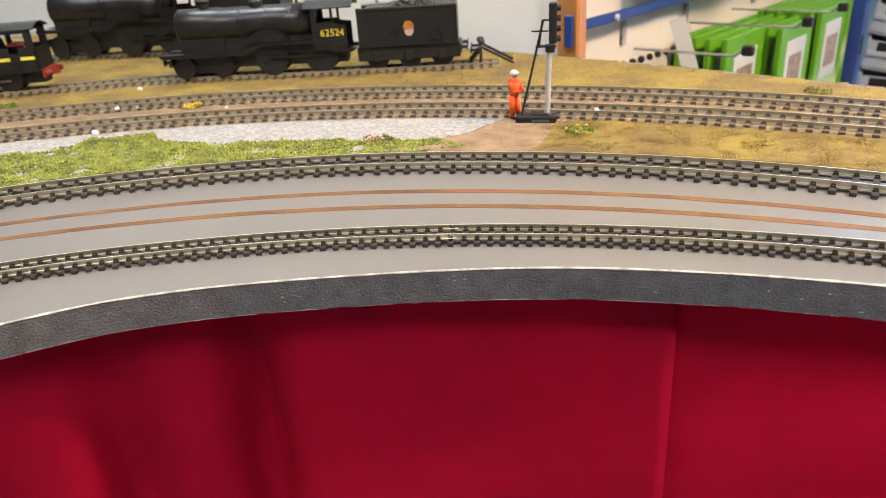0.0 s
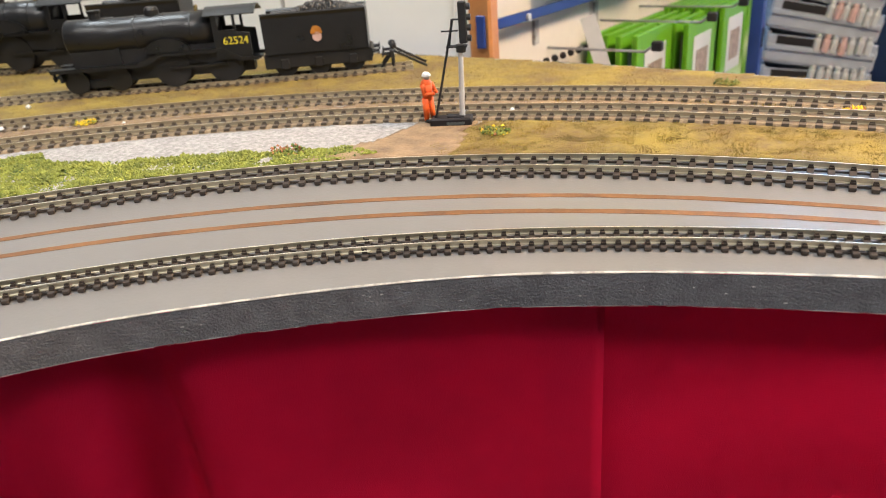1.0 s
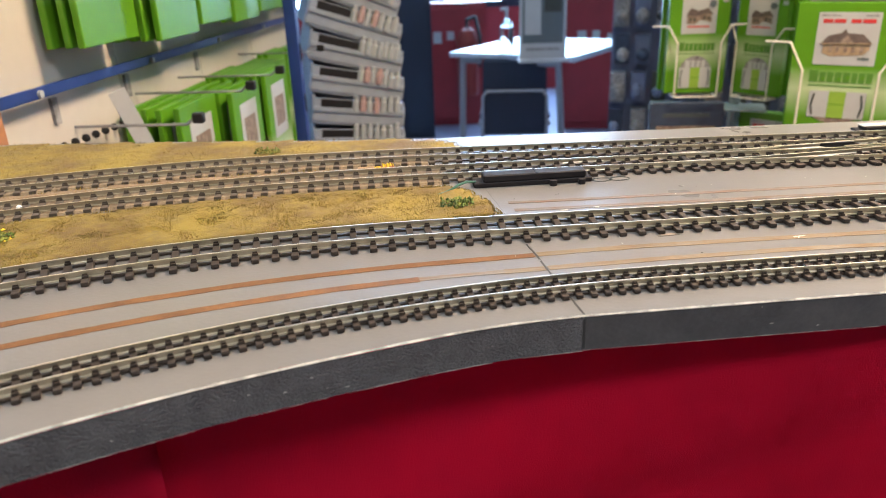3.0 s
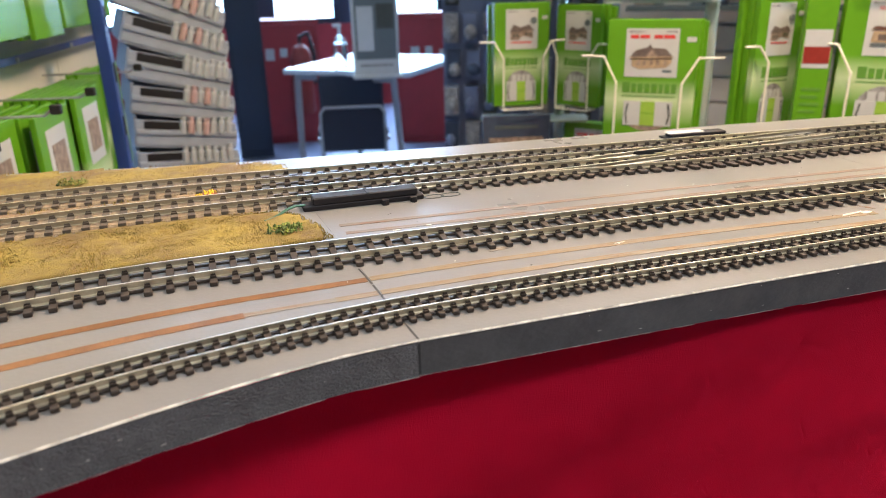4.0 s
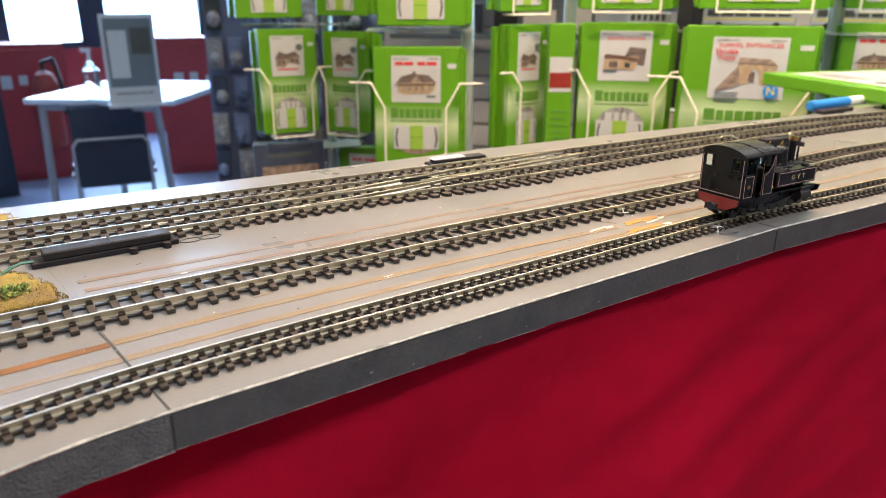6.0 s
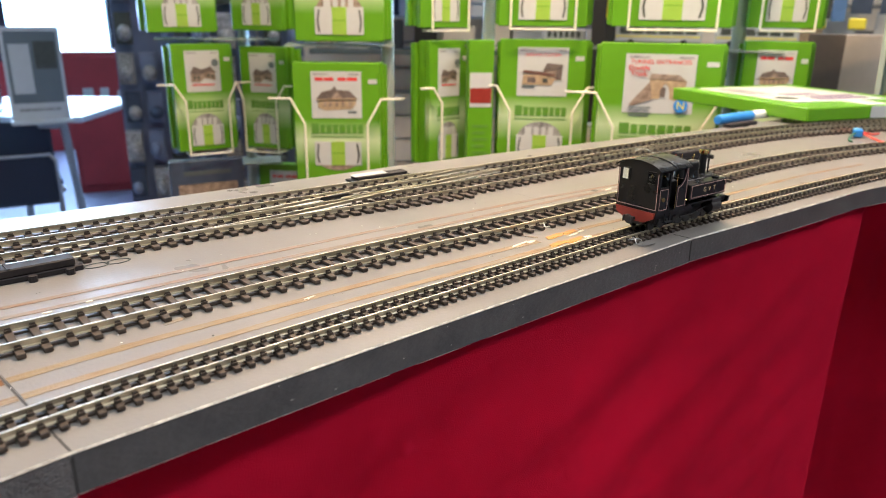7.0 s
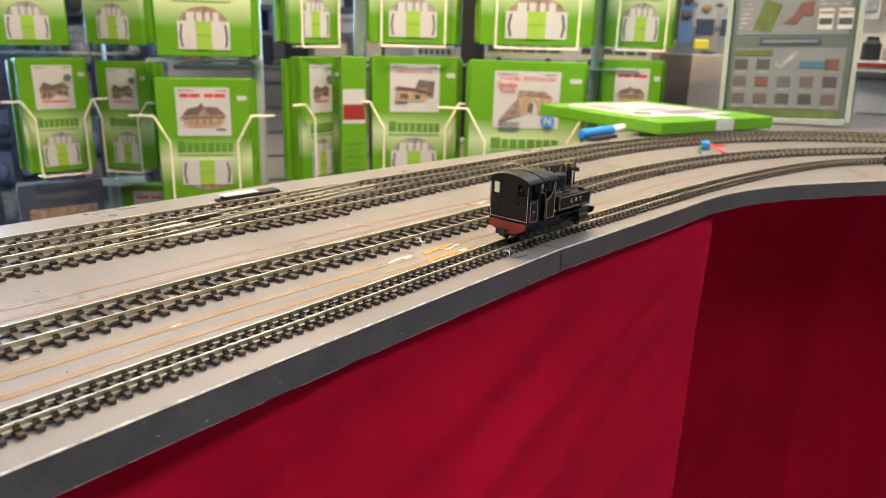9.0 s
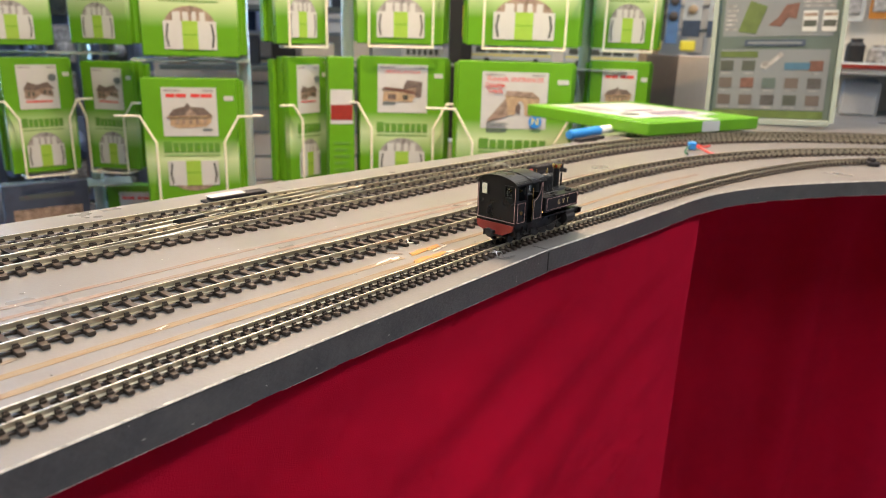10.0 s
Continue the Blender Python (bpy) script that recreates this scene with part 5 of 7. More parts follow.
def tender_engine(m, label, number, high=False):
    """Large black engine with tender; x runs forward, the tender's rear buffer at x = 0, z from the rail."""
    e = thing("steam_locomotive", m, label, "locomotive", "black model engines on the sidings")
    W = 0.0155
    # tender
    bm = bmesh.new()
    prism(bm, [(-W, 0.0165), (W, 0.0165), (W, 0.0420), (W + 0.0012, 0.0445), (W + 0.0008, 0.0455), (W - 0.0012, 0.0442), (W - 0.0012, 0.0425), (-W + 0.0012, 0.0425), (-W + 0.0012, 0.0442), (-W - 0.0008, 0.0455), (-W - 0.0012, 0.0445), (-W, 0.0420)], 0.004, 0.079, "YZ")
    box(bm, 0.0035, 0.0052, -W, W, 0.0165, 0.0450)
    part("tender_body", bm, "grey_black", e, "flat-sided black tender")
    part("tender_frame", B(0.002, 0.081, -0.0135, 0.0135, 0.0060, 0.0166, 0.0006), "matt_black", e)
    co = bmesh.new()
    lumps = random.Random(12)
    for k in range(260):
        x, y = lumps.uniform(-1, 1), lumps.uniform(-1, 1)
        top = 0.0085 * math.exp(-((x + 0.15) / 0.62) ** 2) * (1 - 0.5 * y * y)
        ball(co, (0.040 + x * 0.033, y * 0.0125, 0.0424 + top * lumps.uniform(0.55, 1.0)), lumps.uniform(0.0011, 0.0021), lumps.uniform(0.8, 1.4), lumps.uniform(0.8, 1.3), 0.9, 5, 4)
    box(co, 0.008, 0.074, -0.013, 0.013, 0.0424, 0.0440)
    part("coal", co, "coal", e)
    for s in (-1, 1):
        for x in (0.016, 0.041, 0.066):
            wheel(e, x, s * 0.0090, 0.0082, 0.0022, 10, rim="matt_black")
            ax = bmesh.new()
            box(ax, x - 0.003, x + 0.003, min(s * 0.0128, s * 0.0148), max(s * 0.0128, s * 0.0148), 0.0055, 0.0125, 0.0004)
            part("axle_box", ax, "matt_black", e)
        # emblem: plain shapes in its colours
        em = bmesh.new()
        lathe(em, [(0.0001, 0), (0.0034, 0), (0.0034, 0.0003), (0.0001, 0.0003)], (0.040, s * (W + 0.0003), 0.0272), 18, "Y")
        part("emblem_disc", em, "lining", e, "pale pink emblem disc")
        em = bmesh.new()
        prism(em, [(0.0358, 0.0296), (0.0378, 0.0284), (0.0422, 0.0284), (0.0446, 0.0298), (0.0436, 0.0326), (0.0424, 0.0344), (0.0392, 0.0348), (0.0368, 0.0330)], s * (W + 0.0002), s * (W + 0.0006))
        part("emblem_crest", em, "orange", e, "yellow emblem crest")
        if number:
            lettering("cab_number", number, 0.0074, pose(0.0985, s * (W - 0.0004), 0.0290, 90, 0, 0 if s < 0 else 180), e, "yellow", 0.0001)
    # engine: running plate with splasher curves
    for s in (-1, 1):
        y0, y1 = s * 0.0150, s * 0.0138
        lift = 0.0045 if high else 0.0
        bm = bmesh.new()
        prism(bm, [(0.235, 0.0160 + lift), (0.170, 0.0160 + lift), (0.162, 0.0180 + lift), (0.154, 0.0222 + lift), (0.112, 0.0222 + lift), (0.104, 0.0180 + lift), (0.098, 0.0145), (0.084, 0.0145), (0.084, 0.0170), (0.096, 0.0172), (0.102, 0.0205 + lift), (0.109, 0.0246 + lift), (0.156, 0.0246 + lift), (0.166, 0.0205 + lift), (0.174, 0.0185 + lift), (0.236, 0.0185 + lift)], y0, y1)
        box(bm, 0.172, 0.236, min(s * 0.0050, s * 0.0150), max(s * 0.0050, s * 0.0150), 0.0178 + lift, 0.0186 + lift)
        box(bm, 0.110, 0.156, min(s * 0.0050, s * 0.0150), max(s * 0.0050, s * 0.0150), 0.0238 + lift, 0.0246 + lift)
        part("running_plate", bm, "grey_black", e)
        hump = [(0.149 + 0.0160 * math.cos(math.pi * k / 14), 0.0246 + lift + 0.0095 * math.sin(math.pi * k / 14)) for k in range(14, -1, -1)]
        bm = bmesh.new()
        prism(bm, hump, s * 0.0142, s * 0.0070)
        outline(bm, hump, 0.0007, min(s * 0.0141, s * 0.0147), max(s * 0.0141, s * 0.0147), False)
        part("splasher", bm, "grey_black", e)
        for x in (0.110, 0.149):
            wheel(e, x, s * 0.0085, 0.0125, 0.0022, 14, rim="matt_black")
        for x in (0.189, 0.220):
            wheel(e, x, s * 0.0085, 0.0082, 0.0020, 10, rim="grey_black")
        rod = bmesh.new()
        box(rod, 0.108, 0.151, min(s * 0.0112, s * 0.0120), max(s * 0.0112, s * 0.0120), 0.0120, 0.0138)
        part("coupling_rod", rod, "grey_black", e)
        # cab side with window opening
        bm = bmesh.new()
        prism(bm, [(0.088, 0.0165), (0.114, 0.0165), (0.114, 0.0480), (0.110, 0.0480), (0.110, 0.0370), (0.100, 0.0370), (0.096, 0.0350), (0.088, 0.0340)], s * (W - 0.0010), s * (W - 0.0018))
        box(bm, 0.097, 0.099, min(s * 0.0138, s * 0.0146), max(s * 0.0138, s * 0.0146), 0.0300, 0.0480)
        part("cab_side", bm, "grey_black", e)
    part("running_board", B(0.084, 0.226, -0.0062, 0.0062, 0.0138, 0.0158), "grey_black", e)
    part("cab_front", B(0.1130, 0.1142, -0.0138, 0.0138, 0.0160, 0.0480), "grey_black", e)
    rf = bmesh.new()
    prof = [(-0.0165 + 0.033 * k / 12, 0.0475 + 0.0050 * math.sin(math.pi * k / 12)) for k in range(13)]
    prism(rf, prof + [(y, z - 0.0008) for y, z in prof[::-1]], 0.082, 0.119, "YZ")
    part("cab_roof", rf, "grey_black", e)
    bm = bmesh.new()
    lathe(bm, [(0.0004, 0.113), (0.0130, 0.113), (0.0128, 0.140), (0.0125, 0.186), (0.0131, 0.187), (0.0131, 0.219), (0.0120, 0.2205), (0.0098, 0.2210), (0.0054, 0.2222), (0.0004, 0.2225)], (0, 0, 0.0380), 28, "X")
    part("boiler", bm, "grey_black", e, "black boiler with a soft sheen", smooth=True)
    for x in (0.130, 0.150, 0.170):
        bm = bmesh.new()
        lathe(bm, [(0.0120, x - 0.0005), (0.0131, x - 0.0005), (0.0131, x + 0.0005), (0.0120, x + 0.0005)], (0, 0, 0.0380), 28, "X")
        part("boiler_band", bm, "grey_black", e)
    part("saddle", B(0.184, 0.219, -0.0100, 0.0100, 0.0150, 0.0340), "grey_black", e)
    part("firebox", B(0.114, 0.184, -0.0085, 0.0085, 0.0150, 0.0330), "matt_black", e)
    bm = bmesh.new()
    lathe(bm, [(0.0060, 0.0475), (0.0042, 0.0495), (0.0040, 0.0540), (0.0048, 0.0552), (0.0048, 0.0565), (0.0030, 0.0565)], (0.199, 0, 0), 18)
    part("chimney", bm, "grey_black", e)
    bm = bmesh.new()
    lathe(bm, [(0.0070, 0.0470), (0.0052, 0.0495), (0.0052, 0.0535), (0.0040, 0.0555), (0.0005, 0.0562)], (0.158, 0, 0), 18)
    part("dome", bm, "grey_black", e)
    bm = bmesh.new()
    for s in (-0.002, 0.002):
        tube(bm, (0.126, s, 0.047), (0.126, s, 0.0545), 0.0009, seg=8)
    part("safety_valve", bm, "brass", e)
    bm = bmesh.new()
    box(bm, 0.090, 0.225, -0.0060, 0.0060, 0.0060, 0.0140)
    box(bm, 0.183, 0.222, -0.0072, 0.0072, 0.0030, 0.0080)
    part("frame", bm, "matt_black", e)
    for x, sx in ((0.002, -1), (0.2285, 1)):
        bb = bmesh.new()
        box(bb, x - 0.0010, x + 0.0010, -0.0150, 0.0150, 0.0095, 0.0155)
        for s in (-0.0115, 0.0115):
            tube(bb, (x, s, 0.0130), (x + sx * 0.0050, s, 0.0130), 0.0014, seg=8)
            tube(bb, (x + sx * 0.0050, s, 0.0130), (x + sx * 0.0058, s, 0.0130), 0.0028, seg=12)
        part("buffer_beam", bb, "grey_black", e)
    return e


ANG5 = 211.5
tender_engine(pose(-0.3935, 0.2465, 0.0046, 0, 0, ANG5) @ Matrix.Diagonal((1.04, 1.0, 1.04, 1)), "black model express engine with tender and yellow cab number", "62524")
tender_engine(pose(-0.600, 0.2635, 0.0046, 0, 0, 205.0) @ Matrix.Diagonal((1.14, 1.06, 1.20, 1)), "black model engine standing on the rear siding", "", True)


def goods_tank(m):
    e = thing("steam_locomotive", m, "black model tank engine with lime-yellow lining and red coupling hook", "locomotive", "black model engines on the sidings")
    W = 0.0155
    part("frame", B(0.003, 0.110, -0.0070, 0.0070, 0.0050, 0.0150), "matt_black", e)
    part("running_plate", B(0.0, 0.115, -W, W, 0.0145, 0.0165, 0.0004), "grey_black", e)
    for s in (-1, 1):
        bm = bmesh.new()
        prism(bm, [(0.002, 0.0165), (0.034, 0.0165), (0.034, 0.0480), (0.030, 0.0480), (0.030, 0.0345), (0.022, 0.0345), (0.022, 0.0300), (0.015, 0.0300), (0.015, 0.0345), (0.008, 0.0345), (0.008, 0.0480), (0.002, 0.0480)], s * W, s * (W - 0.0010))
        box(bm, 0.002, 0.034, min(s * W, s * (W - 0.001)), max(s * W, s * (W - 0.001)), 0.0450, 0.0485)
        part("cab_side", bm, "grey_black", e)
        part("side_tank", B(0.034, 0.092, min(s * 0.0095, s * W), max(s * 0.0095, s * W), 0.0165, 0.0340, 0.0006), "grey_black", e)
        for x0, x1 in ((0.0035, 0.0145), (0.0225, 0.0385), (0.040, 0.056), (0.060, 0.088)):
            part("lining", B(x0, x1, min(s * W, s * (W + 0.0003)), max(s * W, s * (W + 0.0003)), 0.0245, 0.0270), "yellow", e, "lime-yellow stripe")
        for x in (0.030, 0.053, 0.076):
            wheel(e, x, s * 0.0085, 0.0095, 0.0022, 12, rim="grey_black")
        rod = bmesh.new()
        box(rod, 0.028, 0.078, min(s * 0.0114, s * 0.0122), max(s * 0.0114, s * 0.0122), 0.0080, 0.0096)
        part("coupling_rod", rod, "steel", e)
    part("cab_rear", B(0.002, 0.003, -W, W, 0.0165, 0.0330), "grey_black", e)
    part("red_tank", B(0.012, 0.026, -0.008, 0.008, 0.0340, 0.0370, 0.001), "red", e, "red fittings inside the cab")
    rf = bmesh.new()
    prof = [(-0.017 + 0.034 * k / 12, 0.0480 + 0.0045 * math.sin(math.pi * k / 12)) for k in range(13)]
    prism(rf, prof + [(y, z - 0.0008) for y, z in prof[::-1]], -0.001, 0.037, "YZ")
    part("cab_roof", rf, "grey_black", e)
    bm = bmesh.new()
    lathe(bm, [(0.0004, 0.034), (0.0105, 0.034), (0.0105, 0.112), (0.0085, 0.114), (0.0004, 0.115)], (0, 0, 0.0330), 24, "X")
    part("boiler", bm, "grey_black", e)
    bm = bmesh.new()
    lathe(bm, [(0.0050, 0.0425), (0.0036, 0.0450), (0.0036, 0.0560), (0.0044, 0.0570), (0.0030, 0.0570)], (0.102, 0, 0), 16)
    part("chimney", bm, "grey_black", e)
    bm = bmesh.new()
    lathe(bm, [(0.0060, 0.0420), (0.0046, 0.0445), (0.0046, 0.0490), (0.0005, 0.0510)], (0.066, 0, 0), 16)
    part("dome", bm, "brass", e, "brass dome")
    hk = bmesh.new()
    bent(hk, [(-0.001, 0, 0.0110), (-0.006, 0, 0.0110), (-0.006, 0, 0.0160), (-0.009, 0, 0.0160)], 0.0013)
    part("coupling_hook", hk, "red", e, "bright red coupling hook")
    bb = bmesh.new()
    box(bb, -0.001, 0.001, -W, W, 0.0100, 0.0160)
    for s in (-0.0115, 0.0115):
        tube(bb, (0, s, 0.0130), (-0.0055, s, 0.0130), 0.0022, seg=10)
    part("buffer_beam", bb, "red", e, "red buffer beam")
    return e


goods_tank(pose(-0.680, 0.0600, 0.0046, 0, 0, 222))


def buffer_stop(m):
    e = thing("buffer_stop", m, "weathered dark buffer stop of old rails at the siding's end", "buffer stop")
    for s in (-1, 1):
        bm = bmesh.new()
        tube(bm, (0, s * 0.0082, 0.0040), (0, s * 0.0082, 0.0200), 0.0013, seg=6)
        tube(bm, (0, s * 0.0082, 0.0170), (0.026, s * 0.0082, 0.0030), 0.0011, seg=6)
        tube(bm, (0, s * 0.0082, 0.0150), (-0.010, s * 0.0082, 0.0035), 0.0011, seg=6)
        part("side_frame", bm, "matt_black", e)
        bm = bmesh.new()
        tube(bm, (-0.002, s * 0.0100, 0.0150), (-0.0070, s * 0.0100, 0.0150), 0.0012, seg=8)
        tube(bm, (-0.0070, s * 0.0100, 0.0150), (-0.0080, s * 0.0100, 0.0150), 0.0026, seg=12)
        part("buffer", bm, "matt_black", e)
    part("beam", B(-0.0020, 0.0012, -0.0160, 0.0160, 0.0125, 0.0178, 0.0005), "matt_black", e)
    bm = bmesh.new()
    for x, y, r in ((0.000, 0.004, 0.0030), (0.001, -0.005, 0.0026), (-0.001, 0.010, 0.0022)):
        ball(bm, (x, y, 0.0190 + r * 0.4), r, u=8, v=6)
    part("lamp", bm, "matt_black", e)
    return e


buffer_stop(pose(-0.3815, 0.2530, 0, 0, 0, 31))

# ---------------------------------------------------------------- colour-light signal with a figure


def signal(m):
    e = thing("colour_light_signal", m, "grey-posted colour-light signal with black head and ladder", "signal")
    bm = bmesh.new()
    box(bm, -0.0135, 0.0100, -0.0050, 0.0050, 0.0, 0.0046, 0.0008)
    box(bm, -0.0040, 0.0060, -0.0030, 0.0030, 0.0042, 0.0056, 0.0005)
    part("base", bm, "plastic", e)
    part("name_plate", B(-0.0040, 0.0060, -0.0053, -0.0049, 0.0012, 0.0026), "card_grey", e, "small pale plate")
    bm = bmesh.new()
    tube(bm, (0.0045, 0, 0.0042), (0.0058, 0, 0.0430), 0.0016, 0.0014, seg=12)
    part("post", bm, "signal_grey", e, "plain grey post")
    pf = bmesh.new()
    box(pf, -0.0018, 0.0095, -0.0026, 0.0026, 0.0428, 0.0436)
    tube(pf, (0.0060, 0, 0.0400), (0.0062, 0, 0.0440), 0.0026, 0.0030, seg=12)
    box(pf, -0.0042, 0.0050, -0.0006, 0.0006, 0.0510, 0.0517)
    tube(pf, (-0.0002, 0, 0.0436), (0.0020, 0, 0.0575), 0.0006, seg=6)
    tube(pf, (0.0020, 0, 0.0572), (0.0058, 0, 0.0572), 0.0005, seg=6)
    part("platform", pf, "matt_black", e)
    hd = bmesh.new()
    box(hd, 0.0056, 0.0100, -0.0022, 0.0018, 0.0447, 0.0665, 0.0006)
    part("head", hd, "matt_black", e)
    for i in range(4):
        z = 0.0473 + i * 0.0054
        h = bmesh.new()
        lathe(h, [(0.0013, 0.0098), (0.0017, 0.0098), (0.0017, 0.0121), (0.0013, 0.0121)], (0, 0, z), 14, "X")
        part("hood", h, "matt_black", e)
        l = bmesh.new()
        lathe(l, [(0.0001, 0.0099), (0.0013, 0.0099), (0.0010, 0.0108), (0.0001, 0.0110)], (0, 0, z), 12, "X")
        part("lens", l, "lamp_green" if i == 2 else "matt_black", e, "lit green lens" if i == 2 else "")
    ld = bmesh.new()
    for y in (-0.0017, 0.0017):
        tube(ld, (-0.0104, y, 0.0042), (0.0024, y, 0.0575), 0.0005, seg=6)
    for k in range(17):
        u = (k + 1) / 18
        tube(ld, (-0.0104 + 0.0128 * u, -0.0017, 0.0042 + 0.0533 * u), (-0.0104 + 0.0128 * u, 0.0017, 0.0042 + 0.0533 * u), 0.0003, seg=5)
    part("ladder", ld, "matt_black", e)
    return e


signal(pose(-0.2580, 0.1165, 0.0008, 0, 0, 20))


def figure(m):
    """Moulded railway worker, one plain painted mesh."""
    bm = bmesh.new()
    def limb(p, q, r, r2, mi):
        k = len(bm.faces)
        tube(bm, p, q, r, r2, 8)
        ball(bm, q, r2, u=8, v=6)
        bm.faces.ensure_lookup_table()
        for f in bm.faces[k:]:
            f.material_index = mi
    limb((-0.0014, 0, 0.0125), (-0.0014, 0.0004, 0.0018), 0.0019, 0.0013, 0)
    limb((0.0014, 0, 0.0125), (0.0022, -0.0008, 0.0018), 0.0019, 0.0013, 0)
    limb((0, 0, 0.0115), (0, 0.0002, 0.0195), 0.0024, 0.0030, 0)
    limb((-0.0030, 0, 0.0198), (-0.0032, -0.0016, 0.0150), 0.0012, 0.0010, 0)
    limb((-0.0032, -0.0016, 0.0150), (0.0004, -0.0042, 0.0150), 0.0010, 0.0009, 0)
    limb((0.0030, 0, 0.0198), (0.0040, -0.0018, 0.0152), 0.0012, 0.0010, 0)
    limb((0.0040, -0.0018, 0.0152), (0.0022, -0.0044, 0.0158), 0.0010, 0.0009, 0)
    for x, y in ((-0.0014, 0.0), (0.0022, -0.0010)):
        k = len(bm.faces)
        box(bm, x - 0.0011, x + 0.0011, y - 0.0026, y + 0.0012, 0.0, 0.0018, 0.0003)
        bm.faces.ensure_lookup_table()
        for f in bm.faces[k:]:
            f.material_index = 1
    k = len(bm.faces)
    ball(bm, (0, -0.0004, 0.0232), 0.0017, u=10, v=8)
    bm.faces.ensure_lookup_table()
    for f in bm.faces[k:]:
        f.material_index = 2
    k = len(bm.faces)
    ball(bm, (0, -0.0002, 0.0242), 0.0021, 1, 1.1, 0.75, 10, 8)
    tube(bm, (0, -0.0004, 0.0238), (0, -0.0004, 0.0241), 0.0025, seg=12)
    bm.faces.ensure_lookup_table()
    for f in bm.faces[k:]:
        f.material_index = 3
    return tagged(part("worker_figure", bm, ["orange_fig", "matt_black", "beige", "white"], smooth=True, m=m), "model worker figure in orange overalls and white helmet", "figurine")


figure(pose(-0.2745, 0.1165, 0.0012, 0, 0, 70) @ Matrix.Scale(1.12, 4))

# ---------------------------------------------------------------- point motors, wires and loose things


def point_motor(m, lx, label, silver=False, lever=True):
    e = thing("point_motor", m, label, "point motor", "point motors")
    bm = bmesh.new()
    box(bm, 0, lx, -0.0050, 0.0050, 0.0, 0.0028, 0.0004)
    box(bm, lx * 0.08, lx * 0.95, -0.0046, 0.0040, 0.0028, 0.0070, 0.0006)
    box(bm, lx * 0.52, lx * 0.54, -0.0048, 0.0042, 0.0070, 0.0074)
    part("housing", bm, "plastic", e)
    bm = bmesh.new()
    for x in (0.66, 0.90):
        tube(bm, (lx * x, -0.0075, 0.0), (lx * x, -0.0075, 0.0030), 0.0016, seg=10)
        box(bm, lx * x - 0.0014, lx * x + 0.0014, -0.0075, -0.0045, 0.0, 0.0016)
    part("mounting_lug", bm, "plastic", e)
    if silver:
        part("cover", B(lx * 0.05, lx * 0.6, -0.0040, 0.0030, 0.0072, 0.0084, 0.0003), "card_white", e, "pale metal cover plate")
    if lever:
        part("wire", wire([(0.001, -0.002, 0.0030), (-0.005, -0.004, 0.0035), (-0.012, -0.010, 0.0012), (-0.017, -0.014, 0.0008)], 0.0007), "wire_green", e, "dark green wire")
    return e


point_motor(pose(-0.0165, 0.1465, 0, 0, 0, 0) @ Matrix.Diagonal((1.10, 1, 0.86, 1)), 0.054, "long black plastic point motor beside the main line")
point_motor(pose(0.226, 0.2120, 0, 0, 0, -4) @ Matrix.Diagonal((1, 1, 0.5, 1)), 0.046, "flat black point motor with a pale cover at the back", True, False)
point_motor(pose(0.462, 0.1200, 0, 0, 0, -10), 0.040, "small black point motor near the far curve", False, False)
for pts, k in (([(0.462, 0.118, 0.003), (0.455, 0.112, 0.003), (0.449, 0.114, 0.001), (0.444, 0.109, 0.001)], "wire_red"), ([(0.464, 0.1185, 0.003), (0.458, 0.116, 0.005), (0.452, 0.119, 0.001)], "wire_red"), ([(0.466, 0.135, 0.002), (0.462, 0.147, 0.006), (0.455, 0.150, 0.004)], "wire_white"), ([(0.505, 0.120, 0.002), (0.512, 0.127, 0.006), (0.518, 0.124, 0.001)], "wire_white"),
               ([(0.243, 0.0665, 0.002), (0.241, 0.063, 0.0045), (0.2435, 0.0605, 0.0012), (0.249, 0.0575, 0.0008)], "wire_white"), ([(0.246, 0.0660, 0.002), (0.247, 0.062, 0.003), (0.245, 0.0585, 0.0010)], "wire_white"),
               ([(0.256, 0.0150, 0.002), (0.2575, 0.012, 0.0040), (0.256, 0.0095, 0.0012), (0.260, 0.0070, 0.0008), (0.266, 0.0060, 0.0008)], "steel"), ([(0.2585, 0.0150, 0.002), (0.2605, 0.011, 0.003), (0.2590, 0.0080, 0.0010)], "steel")):
    tagged(part("wire", wire(pts, 0.00030 if k != "wire_red" else 0.0008, step=0.0015), k), "short loose feed wire soldered by the rails", "wire", "feed wires")


def connector(m):
    e = thing("wire_connector", m, "small blue connector with red and green wires on the board", "connector")
    part("block", B(-0.0060, 0.0060, -0.0040, 0.0040, 0.0008, 0.0080, 0.001), "pen_blue", e)
    rnd = random.Random(2)
    for c in ("wire_red", "wire_red", "wire_red", "wire_green", "wire_green", "wire_red"):
        a = rnd.uniform(0, 6.28)
        pts = [(0.004 * math.cos(a), 0.004 * math.sin(a), 0.005)]
        for j in range(3):
            a += rnd.uniform(-0.5, 0.5)
            pts.append((pts[-1][0] + 0.012 * math.cos(a), pts[-1][1] + 0.012 * math.sin(a) * 0.7, 0.0012 + 0.002 * (j == 0)))
        part("wire", wire(pts, 0.0010, step=0.003), c, e)
    return e


connector(pose(0.706, 0.077, 0, 0, 0, 25))


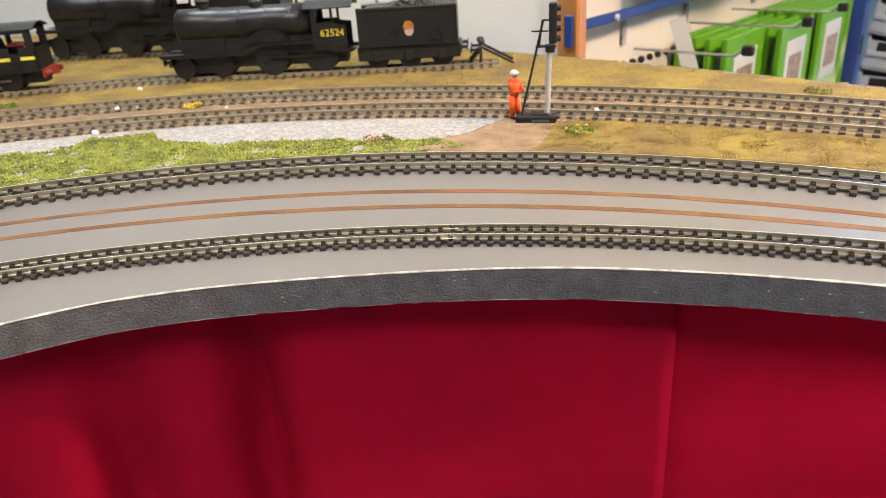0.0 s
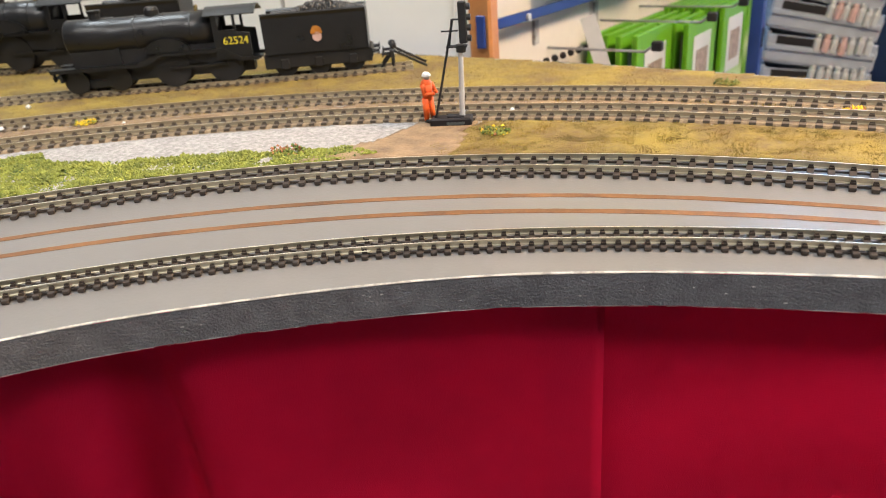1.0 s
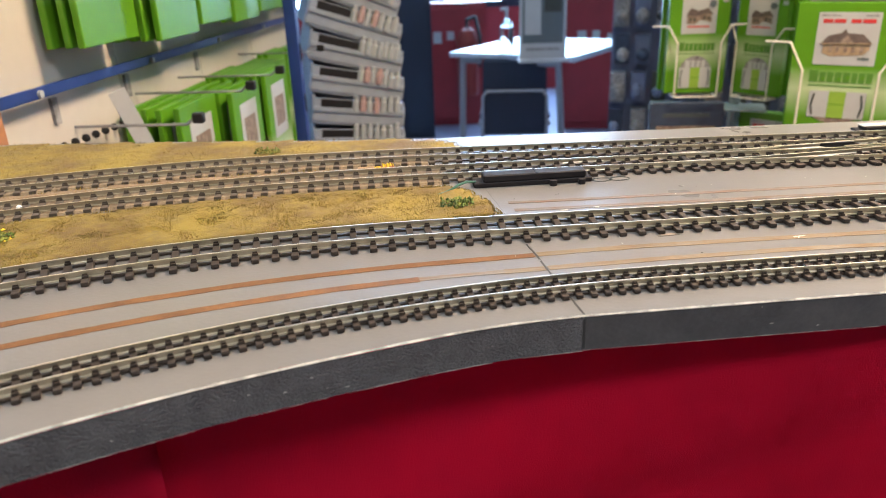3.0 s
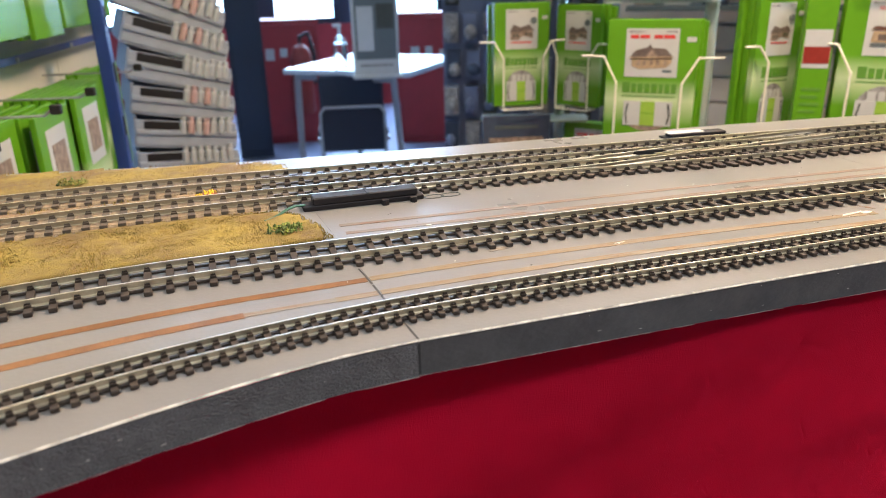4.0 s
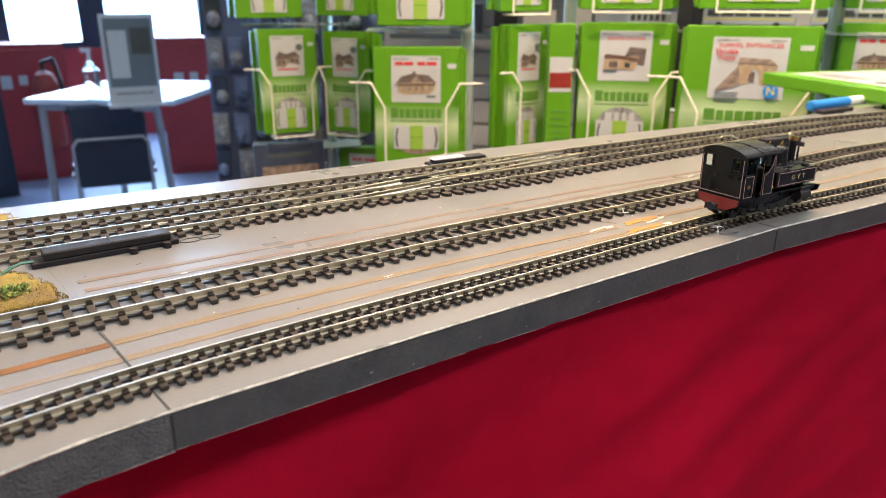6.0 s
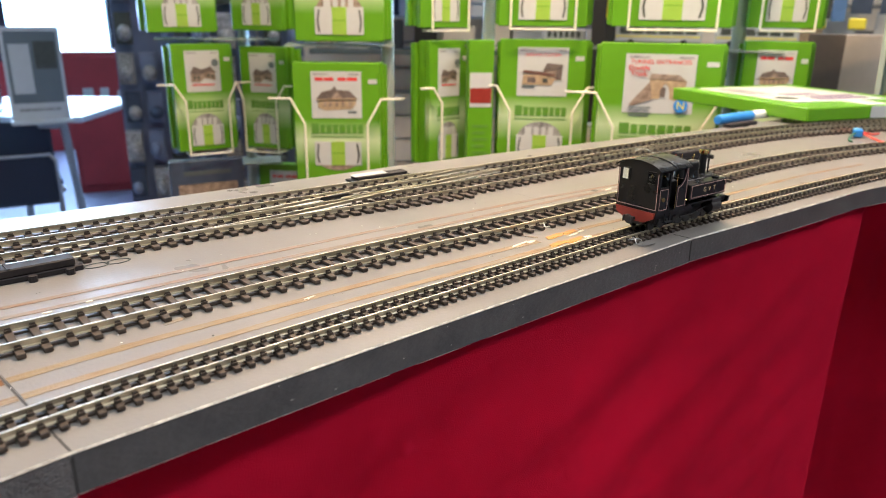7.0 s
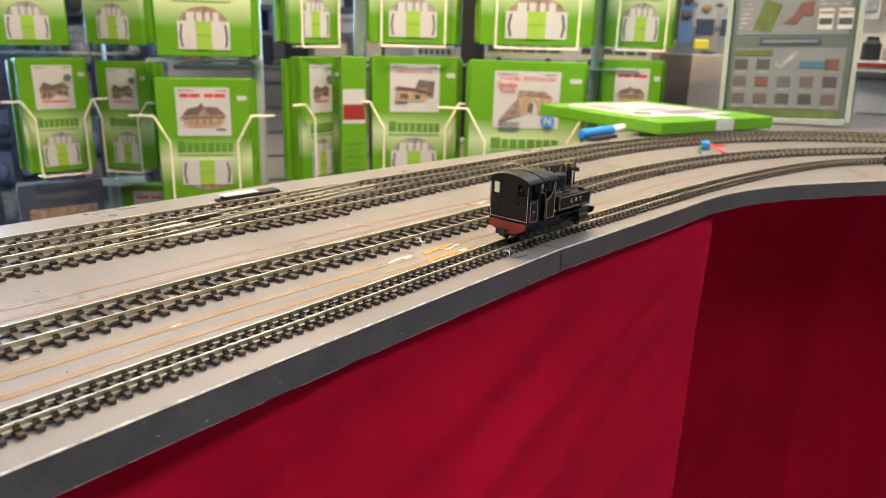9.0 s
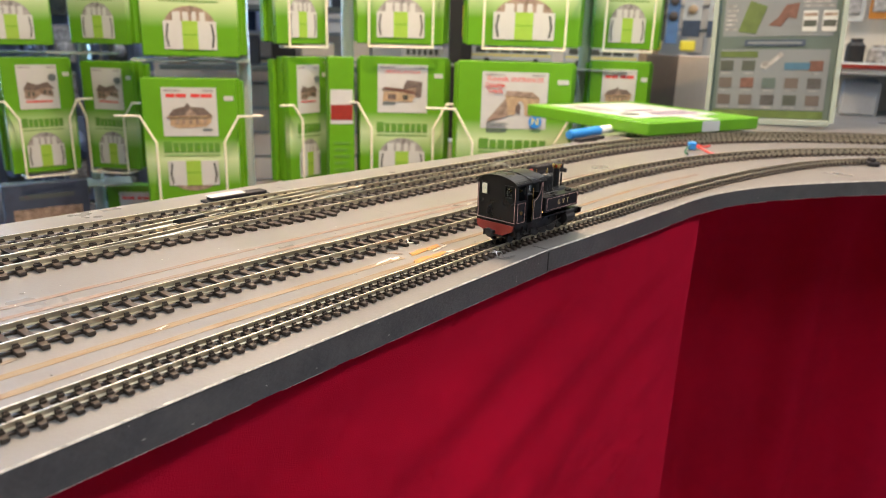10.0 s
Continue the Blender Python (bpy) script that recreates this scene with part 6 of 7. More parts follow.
def marker_pen(m):
    e = thing("marker_pen", m, "blue and white marker pen lying on a black cap strip", "pen")
    bm = bmesh.new()
    lathe(bm, [(0.0005, 0), (0.0044, 0.0004), (0.0051, 0.004), (0.0051, 0.062), (0.0048, 0.064), (0.0005, 0.064)], (0, 0, 0.0078), 18, "X")
    part("barrel", bm, "pen_blue", e)
    bm = bmesh.new()
    lathe(bm, [(0.0005, 0.0641), (0.0049, 0.0641), (0.0047, 0.094), (0.0030, 0.098), (0.0026, 0.110), (0.0005, 0.110)], (0, 0, 0.0078), 18, "X")
    part("cap", bm, "white", e, "white pen cap")
    part("strip", B(0.000, 0.050, -0.016, -0.0065, 0.0016, 0.0050, 0.0006), "plastic", e, "black plastic strip")
    return e


marker_pen(pose(0.664, 0.196, -0.0015, 0, 0, -3))


def flat_kit_box(m):
    e = thing("kit_box", m, "lime green kit box lying flat on the layout's rear edge", "box")
    w, d, h = 0.190, 0.215, 0.0145
    part("carton", B(0, w, 0, d, 0, h, 0.0012), "lime", e)
    part("label", B(0.022, w - 0.026, 0.040, d - 0.020, h, h + 0.0005), "card_white", e, "white printed label")
    for x0, x1, y0, y1 in ((0.075, 0.150, 0.055, 0.068), (0.085, 0.152, 0.076, 0.086), (0.070, 0.120, 0.100, 0.112)):
        part("title_bar", B(x0, x1, y0, y1, h + 0.0005, h + 0.0009), "purple_print", e)
    bm = bmesh.new()
    lathe(bm, [(0.0005, 0), (0.012, 0), (0.012, 0.0004), (0.0005, 0.0004)], (0.046, 0.075, h + 0.0005), 18)
    part("print", bm, "dark_print", e)
    bm = bmesh.new()
    prism(bm, [(0.035, 0.110), (0.060, 0.105), (0.066, 0.160), (0.050, 0.185), (0.032, 0.170)], h + 0.0005, h + 0.0009, "XY")
    part("picture", bm, "grey_print", e)
    part("pale_band", B(w * 0.46, w * 0.62, -0.0004, 0.0, 0.001, h - 0.001), "card_white", e, "pale printed band")
    part("pale_band", B(w * 0.46, w * 0.62, 0.002, 0.040, h, h + 0.0004), "card_white", e, "pale printed band")
    return e


flat_kit_box(pose(0.733, 0.136, 0.0050, 0, 0, -20))

# ---------------------------------------------------------------- kit packs on spinner racks

EYE = Vector((-0.03, -0.18, 0))


def seat(az, d, z, turn=0):
    """A place in the shop by bearing and distance from the middle of the room, its front turned to the room."""
    a = radians(az)
    return pose(EYE.x + d * math.sin(a), EYE.y + d * math.cos(a), z, 0, 0, -az + turn)


def pack(m, w, h, picture, label, title="", note="", low=True):
    """A flat card pack: lime front with white label, printed picture and lower band; front faces -y, base at z = 0."""
    e = thing("kit_pack", m, label, "kit pack", "lime green kit packs on the racks")
    part("carton", B(-w / 2, w / 2, 0, 0.012, 0, h, 0.001), "lime_pack", e)
    lw = w * 0.58
    # label bottom and top, maker's name, white panel, oval's middle and half-height
    la, lb, br, pa, pb, oc, oh = {"tunnel": (0.495, 0.925, 0.335, 0.04, 0.21, 0.17, 0.12), "hall": (0.575, 0.935, 0.452, 0.20, 0.39, 0.275, 0.118) if low else (0.56, 0.94, 0.41, 0.05, 0.25, 0.20, 0.155)}.get(picture, (0.56, 0.94, 0.40, 0.05, 0.245, 0.20, 0.155))
    z0, z1 = h * la, h * lb
    part("label", B(-lw / 2, lw / 2, -0.0006, 0, z0, z1), "card_white", e, "white printed label")
    cz, q = (z0 + z1) / 2 - h * 0.022, lw * 0.42

    def shape(poly, material, d, name="picture_detail"):
        pr = bmesh.new()
        prism(pr, [(u * q, cz + v * q) for u, v in poly], -0.0006 - 0.0005 * d, -0.0005 - 0.0005 * (d - 1))
        part(name, pr, material, e, "printed picture of a brown model building" if name == "picture" else "")

    if picture == "tunnel":
        arch = [(0.22 + 0.17 * math.cos(k * 0.314), -0.40 + 0.50 * math.sin(k * 0.314)) for k in range(11)]
        shape([(-0.22, -0.42)] + arch[::-1] + [(0.62, -0.48), (0.66, -0.78), (0.80, -0.76), (0.92, 0.22), (0.66, 0.42), (-0.28, 0.46), (-0.34, 0.28)], "tan_print", 1, "picture")
        shape([(-0.98, -0.62), (-0.88, -0.66), (-0.20, -0.44), (-0.30, 0.20)], "brown_print", 2)
        shape([(0.04, -0.30), (0.22, -0.36), (0.24, -0.02), (0.12, 0.02), (0.05, -0.10)], "roof_print", 2)
        shape([(-0.34, 0.28), (0.70, 0.24), (0.92, 0.20), (0.66, 0.42), (-0.28, 0.46)], "brown_print", 2)
        for k in range(4):
            shape([(-0.98, -0.74 - 0.09 * k), (-0.20 - 0.06 * (k % 2), -0.74 - 0.09 * k), (-0.20 - 0.06 * (k % 2), -0.70 - 0.09 * k), (-0.98, -0.70 - 0.09 * k)], "sheet_grey", 1)
    elif picture == "sheds":
        shape([(0.05, -0.15), (0.9, -0.25), (0.95, 0.45), (0.2, 0.50), (0.05, 0.2)], "brown_print", 1, "picture")
        shape([(0.62, -0.20), (0.9, -0.25), (0.95, 0.45), (0.66, 0.46)], "roof_print", 2)
        shape([(0.02, 0.18), (0.62, 0.30), (0.98, 0.48), (0.20, 0.56)], "roof_print", 3)
        shape([(-0.95, -0.45), (0.45, -0.48), (0.62, -0.20), (0.05, -0.02), (-0.90, 0.02)], "tan_print", 2)
        shape([(-0.98, 0.10), (-0.2, 0.02), (0.62, -0.08), (0.60, 0.02), (-0.15, 0.16), (-0.85, 0.22)], "terracotta", 3)
        shape([(-0.70, -0.36), (-0.30, -0.38), (-0.30, -0.12), (-0.70, -0.10)], "roof_print", 3)
        shape([(0.02, -0.36), (0.26, -0.36), (0.26, -0.16), (0.02, -0.14)], "dark_print", 3)
        shape([(-0.95, -0.60), (-0.35, -0.60), (-0.35, -0.50), (-0.95, -0.50)], "sheet_grey", 2)
    elif picture == "hall":
        shape([(-0.88, -0.46), (-0.55, -0.60), (0.70, -0.52), (0.92, -0.30), (0.92, -0.02), (-0.88, -0.04)], "tan_print", 1, "picture")
        shape([(-0.98, -0.08), (-0.72, 0.26), (-0.20, 0.40), (-0.08, 0.56), (0.02, 0.38), (0.62, 0.34), (0.98, -0.02), (0.30, -0.10)], "roof_print", 2)
        shape([(-0.30, -0.08), (0.02, 0.30), (0.34, -0.08)], "brown_print", 3)
        shape([(-1.0, -0.10), (0.98, -0.05), (0.98, 0.0), (-1.0, -0.05)], "tan_print", 4)
        for u in (-0.62, -0.36, -0.05, 0.24, 0.56):
            shape([(u, -0.42), (u + 0.13, -0.42), (u + 0.13, -0.18), (u, -0.18)], "brown_print", 2)
        shape([(0.52, -0.72), (0.95, -0.72), (0.95, -0.62), (0.52, -0.62)], "sheet_grey", 1)
    else:
        shape([(-0.85, -0.55), (-0.30, -0.62), (0.10, -0.30), (0.85, -0.50), (0.80, 0.05), (0.20, 0.30), (-0.85, 0.05)], "brown_print", 1, "picture")
        shape([(-0.92, 0.0), (-0.62, 0.50), (-0.10, 0.30), (0.55, 0.48), (0.95, 0.02), (0.30, 0.14), (-0.20, -0.06)], "roof_print", 2)
        for u, v in ((-0.66, -0.42), (-0.40, -0.40), (0.30, -0.28), (0.56, -0.32)):
            shape([(u, v), (u + 0.12, v), (u + 0.12, v + 0.24), (u, v + 0.24)], "dark_print", 2)
        shape([(-0.80, -0.80), (0.75, -0.82), (0.75, -0.72), (-0.80, -0.70)], "red_print", 1)
    if title:
        lettering("title", title, lw * 0.088, pose(0, -0.0007, z1 - h * 0.058, 90, 0, 0), e, "red_print", bold=0.012)
        if note:
            for k, ln in enumerate(note.split("|")):
                lettering("title", ln, lw * 0.10, pose(-lw * 0.30, -0.0022, z1 - h * (0.100 + 0.042 * k), 90, 0, 0), e, "red_print", bold=0.012)
    elif picture == "hall":
        for xa, xb in ((-0.42, -0.26), (-0.24, -0.05), (0.03, 0.19), (0.21, 0.42)):
            part("title_bar", B(lw * xa, lw * xb, -0.0009, -0.0006, z1 - h * 0.072, z1 - h * 0.046), "red_print", e)
    for xa, xb in ((-0.45, -0.15), (0.25, 0.45)):
        part("caption_bar", B(lw * xa, lw * xb, -0.0009, -0.0006, z1 - h * 0.028, z1 - h * 0.016), "grey_print", e)
    if picture in ("tunnel", "engine"):
        lg, bx, bz = bmesh.new(), lw * (0.33 if picture == "tunnel" else 0.36), z0 + h * (0.06 if picture == "tunnel" else 0.27)
        lathe(lg, [(0.0005, -0.0030), (lw * 0.10, -0.0030), (lw * 0.10, -0.0006), (0.0005, -0.0006)], (bx, 0, bz), 18, "Y")
        part("scale_badge", lg, "pen_blue" if picture == "tunnel" else "sheet_grey", e, "round scale badge")
        if picture == "tunnel":
            lettering("badge_letter", "N", lw * 0.16, pose(bx, -0.0031, bz, 90, 0, 0), e, "yellow")
    # maker's name as plain blocks over a thin rule
    x = -lw * 0.52
    for k, bw in enumerate((0.15, 0.10, 0.11, 0.11, 0.12, 0.09, 0.10, 0.10)):
        part("brand_block", B(x, x + lw * bw, -0.0006, 0, h * br, h * (br + (0.083 if k == 0 else 0.073))), "green_print", e)
        if k in (1, 3, 4, 6):
            part("brand_notch", B(x + lw * bw * 0.45, x + lw * bw, -0.0009, -0.0006, h * (br + (0.016 if k % 2 else 0.028)), h * (br + (0.036 if k % 2 else 0.050))), "lime", e)
        x += lw * (bw + 0.022)
    part("brand_rule", B(-lw * 0.52, lw * 0.52, -0.0006, 0, h * (br - 0.027), h * (br - 0.019)), "green_print", e)
    # lower picture showing above and below a white panel
    ov = bmesh.new()
    prism(ov, [(lw * 0.47 * math.cos(k * 0.2618), h * oc + h * oh * math.sin(k * 0.2618)) for k in range(24)], -0.0006, 0)
    part("oval_picture", ov, "grey_print" if picture != "hall" else "brown_print", e)
    if not (picture == "hall" and low):
        for u, v in ((-0.30, -0.16), (-0.12, -0.02), (0.04, 0.12), (0.18, 0.28)):
            part("oval_detail", B(lw * u, lw * v, -0.0009, -0.0006, h * pb, h * (oc + oh * 0.72)), "card_white", e)
    part("lower_panel", B(-lw * 0.47, lw * 0.47, -0.0012, -0.0006, h * pa, h * pb), "card_white", e)
    part("lower_stripe", B(-lw * 0.14, lw * 0.14, -0.0015, -0.0012, h * pa, h * pb), "lime_print", e)
    part("stripe_rule", B(-lw * 0.14, lw * 0.14, -0.0017, -0.0015, h * (pa + pb) / 2, h * ((pa + pb) / 2 + 0.006)), "lime", e)
    for sd in (-1, 1):
        hd = bmesh.new()
        prism(hd, [(sd * lw * u, h * (pa + (pb - pa) * v)) for u, v in ((0.37, 0.08), (0.405, 0.08), (0.44, 0.45), (0.405, 0.90), (0.37, 0.90), (0.405, 0.45))], -0.0015, -0.0012)
        part("handle_print", hd, "dark_print", e)
    part("price_sticker", B(w * 0.37, w * 0.47, -0.0005, 0, h * 0.84, h * 0.875), "card_white", e)
    return e


def pocket(m, w, h):
    """Cream wire pocket in front of a pack: two sloping shoulders, a cross bar at the base."""
    e = thing("wire_pocket", m, "cream wire pocket holding kit packs on a rack", "rack", "wire pockets of the racks")
    for s in (-1, 1):
        bm = bmesh.new()
        bent(bm, [(s * w * 0.78, -0.004, h), (s * w * 0.52, -0.010, h), (s * w * 0.36, -0.016, h - w * 0.28), (s * w * 0.36, -0.016, 0), (s * w * 0.36, 0.014, 0)], 0.0016)
        part("side_wire", bm, "wire_white", e)
    bm = bmesh.new()
    bent(bm, [(-w * 0.36, -0.016, 0), (w * 0.36, -0.016, 0)], 0.0016)
    bent(bm, [(-w * 0.36, 0.014, 0), (w * 0.36, 0.014, 0)], 0.0016)
    part("base_wire", bm, "wire_white", e)
    return e


def pole(az, d, r, z0, z1, material, label):
    bm = bmesh.new()
    tube(bm, (0, 0, z0), (0, 0, z1), r, seg=14)
    tube(bm, (0, 0, z0), (0, 0, z0 + 0.02), r * 2.4, seg=14)
    return tagged(part("rack_post", bm, material, m=seat(az, d, 0)), label, "post", "posts of the spinner racks")


P = "lime green card kit pack with white label, on a wire rack"
W1, H1 = 0.128, 0.190
rows = (
    (32.6, 1.10, -0.154, -6, W1, H1, "hall", "", ""),
    (22.9, 1.30, -0.122, 14, 0.098, 0.176, "engine", "", ""),
    (27.2, 1.33, -0.128, -32, 0.090, 0.176, "engine", "", ""),
    (48.5, 1.10, -0.112, 2, 0.127, 0.184, "sheds", "SERVICE STATION", ""),
    (57.2, 1.06, -0.115, 6, 0.163, 0.186, "tunnel", "TUNNEL ENTRANCES", "Double|Track"),
    (65.0, 1.16, -0.110, 8, 0.088, 0.184, "hall", "", ""),
    (41.3, 1.12, -0.118, 42, 0.075, 0.186, "engine", "", ""),
    # upper tier
    (33.0, 1.10, 0.066, -6, W1, H1, "hall", "", ""),
    (21.8, 1.30, 0.072, 14, 0.110, 0.180, "engine", "", ""),
    (27.0, 1.33, 0.075, -32, 0.100, 0.180, "engine", "", ""),
    (48.3, 1.10, 0.090, 2, 0.127, 0.184, "sheds", "", ""),
    (41.0, 1.12, 0.086, 30, 0.085, 0.186, "engine", "", ""),
    (57.6, 1.08, 0.092, 6, 0.160, 0.186, "hall", "", ""),
    (65.2, 1.18, 0.092, 12, 0.100, 0.184, "sheds", "", ""),
    # lower tier, mostly behind the board
    (28.4, 1.36, -0.345, -20, 0.100, 0.180, "hall", "", ""),
)
for az, d, z, turn, w, h, pic, title, note in rows:
    pack(seat(az, d, z, turn), w, h, pic, P, title, note, z < 0)
    # more packs stand behind the front one
    for k in range(2):
        ob = tagged(part("spare_pack", B(-w / 2 - 0.005 * k, w / 2 + 0.005 * (k + 1), 0.014 + 0.014 * k, 0.026 + 0.014 * k, 0.002, h - 0.004 * k, 0.001), "lime", m=seat(az, d, z, turn)), "lime green kit pack standing behind another on the rack", "kit pack", "lime green kit packs on the racks")
    if z < 0 or az > 40:
        pocket(seat(az, d, z - 0.004, turn), w, h * (0.75 if az == 32.6 else 0.66))
navy = thing("kit_pack", seat(22.6, 1.30, -0.330, 10), "dark navy kit box with a brown picture, low on the rack", "kit pack", "lime green kit packs on the racks")
part("carton", B(-0.062, 0.062, 0, 0.014, 0, 0.190, 0.001), "navy_print", navy)
part("picture", B(-0.050, 0.050, -0.0006, 0, 0.06, 0.150), "brown_print", navy)
part("title_bar", B(-0.040, 0.040, -0.0006, 0, 0.165, 0.172), "card_grey", navy)
for az, d in ((26.0, 1.40), (36.6, 1.14), (44.3, 1.20), (62.3, 1.20)):
    pole(az, d, 0.010, FLOOR_Z, 0.5, "frosted", "clear acrylic upright of a spinner rack")
for az, d, w in ((33, 1.13, 0.16), (24, 1.36, 0.20), (46, 1.16, 0.26), (60, 1.17, 0.22)):
    for z in (0.058, -0.160):
        tagged(part("rack_shelf", B(-w / 2, w / 2, -0.02, 0.05, z, z + 0.003), "frosted", m=seat(az, d, 0)), "clear acrylic tray of a spinner rack", "rack", "trays of the spinner racks")


# thick kit box seen on its spine, and the pale post below the black upright
sp = thing("kit_box", seat(43.8, 1.09, -0.118, 8), "lime green kit box standing with its printed spine outward", "box", "lime green kit packs on the racks")
part("carton", B(-0.019, 0.019, 0, 0.030, 0, 0.188, 0.001), "lime", sp)
part("pale_band", B(-0.0165, 0.0165, -0.0006, 0, 0.092, 0.142), "card_white", sp)
part("red_patch", B(-0.016, 0.016, -0.0010, -0.0006, 0.098, 0.120), "red", sp, "dark red printed patch")
for k in range(5):
    part("caption_bar", B(-0.012, 0.012 - 0.004 * (k % 2), -0.0006, 0, 0.022 + 0.010 * k, 0.0255 + 0.010 * k), "green_print", sp)
pp = thing("rack_post", seat(52.6, 1.16, 0), "pale grey plastic post with a white edge between racks", "post", "posts of the spinner racks")
part("column", B(-0.011, 0.011, -0.011, 0.011, FLOOR_Z, -0.055, 0.002), "grey_plastic", pp)
part("edge_strip", B(-0.0115, -0.003, -0.0135, -0.0112, FLOOR_Z, -0.060), "white", pp, "white edge strip")

# ---------------------------------------------------------------- shelving behind the racks


def slat_wall(az, d, w, z0, z1, label):
    e = thing("slat_wall", seat(az, d, 0), label, "slat wall")
    n = int((z1 - z0) / 0.065)
    for i in range(n):
        z = z0 + i * (z1 - z0) / n
        part("slat", B(-w / 2, w / 2, 0, 0.012, z, z + (z1 - z0) / n - 0.008), "slat", e)
    part("backing", B(-w / 2, w / 2, 0.012, 0.02, z0, z1), "grey_plastic", e)
    return e


slat_wall(40.5, 2.1, 0.75, FLOOR_Z, 0.10, "beige slat wall between the display racks")
slat_wall(62, 2.3, 1.6, FLOOR_Z, 1.0, "beige slat wall behind the kit racks")


def stocked_shelf(az, d, w, zs, seed, label, tall=0.09):
    e = thing("display_shelf", seat(az, d, 0), label, "shelf", "stocked shop shelves")
    for z in zs:
        part("board", B(-w / 2, w / 2, -0.16, 0.02, z - 0.012, z, 0.001), "card_grey", e)
    rnd = random.Random(seed)
    for z in zs:
        x = -w / 2 + 0.01
        while x < w / 2 - 0.05:
            bw, bh = rnd.uniform(0.03, 0.09), tall * rnd.uniform(0.5, 1.0)
            k = rnd.choice(["card_white", "slat", "slat", "dark_blue", "grey_print", "brown_print", "purple_print", "matt_black", "tan_print"])
            ob = part("stock_box", B(0, bw, -0.10, -0.02, 0, bh, 0.001), k, m=seat(az, d, 0) @ pose(x, 0, z))
            tagged(ob, "small boxed goods on a shop shelf", "box", "boxed goods on the shelves")
            x += bw + rnd.uniform(0.004, 0.03)
    return e


stocked_shelf(40, 2.0, 0.60, (0.02, 0.16, 0.30, 0.46), 3, "shop shelf with small dark boxed goods")
stocked_shelf(66, 2.05, 0.9, (-0.02, 0.30), 4, "shop shelf with boxed goods", 0.13)
post = tagged(part("shelf_upright", B(-0.026, 0.026, -0.02, 0.02, FLOOR_Z, 1.2, 0.002), "matt_black", m=seat(52.9, 1.75, 0)), "black steel upright of the shop shelving", "post")
tagged(part("yellow_strip", B(0.012, 0.022, -0.024, -0.021, 0.16, 0.30), "yellow", m=seat(52.9, 1.75, 0)), "yellow label strip on the black upright", "label")
tagged(part("display_shelf", B(-0.30, 0.30, -0.10, 0.10, -0.006, 0.006, 0.001), "matt_black", m=seat(57, 1.80, 0.035)), "black shelf carrying model buses", "shelf", "stocked shop shelves")


def model_bus(m, L):
    e = thing("model_bus", m, "white model bus with dark windows on a shelf", "model bus", "model buses")
    part("body", B(-L / 2, L / 2, -0.016, 0.016, 0.006, 0.046, 0.004), "card_white", e)
    for i in range(6):
        x = -L / 2 + 0.012 + i * (L - 0.02) / 6
        part("window", B(x, x + (L - 0.02) / 6 - 0.004, -0.0168, -0.0158, 0.026, 0.040), "dark_print", e)
    part("stripe", B(-L / 2 + 0.004, L / 2 - 0.004, -0.0166, -0.0158, 0.019, 0.022), "yellow", e)
    for x in (-L * 0.3, L * 0.3):
        bm = bmesh.new()
        tube(bm, (x, -0.0175, 0.007), (x, -0.010, 0.007), 0.0075, seg=14)
        part("wheel", bm, "matt_black", e)
    return e


model_bus(seat(56.8, 1.76, 0.042, 0), 0.19)
model_bus(seat(63.5, 1.78, 0.042, 0), 0.17)
model_bus(seat(50.0, 1.80, 0.030, 0), 0.10)

# ---------------------------------------------------------------- swatch display and right-hand shelf


